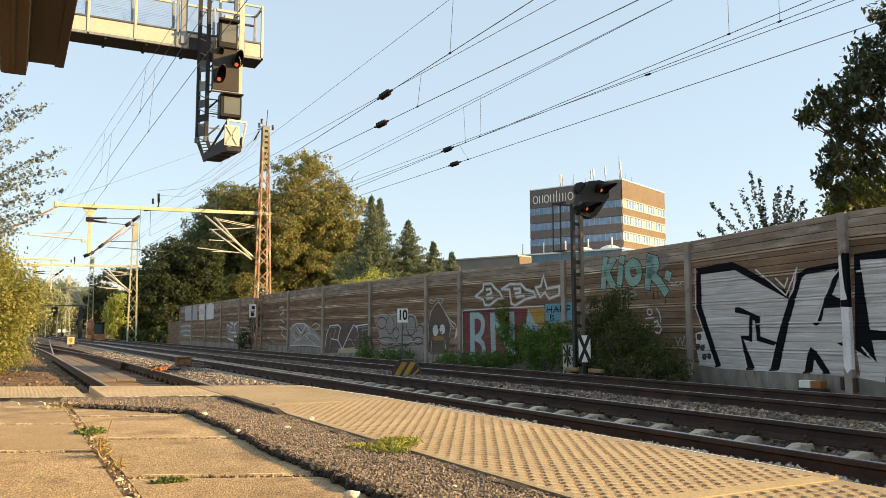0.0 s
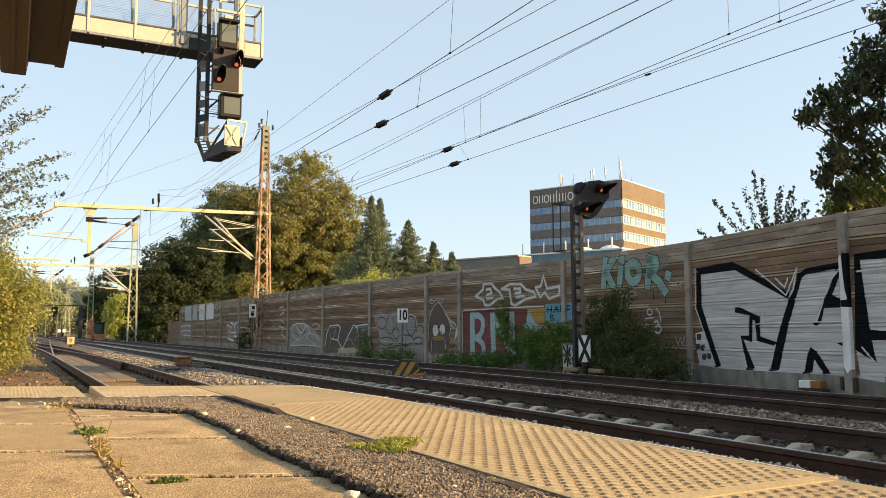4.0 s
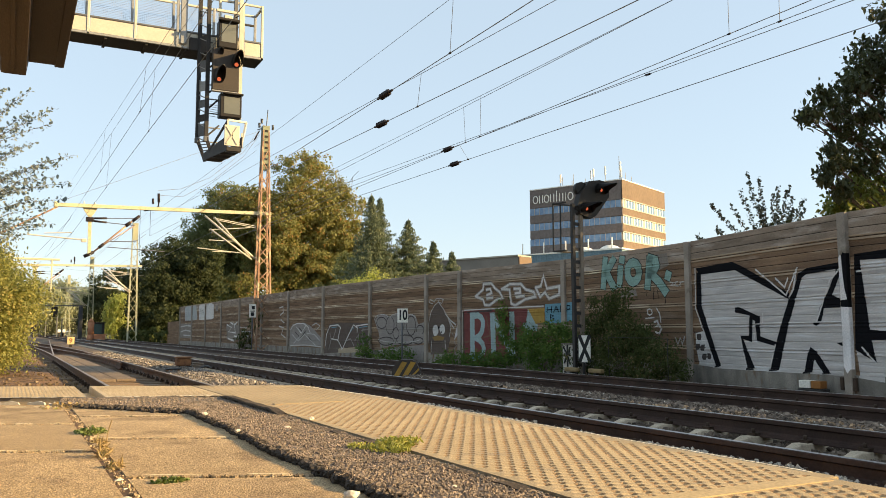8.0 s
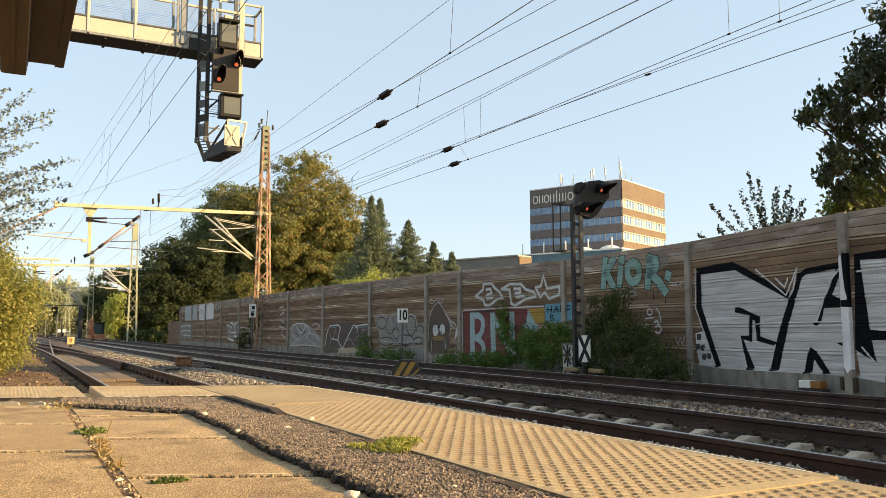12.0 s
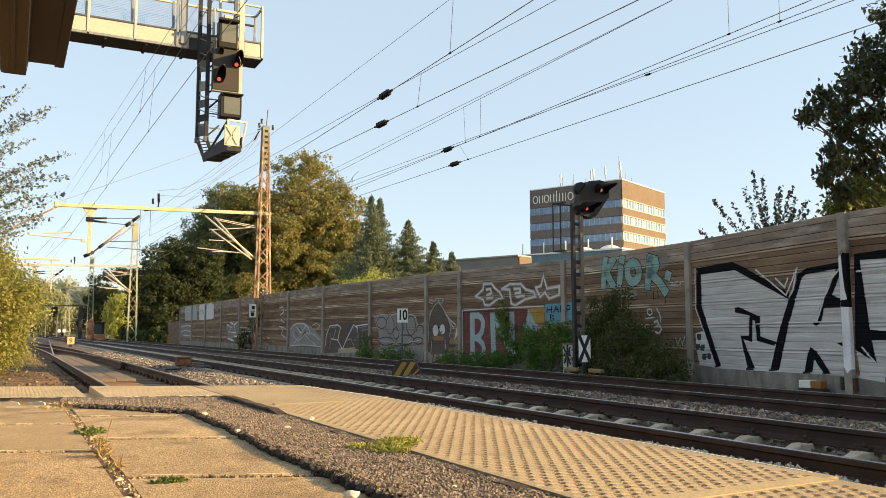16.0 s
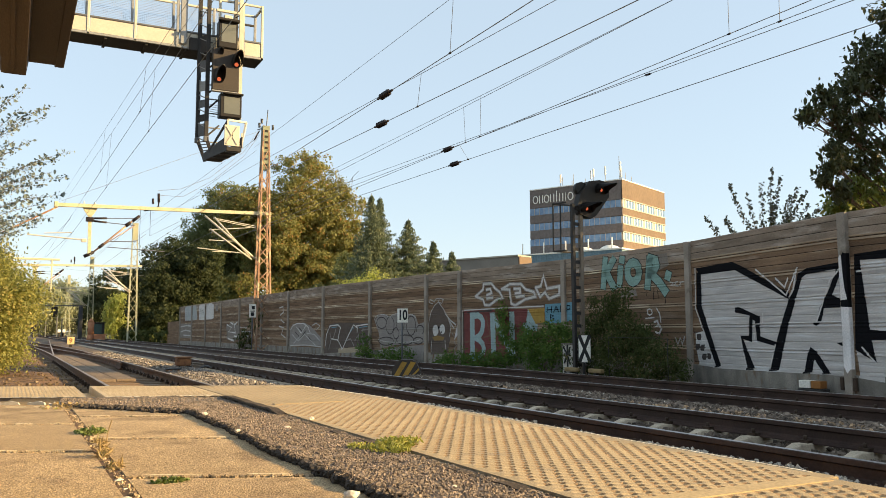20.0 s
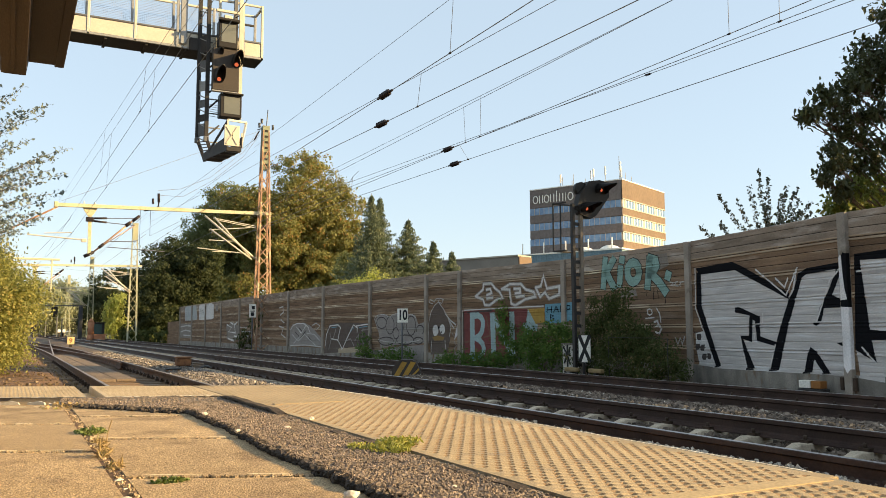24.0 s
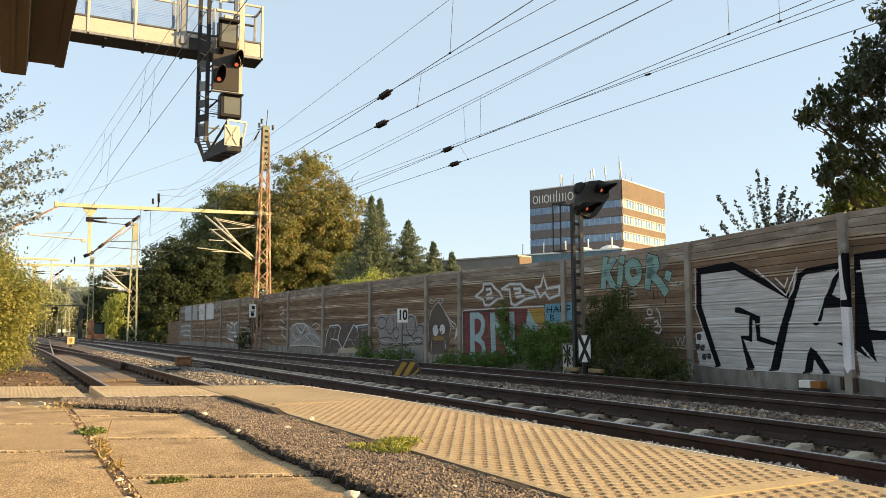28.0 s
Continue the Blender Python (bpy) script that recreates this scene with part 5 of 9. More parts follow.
paint_fill(9, violet_paint, [[(1.90, 0.46), (1.90, 1.14), (1.72, 1.53), (1.51, 1.75), (1.30, 1.82), (1.02, 1.62), (0.79, 1.32), (0.59, 0.97), (0.59, 0.59), (0.80, 0.09), (1.72, 0.03)]], 0.003)
paint_line(9, tag_paint, 0.03, [[(1.93, 0.46), (1.90, 1.14), (1.75, 1.53), (1.51, 1.77), (1.30, 1.86), (1.02, 1.64), (0.76, 1.36), (0.56, 1.01), (0.63, 0.66)], [(1.65, 1.81), (1.86, 1.86), (1.79, 1.97), (1.54, 1.87), (1.44, 1.98), (1.23, 1.98), (1.30, 1.86)], [(1.30, 1.86), (1.09, 1.81), (0.99, 1.93), (1.16, 1.99)], [(1.72, 0.50), (1.76, 0.14)], [(0.90, 0.51), (0.86, 0.24)]], 0.006)
paint_line(9, tag_paint, 0.05, [[(0.86, 1.44), (0.59, 1.22), (0.26, 1.06)], [(0.62, 1.18), (0.39, 0.95)]], 0.006)
paint_fill(9, white_paint, [[(1.29, 0.88), (1.32, 0.78), (1.39, 0.71), (1.48, 0.68), (1.57, 0.70), (1.63, 0.78), (1.66, 0.88), (1.63, 0.98), (1.56, 1.05), (1.47, 1.07), (1.38, 1.05), (1.32, 0.97)], [(0.90, 0.91), (0.92, 0.83), (0.98, 0.76), (1.06, 0.74), (1.14, 0.76), (1.21, 0.83), (1.23, 0.92), (1.20, 1.00), (1.14, 1.07), (1.06, 1.09), (0.98, 1.07), (0.92, 1.00)]], 0.006)
paint_fill(9, black_paint, [[(1.23, 0.97), (1.25, 0.94), (1.28, 0.93), (1.32, 0.94), (1.34, 0.97), (1.32, 1.01), (1.28, 1.02), (1.25, 1.01)], [(1.09, 0.82), (1.10, 0.79), (1.13, 0.78), (1.16, 0.79), (1.17, 0.82), (1.16, 0.84), (1.13, 0.86), (1.10, 0.84)]], 0.009)
paint_fill(9, beak_paint, [[(1.69, 0.64), (1.34, 0.70), (0.93, 0.64), (1.03, 0.53), (1.55, 0.52)]], 0.006)
paint_fill(9, white_paint, [[(0.00, 1.56), (0.03, 0.10), (0.13, 0.10), (0.15, 0.74), (0.36, 0.55), (0.30, 0.80), (0.17, 1.10)]], 0.004)
paint_line(9, grey_paint, 0.03, [[(0.37, 0.51), (0.24, 0.36), (0.40, 0.21), (0.21, 0.06)], [(0.49, 0.78), (0.33, 0.66)]], 0.006)
paint_fill(11, violet_paint, [[(4.40, -0.14), (4.36, 0.71), (3.95, 1.17), (2.97, 1.23), (0.06, 1.18), (0.05, 0.27), (2.94, 0.13), (2.94, -0.06)]], 0.003)
paint_fill(11, pale_wear, [[(2.94, 0.11), (0.10, 0.25), (0.09, 0.02), (2.94, -0.09)]], 0.004)
paint_line(11, bright_tag, 0.05, [[(4.35, 0.21), (4.24, 0.71), (3.89, 1.09), (3.08, 1.13), (2.79, 1.01), (2.96, 0.72), (3.06, 0.47), (3.70, 0.52)], [(3.06, 0.47), (2.61, 0.09), (2.01, 0.70), (1.54, 1.12), (1.17, 0.98), (1.22, 0.82)], [(1.28, 1.07), (0.56, 1.12), (0.06, 1.14)]], 0.006)
paint_line(11, grey_paint, 0.05, [[(3.98, 0.07), (3.76, 0.47), (3.88, 0.77)], [(3.53, 0.57), (3.25, 0.94)], [(2.34, 0.43), (1.80, 0.53), (1.52, 0.25)], [(1.42, 0.46), (1.06, 0.72), (1.16, 0.12)], [(0.81, 0.89), (0.20, 0.93), (0.25, 0.54)], [(0.66, 1.00), (0.80, 0.49), (0.49, 0.26)]], 0.006)
paint_line(11, blue_paint, 0.03, [[(3.71, 1.01), (3.13, 1.04)], [(1.85, 0.82), (1.54, 1.00)], [(1.01, 1.00), (0.30, 1.05)]], 0.006)
paint_fill(11, white_paint, [[(0.04, 1.64), (-0.01, 1.64), (-0.02, 0.41), (0.02, 0.41)]], 0.004)
paint_fill(12, grey_paint, [[(4.95, 0.13), (4.90, 0.93), (4.46, 1.21), (2.73, 1.27), (1.82, 1.11), (1.11, 0.87), (0.18, 0.51), (0.10, 0.21)]], 0.003)
paint_line(12, bright_tag, 0.05, [[(4.72, 0.93), (4.37, 1.15), (3.75, 1.23), (2.73, 1.22), (2.06, 1.03), (1.81, 0.76)], [(3.83, 1.06), (3.13, 0.76), (2.47, 1.08)]], 0.006)
paint_line(12, tag_paint, 0.05, [[(4.53, 0.70), (3.54, 0.37), (2.62, 0.71), (1.80, 0.44), (0.93, 0.17)], [(4.24, 0.26), (3.29, 0.60)], [(2.30, 0.76), (1.26, 0.71), (0.40, 0.41)], [(1.51, 1.13), (0.97, 1.23), (0.50, 1.10), (0.95, 0.92)], [(4.77, 0.14), (2.52, 0.20), (0.17, 0.15)]], 0.006)
paint_line(12, dark_paint, 0.05, [[(4.00, 0.81), (3.20, 0.51), (2.46, 0.87)], [(2.05, 0.60), (1.48, 0.34)], [(3.40, 1.01), (2.96, 0.84)]], 0.006)
paint_line(13, tag_paint, 0.07, [[(1.63, 2.08), (1.02, 2.12), (0.91, 1.83), (1.50, 1.69)], [(1.39, 1.46), (0.78, 1.28)], [(1.67, 1.11), (0.86, 1.04), (1.24, 0.70), (0.54, 0.53)]], 0.006)
paint_line(15, bright_tag, 0.10, [[(3.41, 1.28), (2.11, 1.09), (3.00, 0.83), (1.09, 0.76), (1.38, 1.27), (0.66, 1.41)], [(3.06, 0.40), (1.53, 0.27)], [(1.31, 0.56), (0.30, 0.50)], [(2.4, 1.42), (1.7, 1.30)]], 0.006)
paint_fill(15, tag_haze, [[(3.6, 1.20), (1.9, 1.45), (0.4, 1.20), (0.3, 0.45), (1.6, 0.20), (3.3, 0.35)]], 0.003)
paint_line(14, tag_paint, 0.09, [[(4.9, 1.10), (3.34, 1.08), (4.67, 0.83), (2.45, 0.83)], [(4.64, 0.51), (2.86, 0.58)]], 0.006)
paint_fill(16, bright_tag, [[(3.1, 2.84), (4.95, 2.83), (4.95, 1.70), (2.9, 1.70), (2.45, 1.80), (2.40, 2.70)]], 0.003)
paint_fill(16, tag_haze, [[(1.1, 2.62), (1.9, 2.62), (1.9, 2.22), (1.1, 2.22)]], 0.003)
paint_fill(17, bright_tag, [[(0.05, 2.83), (2.2, 2.86), (2.55, 2.70), (2.35, 1.75), (2.1, 1.68), (0.05, 1.70)]], 0.003)
paint_fill(17, pale_patch, [[(3.6, 2.90), (4.95, 2.90), (4.95, 1.70), (3.3, 1.72), (3.1, 1.9)]], 0.003)
paint_fill(18, pale_patch, [[(0.05, 2.90), (2.9, 2.92), (3.2, 2.7), (3.0, 1.72), (0.05, 1.70)]], 0.003)
paint_fill(18, tag_haze, [[(0.1, 1.45), (4.9, 1.50), (4.9, 0.35), (0.1, 0.30)]], 0.003)
paint_line(18, tag_paint, 0.10, [[(0.2, 1.25), (2.2, 1.32), (4.8, 1.22)], [(0.3, 0.85), (2.6, 0.95), (4.7, 0.82)], [(0.6, 0.52), (3.4, 0.55)]], 0.006)
for k in range(5):
    paint_line(17, black_paint, 0.05, [[(0.3 + 0.42 * k, 2.45), (0.45 + 0.42 * k, 2.1)]], 0.006)
paint_line(7, bright_tag, 0.035, [[(1.43, 1.38), (1.35, 1.35), (1.35, 1.26), (1.44, 1.23), (1.52, 1.27), (1.52, 1.36), (1.43, 1.38)], [(1.61, 1.15), (1.27, 1.17)], [(1.18, 1.4), (1.06, 1.25), (1.03, 1.06)]], 0.006)
paint_line(7, bright_tag, 0.05, [[(1.27, 1.06), (1.15, 1.09), (1.11, 0.98), (1.24, 0.96)], [(1.11, 1.01), (1.01, 0.9), (1.1, 0.79), (1.24, 0.82)]], 0.006)
paint_line(7, tag_paint, 0.03, [[(0.66, 1.99), (0.54, 1.98), (0.64, 1.91), (0.53, 1.9)], [(0.39, 1.99), (0.48, 1.98), (0.49, 1.9), (0.37, 1.89)], [(0.19, 1.98), (0.31, 1.97), (0.31, 1.88)], [(0.54, 0.69), (0.45, 0.53), (0.37, 0.69), (0.3, 0.54), (0.22, 0.72)]], 0.006)
paint_fill(7, tag_haze, [[(1.37, 2.69), (0.75, 2.69), (0.68, 2.39), (1.14, 2.29), (1.38, 2.44)], [(2.57, 1.86), (1.95, 1.89), (1.89, 1.72), (2.53, 1.68)]], 0.002)


# ---- platform canopy over the camera ----
canopy = thing("platform_canopy", pose(0, 0, 0), "dark brown platform canopy with a heavy edge beam", "canopy", kind="structure")
bm = bmesh.new()
for k in range(10):
    box(bm, -4.84 - 0.60 * (k + 1) + 0.006, -4.84 - 0.60 * k, -8, 7.08 + 0.26 * k, 3.0, 3.10, 0.004)
part("soffit", bm, canopy_mat, canopy)
bm = bmesh.new()
box(bm, -4.90, -4.83, -8, 7.10, 2.99, 3.30, 0.006)
part("fascia", bm, canopy_mat, canopy)
bm = bmesh.new()
prism(bm, [(-5.27, 2.872), (-5.10, 2.872), (-5.085, 2.98), (-5.085, 3.06), (-5.30, 3.06), (-5.30, 2.96)], -8, 7.02)
part("edge_beam", bm, canopy_beam, canopy, "lighter brown boxed beam")
part("end_cap", boxm(-5.262, -5.105, 7.02, 7.05, 2.877, 3.06, 0.004), canopy_beam, canopy)
part("batten", boxm(-5.205, -5.175, -8, 6.9, 2.857, 2.874, 0.004), canopy_beam, canopy)
for y in (-7.0, -2.0):
    part("column", boxm(-8.1, -7.9, y - 0.1, y + 0.1, 0.02, 3.0, 0.01), canopy_mat, canopy)

# ---- signal gantry ----
GY = 21.0
gantry = thing("signal_gantry", pose(0, GY, 0), "cream cantilever signal gantry with a walkway over the siding", "signal gantry")
gx0, gx1, gz, gd = -11.0, 0.50, 8.06, 0.74
part("floor", boxm(gx0, gx1 + 0.03, 0.0, gd, gz, gz + 0.07, 0.01), dark_steel, gantry, "dark walkway underside")
for k in range(12):
    part("floor_beam", boxm(gx0 + 0.95 * k, gx0 + 0.95 * k + 0.07, 0.02, gd, gz - 0.05, gz, 0.005), dark_steel, gantry)
for y in (0.0, gd):
    part("lower_chord", boxm(gx0, gx1 + 0.03, y - 0.03, y + 0.03, gz, gz + 0.06, 0.008), galvanised if y == 0 else steel_grey, gantry)
    part("handrail", boxm(gx0, gx1 + 0.03, y - 0.02, y + 0.03, gz + 1.43, gz + 1.49, 0.01), cream_paint, gantry)
    part("middle_rail", boxm(gx0, gx1 + 0.03, y - 0.025, y + 0.03, gz + 0.43, gz + 0.48, 0.01), steel_grey if y == 0 else cream_paint, gantry)
posts_x = [gx1, -0.01, -0.62, -1.67, -2.69, -3.77, -4.85, -5.93, -7.01, -8.09, -9.17, -10.25]
for x1, x0 in zip(posts_x, posts_x[1:]):
    for y in (0.0, gd):
        part("post", boxm(x1 - 0.035, x1 + 0.03, y - 0.03, y + 0.035, gz, gz + 1.49, 0.008), cream_paint if y == 0 else galvanised, gantry)
    part("parapet_panel", boxm(x0 + 0.045, x1 - 0.045, -0.012, 0.0, gz + 0.07, gz + 0.42), cream_paint, gantry, "cream sheet panel")
    part("parapet_panel", boxm(x0 + 0.045, x1 - 0.045, gd, gd + 0.012, gz + 0.07, gz + 0.42), galvanised, gantry)
    if x1 < 0.2:
        bm = bmesh.new()
        for j in range(22):
            tube(bm, (x0 + 0.04, gd, gz + 0.49 + 0.043 * j), (x1 - 0.04, gd, gz + 0.49 + 0.043 * j), 0.003, 4)
        for j in range(20):
            xx = x0 + 0.06 + (x1 - x0 - 0.12) * j / 19
            tube(bm, (xx, gd, gz + 0.48), (xx, gd, gz + 1.43), 0.002, 4)
        part("wire_mesh", bm, galvanised, gantry, "fine wire mesh infill")
part("end_panel", boxm(gx1, gx1 + 0.012, 0.04, gd - 0.04, gz + 0.07, gz + 0.42), cream_paint, gantry)
for dz in (1.43, 0.43):
    part("end_rail", boxm(gx1 - 0.02, gx1 + 0.04, 0.03, gd - 0.03, gz + dz, gz + dz + 0.06, 0.01), cream_paint, gantry)
part("end_frame", boxm(gx1 - 0.36, gx1 - 0.30, gd - 0.06, gd - 0.03, gz + 0.48, gz + 1.2, 0.006), dark_steel, gantry)
part("end_frame", boxm(gx1 - 0.36, gx1 - 0.04, gd - 0.06, gd - 0.03, gz + 1.14, gz + 1.2, 0.006), dark_steel, gantry)
part("bracket_plate", boxm(-1.40, -1.18, -0.14, -0.03, gz - 0.06, gz + 0.28, 0.02), dark_steel, gantry, "dark bracket plate")
part("stiffener", boxm(-1.62, -1.45, -0.07, -0.03, gz + 0.1, gz + 1.5, 0.02), galvanised, gantry)
part("stiffener", boxm(-1.72, -1.66, -0.05, -0.032, gz, gz + 1.5, 0.01), galvanised, gantry)
part("mast", boxm(-9.5, -9.1, 0.2, 0.6, -0.4, gz + 1.0, 0.02), galvanised, gantry, "steel support leg")

# signal hung from the gantry
hung = thing("hanging_signal", pose(-0.5, GY - 0.4, 0), "railway light signal with two red lamps hung below the gantry", "railway signal")
for x, y, m_, z1 in ((-0.64, 0.30, dark_steel, 5.70), (-0.47, 0.05, dark_steel, 5.70), (0.36, 0.10, cream_paint, 6.30), (0.27, 0.3, steel_grey, 6.3)):
    part("carrier_rail", boxm(x - 0.05, x + 0.05, y - 0.03, y + 0.03, z1, 9.6, 0.006), m_, hung)
for x, y in ((-0.64, 0.30), (-0.47, 0.05)):
    part("carrier_foot", tubem((x, y, 5.72), (x + 0.20, y - 0.05, 5.16), 0.062, 4), dark_steel, hung)
    part("carrier_joint", boxm(x - 0.06, x + 0.06, y - 0.05, y + 0.05, 5.62, 5.76, 0.01), steel_grey, hung)
for z0, z1, m_ in ((5.78, 6.10, steel_grey), (6.16, 6.34, dark_steel), (6.52, 6.72, steel_grey), (6.95, 7.2, galvanised), (7.45, 7.75, steel_grey), (7.95, 8.4, dark_steel)):
    part("side_plate", boxm(-0.12, 0.12, -0.01, 0.01, z0, z1, 0.004), m_, hung, "grey plate between the carrier rails").matrix_basis = pose(-0.555, 0.175, 0, 0, 0, -55.8)
bm = bmesh.new()
for k in range(7):
    tube(bm, (-0.62 + 0.028 * k, 0.28 - 0.008 * k, 5.64 - 0.075 * k), (-0.45 + 0.028 * k, 0.03 - 0.008 * k, 5.64 - 0.075 * k), 0.016, 4)
part("foot_mesh", bm, steel_grey, hung, "grey mesh between the carrier feet")
for k in range(6):
    part("guard_wire", tubem((-0.45, 0.05, 6.30 + 0.06 * k), (-0.16, 0.12, 6.30 + 0.06 * k), 0.007, 4), galvanised, hung)
for k in range(10):
    z = 5.62 + 0.37 * k
    part("rung", tubem((-0.47, 0.05, z), (-0.12 if z < 6.9 else -0.36, 0.12, z + 0.02), 0.018, 5), steel_grey, hung)
    part("rung", tubem((-0.64, 0.30, z + 0.15), (-0.47, 0.05, z), 0.016, 5), galvanised, hung)
for k in range(8):
    part("rung", tubem((0.36, 0.10, 7.0 + 0.3 * k), (0.22, 0.15, 6.9 + 0.3 * k), 0.016, 5), dark_steel, hung)
for z in (5.75, 6.45, 6.85, 7.5):
    part("brace", tubem((-0.47, 0.05, z), (-0.14, 0.12, z + 0.34), 0.024, 5), dark_steel, hung)
# service tray that reaches forward below the signal
TRAY = ((-0.53, 0.10), (-0.10, 0.10), (0.08, -1.36), (-0.27, -1.36))
bm = bmesh.new()
lo, hi = [[bm.verts.new((x, y, z)) for x, y in TRAY] for z in (5.14, 5.24)]
bm.faces.new(lo)
bm.faces.new(hi[::-1])
for k in range(4):
    bm.faces.new((lo[k], hi[k], hi[(k + 1) % 4], lo[(k + 1) % 4]))
bmesh.ops.recalc_face_normals(bm, faces=bm.faces[:])
part("foot_tray", bm, dark_steel, hung, "dark service tray")
for (xa, ya), (xb, yb) in ((TRAY[0], TRAY[3]), (TRAY[1], TRAY[2])):
    bm = bmesh.new()
    rows_ = [[bm.verts.new(c) for c in ((xa + d, ya, 5.24), (xa + d, ya, 5.32), (xb + d, yb, 5.50), (xb + d, yb, 5.24))] for d in (0.0, 0.022)]
    bm.faces.new(rows_[0])
    bm.faces.new(rows_[1][::-1])
    for k in range(4):
        bm.faces.new((rows_[0][k], rows_[1][k], rows_[1][(k + 1) % 4], rows_[0][(k + 1) % 4]))
    bmesh.ops.recalc_face_normals(bm, faces=bm.faces[:])
    part("tray_side", bm, dark_steel, hung, "dark tray side wall")
for f in (0.1, 0.4, 0.7, 0.95):
    part("tray_rib", tubem((-0.53 + 0.26 * f, 0.10 - 1.46 * f, 5.13), (-0.10 + 0.18 * f, 0.10 - 1.46 * f, 5.13), 0.016, 4), steel_grey, hung)
for x, z0, z1 in ((-0.24, 5.24, 5.90), (0.10, 5.24, 5.60)):
    part("tray_rail", tubem((x, -1.30, z0), (x, -1.30, z1), 0.026, 4), cream_paint, hung)
part("tray_rail", tubem((-0.24, -1.30, 5.90), (0.30, -0.9, 5.98), 0.032, 4), cream_paint, hung)
part("tray_rail", tubem((0.30, -0.9, 5.98), (0.08, -1.30, 5.26), 0.032, 4), cream_paint, hung)
part("tray_rail", tubem((-0.46, -0.25, 5.30), (-0.24, -1.28, 5.88), 0.03, 4), dark_steel, hung)
ind = part("speed_indicator", boxm(-0.26, 0.22, -0.18, 0.12, 8.06, 8.76, 0.015), signal_black, hung, "dark indicator box")
part("screen", boxm(-0.20, 0.17, -0.188, -0.175, 8.20, 8.68, 0.004), screen_mat, ind, "grey matrix screen")
part("hood", boxm(-0.28, 0.24, -0.30, -0.17, 8.73, 8.79, 0.006), signal_black, ind)
part("lamp_bracket", boxm(-0.12, 0.10, -0.1, 0.0, 8.79, 8.95, 0.02), cream_paint, ind)
part("lamp_bracket", boxm(-0.30, 0.30, 0.0, 0.06, 9.05, 9.12, 0.01), cream_paint, ind)
part("shield", boxm(-0.40, 0.28, -0.16, -0.05, 6.93, 8.03, 0.02), signal_shield, hung, "brown-black signal shield")
part("housing", boxm(-0.33, 0.2, -0.05, 0.22, 7.0, 7.9, 0.02), signal_black, hung)
part("shield_edge", boxm(-0.40, 0.28, -0.165, -0.05, 6.90, 6.93, 0.004), galvanised, hung)


def hooded_lamp(x, z, r, parent, lens, long=0.30, y0=-0.16):
    """A lamp ring, its lens and a half-round hood that juts out over it."""
    bm = bmesh.new()
    n = 16
    for k in range(n):
        a0, a1 = -0.7 + (math.pi + 1.4) * k / n, -0.7 + (math.pi + 1.4) * (k + 1) / n
        ring = []
        for rr in (r * 1.7, r * 1.85):
            for a in (a0, a1):
                s = max(0.10, math.sin(a) * 0.55 + 0.45)
                up = 1.75 if math.sin(a) > 0 else 0.95
                ring.append((bm.verts.new((x + 0.8 * rr * math.cos(a), y0, z + up * rr * math.sin(a))), bm.verts.new((x + rr * 0.72 * math.cos(a), y0 - long * s, z + rr * up * 0.95 * math.sin(a) - 0.04 * s))))
        (i0, i0f), (i1, i1f), (o0, o0f), (o1, o1f) = ring
        for f in ((i0, i1, i1f, i0f), (o0, o0f, o1f, o1), (i0f, i1f, o1f, o0f)):
            bm.faces.new(f)
    part("lamp_hood", bm, signal_black, parent, "black half-round hood")
    bm = tubem((0, 0.01, 0), (0, -0.008, 0), r * 1.6, 18)
    for q in bm.verts:
        q.co = Vector((x + 0.8 * q.co.x, y0 + q.co.y, z + q.co.z * (1.7 if q.co.z > 0 else 0.95)))
    part("lamp_plate", bm, signal_black, parent)
    part("lens", tubem((x, y0 - 0.008, z - r * 0.3), (x, y0 - 0.03, z - r * 0.45), r * 0.60, 16), lens, parent, "glowing red lens" if lens is red_lamp else "dark lens")


hooded_lamp(-0.23, 7.24, 0.085, hung, red_lamp, 0.5)
hooded_lamp(0.20, 7.68, 0.085, hung, red_lamp, 0.5)
hooded_lamp(-0.20, 7.92, 0.045, hung, lens_off, 0.16)
ind2 = part("lower_indicator", boxm(-0.19, 0.35, -0.2, 0.12, 6.26, 6.86, 0.015), signal_black, hung, "dark lower indicator box")
part("screen", boxm(-0.10, 0.30, -0.208, -0.19, 6.34, 6.78, 0.004), screen_mat, ind2, "grey matrix screen")
part("hood", boxm(-0.14, 0.37, -0.30, -0.19, 6.83, 6.87, 0.006), signal_black, ind2)
xb = part("mast_board", boxm(-0.33, 0.03, -1.37, -1.35, 5.26, 5.76, 0.004), cream_paint, hung, "cream board with a faded cross")
for s in (-1, 1):
    part("cross_bar", tubem((-0.15 - s * 0.13, -1.373, 5.30), (-0.15 + s * 0.13, -1.373, 5.72), 0.024, 4), faded_mark, xb)

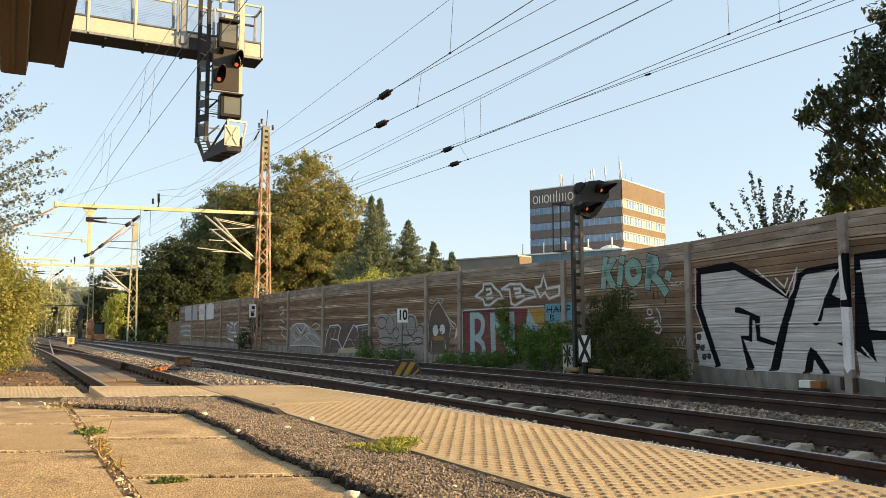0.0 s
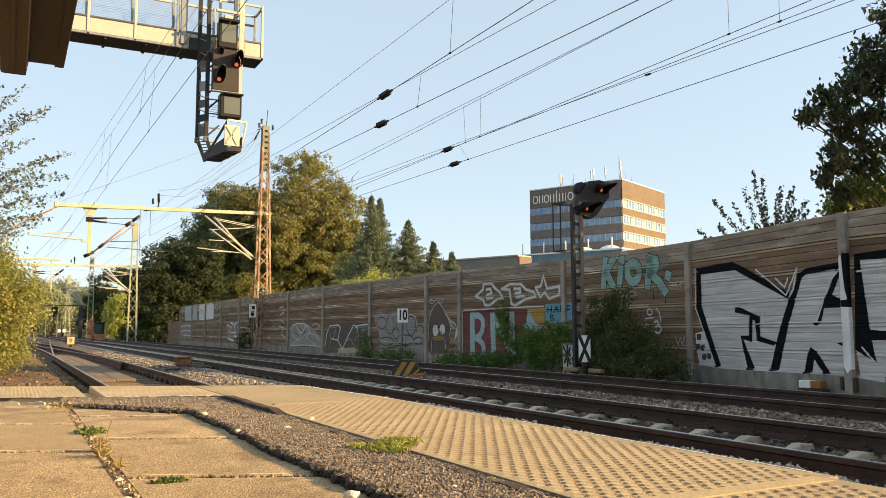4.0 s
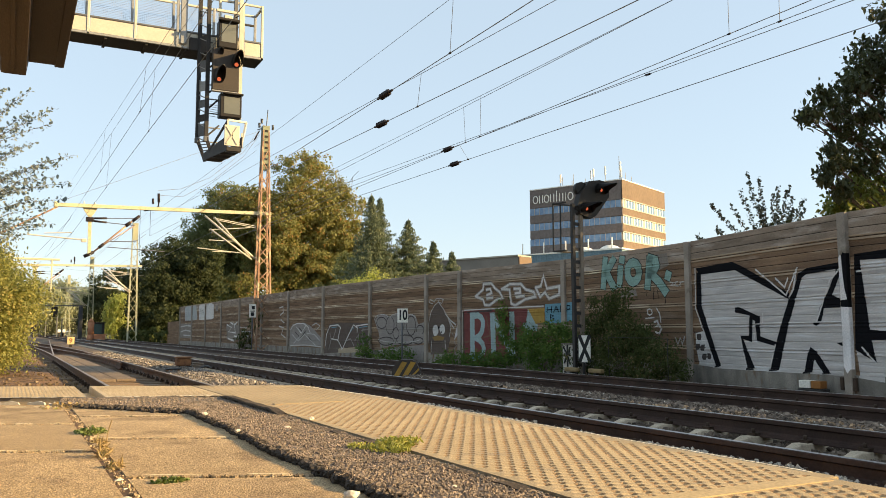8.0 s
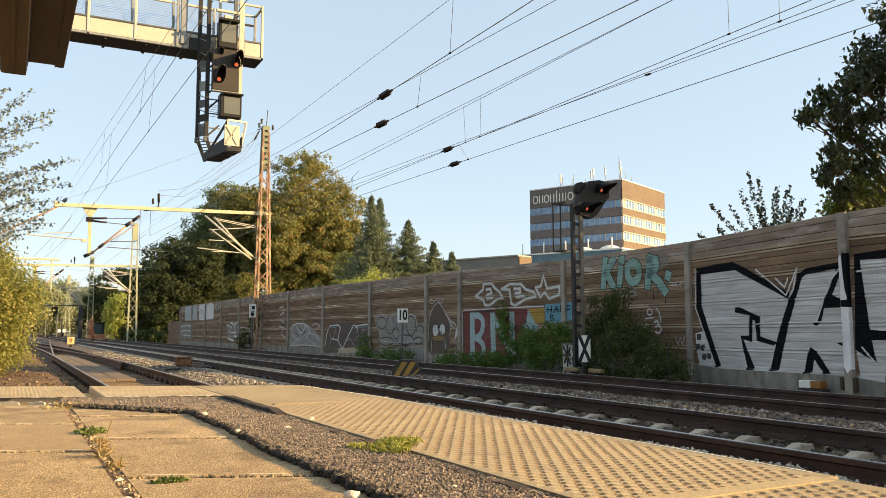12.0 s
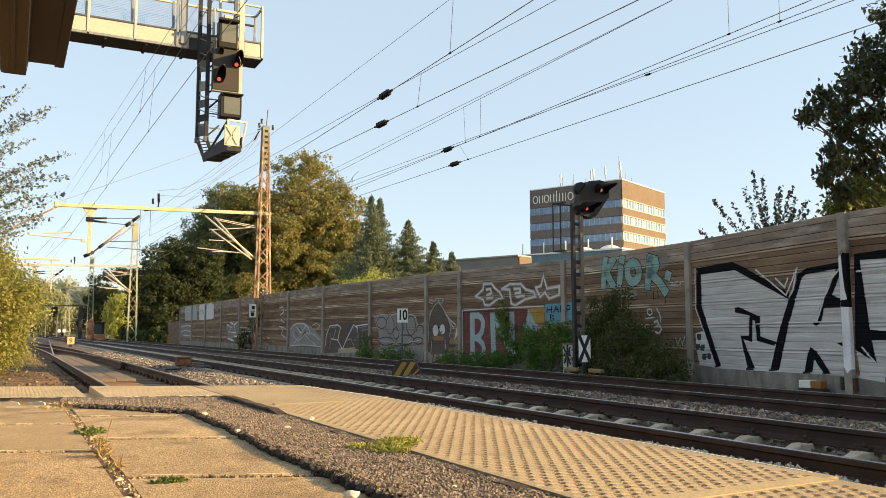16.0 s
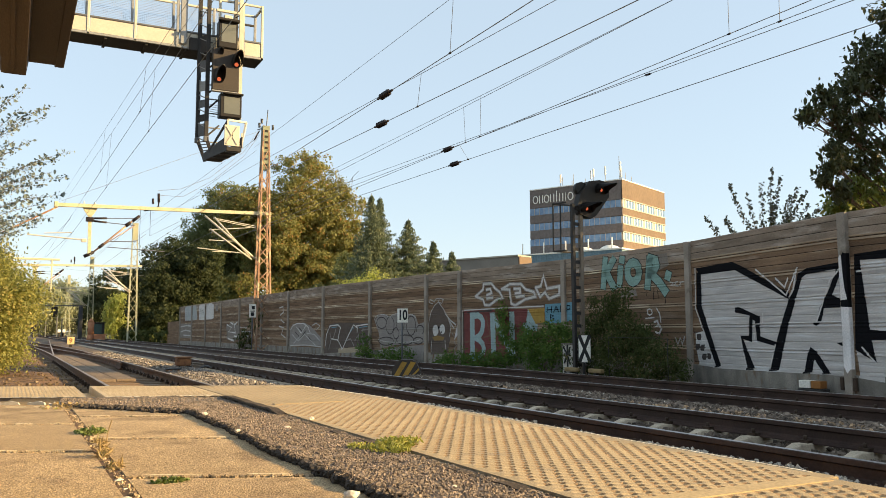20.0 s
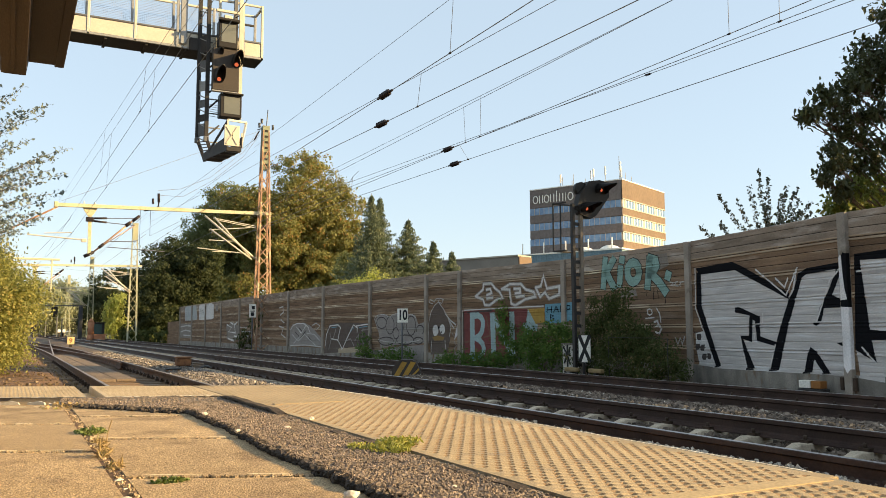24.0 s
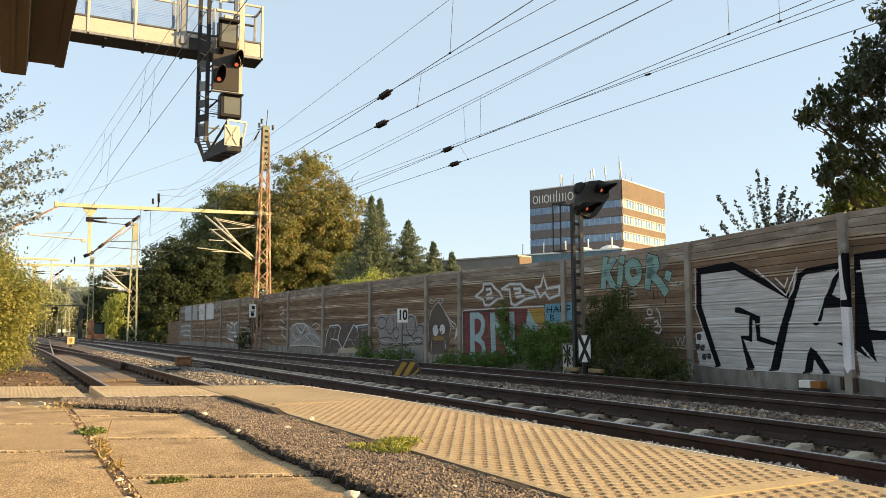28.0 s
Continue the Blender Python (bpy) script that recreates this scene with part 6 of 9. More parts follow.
# ---- catenary masts ----
def lattice_mast(m, h, wb, wt, material, top_mat, label, steps=15, leg=0.05, lace=0.024, head=1.7):
    """Square lattice mast: four legs and zig-zag bracing on each side."""
    t = thing("catenary_mast", m, label, "catenary mast", "catenary masts along the track")
    cs = [(-1, -1), (1, -1), (1, 1), (-1, 1)]
    for sx, sy in cs:
        part("leg", tubem((sx * wb / 2, sy * wb / 2, 0), (sx * wt / 2, sy * wt / 2, h), leg, 4, leg * 0.8), material, t)
    for side in range(4):
        (ax, ay), (bx, by) = cs[side], cs[(side + 1) % 4]
        bm = bmesh.new()
        for k in range(steps):
            z0, z1 = h * k / steps, h * (k + 1) / steps
            w0, w1 = (wb + (wt - wb) * z0 / h) / 2, (wb + (wt - wb) * z1 / h) / 2
            p0, p1 = ((ax, ay), (bx, by)) if k % 2 == 0 else ((bx, by), (ax, ay))
            tube(bm, (p0[0] * w0, p0[1] * w0, z0), (p1[0] * w1, p1[1] * w1, z1), lace, 4)
        part("bracing", bm, material, t)
    w1 = wt / 2 + 0.035
    for sx, sy in ((0, -1), (0, 1), (-1, 0), (1, 0)):
        bm = boxm(-w1 if sy else sx * w1 - 0.008, w1 if sy else sx * w1 + 0.008, sy * w1 - 0.008 if sy else -w1, sy * w1 + 0.008 if sy else w1, h - head, h - 0.02)
        part("top_plate", bm, top_mat, t, "plain sheet at the mast's head")
    return t


M1 = (7.06, 44.6)
mast = lattice_mast(pose(M1[0] + 0.05, M1[1], -0.4), 12.75, 0.82, 0.30, rust_mast, mast_head_paint, "rusty red lattice catenary mast with a green-grey head", 19, 0.066, 0.034, 2.5)
for k in range(7):
    part("slot", boxm(-0.085, 0.085, -0.205, -0.192, 10.45 + 0.32 * k, 10.58 + 0.32 * k), signal_black, mast, "dark opening in the head")
part("top_spike", tubem((0.05, 0, 12.75), (0.12, 0, 13.7), 0.03, 5), steel_grey, mast)
part("top_arm", tubem((0.05, 0, 12.7), (-0.45, 0, 12.5), 0.03, 5), steel_grey, mast)
for x, z in ((-0.35, 12.65), (-0.22, 12.9), (0.42, 12.6)):
    bm = bmesh.new()
    for j in range(4):
        tube(bm, (x, 0, z + 0.07 * j), (x, 0, z + 0.045 + 0.07 * j), 0.07, 8)
    part("insulator", bm, steel_grey, mast, "grey ribbed insulator")
part("hang_insulator", tubem((-0.35, 0, 12.45), (-0.62, 0, 11.9), 0.04, 6), insulator_mat, mast, "dark hanging insulator")


def beam_and_arms(x_left, y, z0, z1, tag):
    """Pale cross beam over the tracks with a drop post, tie rods and a strut to a bracket arm."""
    t = thing("catenary_beam", pose(0, y, 0), tag, "catenary beam", "catenary beams over the tracks")
    part("beam", tubem((x_left, 0, z0), (M1[0] + 0.45, 0, z1), 0.125, 4), beam_paint, t)
    part("drop_post", tubem((-1.80, 0.2, z0), (-1.76, 0.2, z0 - 2.45), 0.11, 4), beam_paint, t)
    bm = bmesh.new()
    prism(bm, [(-2.15, z0 + 0.07), (-1.45, z0 + 0.07), (-1.45, z0 - 0.06), (-1.68, z0 - 0.45), (-1.92, z0 - 0.45), (-2.15, z0 - 0.06)], 0.06, 0.16)
    part("drop_head", bm, beam_paint, t, "flared bracket under the beam")
    for x in (-2.05, -1.55):
        part("hook", tubem((x, 0.1, z0 + 0.05), (x - 0.06, 0.1, z0 + 0.26), 0.03, 5), beam_paint, t)
    part("end_fitting", boxm(x_left - 0.08, x_left + 0.12, -0.12, 0.12, z0 - 0.14, z0 + 0.16, 0.03), beam_paint, t)
    part("post_clamp", boxm(-1.98, -1.60, 0.05, 0.35, z0 - 0.74, z0 - 0.52, 0.03), insulator_mat, t)
    for za, zb_, xb_ in ((0.56, 0.43, 0.5), (0.70, 0.82, 0.39)):
        part("tie_rod", tubem((-1.7, 0.2, z0 - za), (xb_, 0.2, z0 - zb_), 0.022, 5), steel_grey, t)
        part("insulator", tubem((-1.6, 0.2, z0 - za), (-1.0, 0.2, z0 - za - (zb_ - za) * 0.3), 0.055, 8), insulator_mat, t)
    part("strut", tubem((-1.78, 0.2, z0 - 2.48), (0.50, 0.2, z0 - 0.36), 0.045, 6), rust_mast, t, "rusty pink strut")
    part("strut", tubem((-1.30, 0.2, z0 - 2.05), (0.40, 0.2, z0 - 0.80), 0.022, 6), rust_mast, t)
    part("insulator", tubem((-2.0, 0.2, z0 - 2.53), (-1.55, 0.2, z0 - 2.28), 0.09, 8), insulator_mat, t)
    part("insulator", tubem((-1.32, 0.2, z0 - 2.06), (-1.10, 0.2, z0 - 1.85), 0.085, 8), insulator_mat, t)
    part("insulator", tubem((-0.08, 0.2, z0 - 0.86), (0.16, 0.2, z0 - 0.68), 0.10, 8), insulator_mat, t)
    part("insulator", tubem((0.25, 0.2, z0 - 0.60), (0.60, 0.2, z0 - 0.30), 0.085, 8), insulator_mat, t)
    part("steady_arm", tubem((-0.81, 0.2, z0 - 1.71), (0.45, 0.2, z0 - 1.66), 0.022, 5), steel_grey, t)
    part("steady_arm", tubem((-0.93, 0.2, z0 - 2.00), (1.9, 0.2, z0 - 2.12), 0.022, 5), steel_grey, t)
    part("side_strut", tubem((x_left + 0.1, 0, z0 - 0.1), (x_left - 2.6, -0.3, z0 - 1.75), 0.045, 5), rust_mast, t)
    part("insulator", tubem((1.50, 0, z0 + 0.45), (1.48, 0, z0 + 0.92), 0.07, 8), insulator_mat, t)
    part("insulator", tubem((1.21, 0, z0 + 0.36), (1.20, 0, z0 + 0.63), 0.06, 8), insulator_mat, t)
    part("jumper", path_tube(bmesh.new(), [(0.78, 0, z0 - 0.03), (1.2, 0, z0 + 0.06), (1.48, 0, z0 + 0.22), (1.50, 0, z0 + 0.5)], 0.045, 0.035), insulator_mat, t)
    part("pull_off", tubem((-4.6, 0.2, z0 - 1.53), (-1.92, 0.2, z0 - 1.69), 0.036, 5), cream_paint, t, "pale pull-off arm")
    part("pull_off", tubem((-3.84, 0.2, z0 - 1.43), (-2.61, 0.2, z0 - 1.34), 0.025, 5), cream_paint, t)
    part("pull_off_clamp", boxm(-2.16, -1.90, 0.14, 0.26, z0 - 1.80, z0 - 1.62, 0.02), cream_paint, t)
    # arms towards the mast
    zb = z1 - 2.55
    xm = M1[0] - 0.42
    for (xa, za), (xb_, zb_), rr in (((3.85, z1 - 0.35), (xm, zb), 0.06), ((4.35, z1 - 0.4), (xm - 0.3, zb + 0.1), 0.05), ((4.15, z1 - 1.05), (xm - 0.2, zb - 0.05), 0.045)):
        part("bracket_tube", tubem((xa, -0.2, za), (xb_, -0.1, zb_), rr, 6), cream_paint, t, "pale bracket tube")
    for (xa, za), (xb_, zb_) in (((4.3, z1 - 0.45), (xm, z1 - 0.75)), ((4.5, z1 - 0.55), (xm, z1 - 0.85)), ((4.1, z1 - 1.1), (xm - 0.3, z1 - 0.85)), ((3.5, z1 - 2.1), (6.2, z1 - 2.3)), ((4.1, z1 - 1.65), (5.6, z1 - 1.65)), ((4.3, z1 - 2.25), (5.5, z1 - 2.25))):
        part("tie_rod", tubem((xa, -0.2, za), (xb_, -0.1, zb_), 0.028, 5), cream_paint, t)
    return t


beam1 = beam_and_arms(-3.4, 44.6, 7.17, 7.39, "long cream-yellow steel beam with insulated bracket arms")
mast_far = lattice_mast(pose(5.24, 84.0, -0.4), 11.8, 0.82, 0.42, green_mast, green_mast, "pale green lattice catenary mast", 12)
copy_thing(mast_far, pose(4.7, 125.0, -0.4))
copy_thing(mast_far, pose(4.2, 168.0, -0.4))
copy_thing(beam1, pose(-1.55, 84.0, -0.2))
copy_thing(beam1, pose(-2.4, 125.0, -0.4))

# ---- overhead wires ----
def wire(name, a, b, r=0.008, y0=-14.0, y1=62.0, label=""):
    """A taut wire through a and b, run on to y0 and y1."""
    a, b = Vector(a), Vector(b)
    d = (b - a) / (b.y - a.y)
    p, q = a + d * (y0 - a.y), a + d * (y1 - a.y)
    ob = part(name, tubem(p, q, r * 0.85, 5), wire_mat, None)
    return tagged(ob, label, "overhead wire", "overhead wires")


WIRES = {
    "feeder": ((6.5, 21.57, 11.1), (6.5, 34.08, 11.09), 0.010, 44.6),
    "near_upper": ((0.6, 8.37, 5.07), (0.6, 16.74, 5.05), 0.008, 44.6),
    "near_messenger": ((1.1, 8.54, 5.24), (1.1, 18.22, 5.59), 0.006, 44.6),
    "near_contact": ((1.1, 6.96, 4.65), (1.1, 18.19, 5.0), 0.008, 44.6),
    "far_messenger": ((4.5, 9.94, 6.4), (4.5, 26.34, 6.42), 0.007, 44.6),
    "far_messenger_two": ((4.2, 11.133, 6.212), (4.2, 23.485, 6.099), 0.007, 44.6),
    "far_upper": ((4.3, 6.76, 5.19), (4.3, 20.72, 5.40), 0.007, 44.6),
    "far_upper_two": ((4.5, 7.27, 5.416), (4.5, 16.34, 5.429), 0.008, 44.6),
    "far_upper_three": ((4.7, 6.78, 5.27), (4.7, 13.26, 5.46), 0.007, 44.6),
    "far_contact": ((4.6, 6.5, 4.81), (4.6, 23.98, 5.18), 0.008, 44.6),
    "siding_messenger": ((-2.6, 14.27, 6.65), (-2.6, 41.28, 8.43), 0.005, 62.0),
    "siding_messenger_two": ((-2.4, 14.21, 6.66), (-2.4, 38.35, 8.05), 0.005, 62.0),
    "siding_contact": ((-2.7, 11.76, 5.7), (-2.7, 73.18, 7.34), 0.007, 84.0),
    "siding_contact_two": ((-2.5, 10.59, 5.3), (-2.5, 51.03, 6.07), 0.007, 84.0),
}
for key, (a, b, r, y1) in WIRES.items():
    wire("contact_wire" if "contact" in key else "feeder_wire" if key == "feeder" else "messenger_wire", a, b, r, -14.0, y1,
         "taut dark overhead wire above the track")


for key, (a, b, r, y1) in WIRES.items():
    if key == "feeder" or "siding" in key:
        continue
    a, b = Vector(a), Vector(b)
    e = a + (b - a) * ((44.6 - a.y) / (b.y - a.y))
    zb = 7.17 + 0.22 * (e.x + 3.4) / 10.9
    part("hanger", tubem((e.x, 0, e.z), (e.x, 0, zb), 0.010, 5), insulator_mat, beam1, "dark insulated hanger")


def on_wire(key, y):
    a, b = Vector(WIRES[key][0]), Vector(WIRES[key][1])
    return a + (b - a) * ((y - a.y) / (b.y - a.y))


def dropper(p, q):
    ob = part("dropper_wire", tubem(p, q, 0.004, 4), dark_steel, None)
    tagged(ob, "thin dropper wire between overhead wires", "overhead wire", "droppers")
    part("clamp", tubem(Vector(q) + Vector((0, -0.03, 0.0)), Vector(q) + Vector((0, 0.03, 0)), 0.016, 6), dark_steel, ob)


dropper(on_wire("near_messenger", 12.6), on_wire("near_contact", 12.75))
dropper(on_wire("near_upper", 10.55) + Vector((0.05, 0, 1.1)), on_wire("near_upper", 10.6))
dropper(on_wire("far_messenger", 16.3), on_wire("far_upper_two", 16.35))
dropper(on_wire("far_messenger_two", 16.6), on_wire("far_upper", 16.7))
dropper(on_wire("far_upper", 17.0), on_wire("far_contact", 17.1))
dropper(on_wire("far_upper_two", 8.75) + Vector((0, 0, 0.9)), on_wire("far_upper_two", 8.75))
dropper(on_wire("far_upper", 7.65) + Vector((0, 0, 0.9)), on_wire("far_upper", 7.65))
# slack jumper between two wires of the far track
bm = bmesh.new()
for loop in (((26.3, 6.42), (26.0, 6.0), (25.75, 5.44)), ((26.0, 6.42), (25.75, 6.05), (25.4, 5.83), (25.0, 5.72), (24.7, 5.74), (24.5, 5.85), (24.62, 5.44)), ((24.5, 5.85), (24.0, 5.95))):
    for u, v in zip(loop, loop[1:]):
        tube(bm, (4.5, *u), (4.5, *v), 0.007, 5)
tagged(part("jumper_wire", bm, wire_mat, None), "slack dark jumper wire between two overhead wires", "overhead wire")
for y in (19.5, 29.0):
    dropper(on_wire("siding_messenger", y), on_wire("siding_contact", y))
    dropper(on_wire("siding_messenger_two", y), on_wire("siding_contact_two", y))


def section_insulator(key, y, s=1.0):
    """Dark ribbed insulator set into a wire."""
    p, q = on_wire(key, y - 0.5), on_wire(key, y + 0.5)
    d = (q - p).normalized()
    bm = bmesh.new()
    for k in range(5):
        c = on_wire(key, y) + d * (k - 2) * 0.075 * s
        tube(bm, c - d * 0.03 * s, c, 0.03 * s, 10, 0.062 * s)
        tube(bm, c, c + d * 0.03 * s, 0.062 * s, 10, 0.03 * s)
    tube(bm, on_wire(key, y) - d * 0.32 * s, on_wire(key, y) + d * 0.32 * s, 0.022 * s, 8)
    ob = part("wire_insulator", bm, insulator_mat, None)
    tagged(ob, "dark ribbed insulator hanging in an overhead wire", "insulator", "wire insulators")


section_insulator("near_upper", 13.05)
section_insulator("near_contact", 14.35)
section_insulator("far_upper", 17.6)
section_insulator("far_contact", 17.8)
section_insulator("far_upper_three", 10.8, 0.35)
for cable in (((1.45, 8.24), (2.6, 8.42), (4.09, 9.15), (5.87, 10.73), (6.82, 12.19)), ((1.5, 8.0), (2.7, 8.0), (4.3, 9.05), (5.9, 10.5), (6.75, 11.8))):
    ob = part("slack_cable", path_tube(bmesh.new(), [(x, 44.55, z) for x, z in cable], 0.010, 0.010, 5), wire_mat, None)
    tagged(ob, "slack thin cable from the beam to the mast's head", "overhead wire", "overhead wires")
# cross wires and far wires
for a, b in (((6.9, 44.6, 12.1), (-3.25, 44.6, 7.32)), ((6.6, 44.6, 11.6), (5.3, 84, 11.2)), ((6.6, 44.4, 10.9), (5.3, 84, 9.9)), ((5.3, 84, 11.3), (4.6, 125, 11.2)),
             ((-2.7, 44.6, 6.5), (-4.6, 84, 6.4)), ((-2.5, 44.6, 5.9), (-4.4, 84, 5.7)), ((0.9, 44.6, 5.9), (0.9, 125, 5.9)), ((4.3, 44.6, 6.2), (3.9, 125, 6.0)), ((0.9, 44.6, 7.0), (0.9, 84, 7.0)), ((4.3, 44.6, 7.2), (3.6, 84, 7.1)),
             ((-12, 84, 7.4), (6, 83, 6.2))):
    ob = part("span_wire", tubem(a, b, 0.009, 4), wire_mat, None)
    tagged(ob, "thin overhead span wire", "overhead wire", "overhead wires")


# ---- vegetation ----
def puffed(blobs, n, size, rng):
    """Smaller round masses over the outside of large ones: the lumps of a crown."""
    blobs = np.array(blobs, float)
    wts = blobs[:, 3] * blobs[:, 5]
    idx = rng.choice(len(blobs), n, p=wts / wts.sum())
    d = rng.normal(size=(n, 3))
    d /= np.linalg.norm(d, axis=1)[:, None]
    c = blobs[idx, :3] + d * blobs[idx, 3:6] * (0.45 + 0.55 * rng.random(n) ** 0.6)[:, None]
    r = size * (0.65 + 0.7 * rng.random(n))
    return np.concatenate([c, np.stack([r, r, r * 0.8], -1)], 1)


def clumped(blobs, n_clumps, per, spread, rng, shell=0.55, rough=0.12):
    """Leaf places: clumps over the outer part of several round masses, each with leaves about it."""
    blobs = np.array(blobs, float)
    wts = (blobs[:, 3] * blobs[:, 5]) ** 1.0
    idx = rng.choice(len(blobs), n_clumps, p=wts / wts.sum())
    d = rng.normal(size=(n_clumps, 3))
    d /= np.linalg.norm(d, axis=1)[:, None]
    rad = (shell + (1 - shell) * rng.random(n_clumps) ** 0.6) * (1 + rough * rng.normal(size=n_clumps))
    c = blobs[idx, :3] + d * blobs[idx, 3:6] * rad[:, None]
    pts_ = np.repeat(c, per, axis=0) + rng.normal(size=(n_clumps * per, 3)) * spread * np.array([1, 1, 0.7])
    return c, pts_


def pushed(s, base, blobs):
    """A tree set back along the line of sight, s times as far and as large."""
    b = (EYE[0] + (base[0] - EYE[0]) * s, base[1] * s, base[2])
    lift = (EYE[2] - base[2]) * (1 - s)
    return b, [(x * s, y * s, z * s + lift, rx * s, ry * s, rz * s) for x, y, z, rx, ry, rz in blobs]


def tree(name, base, blobs, n_clumps, per, spread, leaf_size, leaf, label, category="tree", group="", seed=1, trunk_r=0.3, limbs=24, shape=LEAF, shell=0.55, hang=0.2, puffs=0, puff_size=1.0):
    """Tapered trunk, limbs that reach into the crown, and a crown of single leaves."""
    rng_ = np.random.default_rng(seed)
    t = thing(name, pose(*base), label, category, group)
    lumps = puffed(blobs, puffs, puff_size, rng_) if puffs else blobs
    cl, pts_ = clumped(lumps, n_clumps, per, spread, rng_, 0.85 if puffs else shell, 0.05 if puffs else 0.12)
    mid_ = np.average(np.array(blobs)[:, :3], axis=0, weights=np.array(blobs)[:, 3])
    out_ = (pts_ - np.repeat(cl, per, axis=0)) / spread + 0.9 * (pts_ - mid_) / np.abs(pts_ - mid_).max() * 1.6 + np.array([0, 0, 0.5])
    vv_, ff_ = leaves(pts_, leaf_size, rng_, shape, hang, facing=out_)
    mesh_from("crown", vv_.tolist(), ff_.tolist(), leaf, t)
    zt = max(b[2] for b in blobs)
    cx, cy = np.mean([b[0] for b in blobs]), np.mean([b[1] for b in blobs])
    fork = zt * 0.45
    spine = [(0, 0, 0), (0.1 * trunk_r, 0, fork * 0.5), (cx * 0.3, cy * 0.3, fork), (cx * 0.8, cy * 0.8, zt)]
    part("trunk", path_tube(bmesh.new(), spine, trunk_r, trunk_r * 0.3, 9), bark, t)
    for k in range(limbs):
        e = Vector(cl[k])
        s = Vector(spine[2]).lerp(Vector(spine[3]), rng_.random() * 0.8) if e.z > fork else Vector(spine[1]).lerp(Vector(spine[2]), 0.5 + 0.5 * rng_.random())
        mid = s.lerp(e, 0.5) + Vector((0, 0, 0.08 * (e - s).length))
        part("limb", path_tube(bmesh.new(), [s, mid, e], trunk_r * 0.28, trunk_r * 0.06, 5), bark, t)
    return t


GZ = -0.5
# chestnut and dark trees behind the barrier
tree("chestnut_tree", *pushed(1.3, (18.6, 75, GZ), [(0.6, 0, 15.0, 3.5, 3.6, 3.6), (-2.6, 0, 12.3, 3.6, 3.6, 3.2), (-4.7, 0, 12.0, 2.7, 3.0, 2.9), (3.0, 0, 11.8, 3.8, 3.6, 3.8), (0.3, 0, 9.5, 5.8, 5.0, 4.4), (3.6, -1, 7.2, 3.6, 3.5, 3.6), (-2.5, -1, 6.0, 4.0, 3.5, 4.0), (1.5, 0, 4.5, 5, 4, 3.5)]),
     4800, 32, 0.335, 0.275, chestnut_leaf, "large horse chestnut with browning autumn leaves", "tree", "trees behind the barrier", 3, 0.45, 30, puffs=270, puff_size=1.6)
tree("broadleaf_tree", *pushed(1.4, (10.9, 78, GZ), [(1.0, 0, 10.0, 2.8, 3.2, 3.8), (0.9, 0, 7.0, 3.0, 3.4, 4.0), (2.0, 0, 12.3, 2.6, 3, 2.9), (2.4, 0, 8.0, 3.5, 3.5, 4.5), (0, 0, 3.5, 4.5, 4, 3.5)]),
     3400, 30, 0.355, 0.285, dark_leaf, "dark green broadleaf tree with a dense crown", "tree", "trees behind the barrier", 4, 0.4, 20, puffs=190, puff_size=1.7)
tree("broadleaf_tree", *pushed(0.92, (10.6, 98, GZ), [(0.5, 0, 7.5, 3.9, 4, 4.0), (-0.7, 0, 5.0, 3.1, 4, 3.6), (2.5, 0, 8.5, 3.6, 4, 3.6), (1.2, 0, 3.0, 4.6, 4, 3.0)]),
     2400, 30, 0.27, 0.23, green_leaf, "dark green broadleaf tree beside the line", "tree", "trees behind the barrier", 5, 0.35, 18, puffs=130, puff_size=1.4)
tree("broadleaf_tree", *pushed(1.35, (9.5, 128, GZ), [(0, 0, 6.8, 4.6, 4, 4.0), (-2.0, 0, 4.5, 3.4, 4, 3.4), (3.4, 0, 6.8, 4, 4, 4)]),
     1000, 28, 0.38, 0.36, green_leaf, "dark green broadleaf tree beside the line", "tree", "trees behind the barrier", 6, 0.35, 14, puffs=50, puff_size=1.6)
tree("broadleaf_tree", (24.6, 72, GZ), [(0, 0, 5.2, 3.4, 3, 3.4), (2.6, 0, 3.6, 3.0, 3, 3.0), (-2, 0, 4, 3, 3, 3.5)],
     1400, 30, 0.26, 0.20, dark_leaf, "green broadleaf tree behind the barrier", "tree", "trees behind the barrier", 8, 0.25, 14, puffs=80, puff_size=1.0)
tree("weeping_tree", *pushed(1.45, (4.75, 91, GZ), [(0.1, 0, 4.0, 1.0, 1.0, 1.2), (-0.5, 0, 2.8, 0.9, 1.0, 2.0), (0.5, 0, 2.6, 0.9, 1.0, 2.2)]),
     460, 30, 0.30, 0.24, willow_leaf, "small bright yellow-green weeping tree beside the track", "tree", "", 9, 0.12, 8, hang=0.8)
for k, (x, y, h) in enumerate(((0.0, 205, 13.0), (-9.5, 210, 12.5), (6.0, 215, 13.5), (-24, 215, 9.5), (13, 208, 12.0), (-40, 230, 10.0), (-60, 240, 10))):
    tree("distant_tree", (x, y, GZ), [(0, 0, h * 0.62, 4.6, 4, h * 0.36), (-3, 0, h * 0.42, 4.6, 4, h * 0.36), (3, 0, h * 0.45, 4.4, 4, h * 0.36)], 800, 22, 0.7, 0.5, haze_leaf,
         "pale green tree in the distance, haze put into its colour", "tree", "distant trees", 20 + k, 0.3, 6)


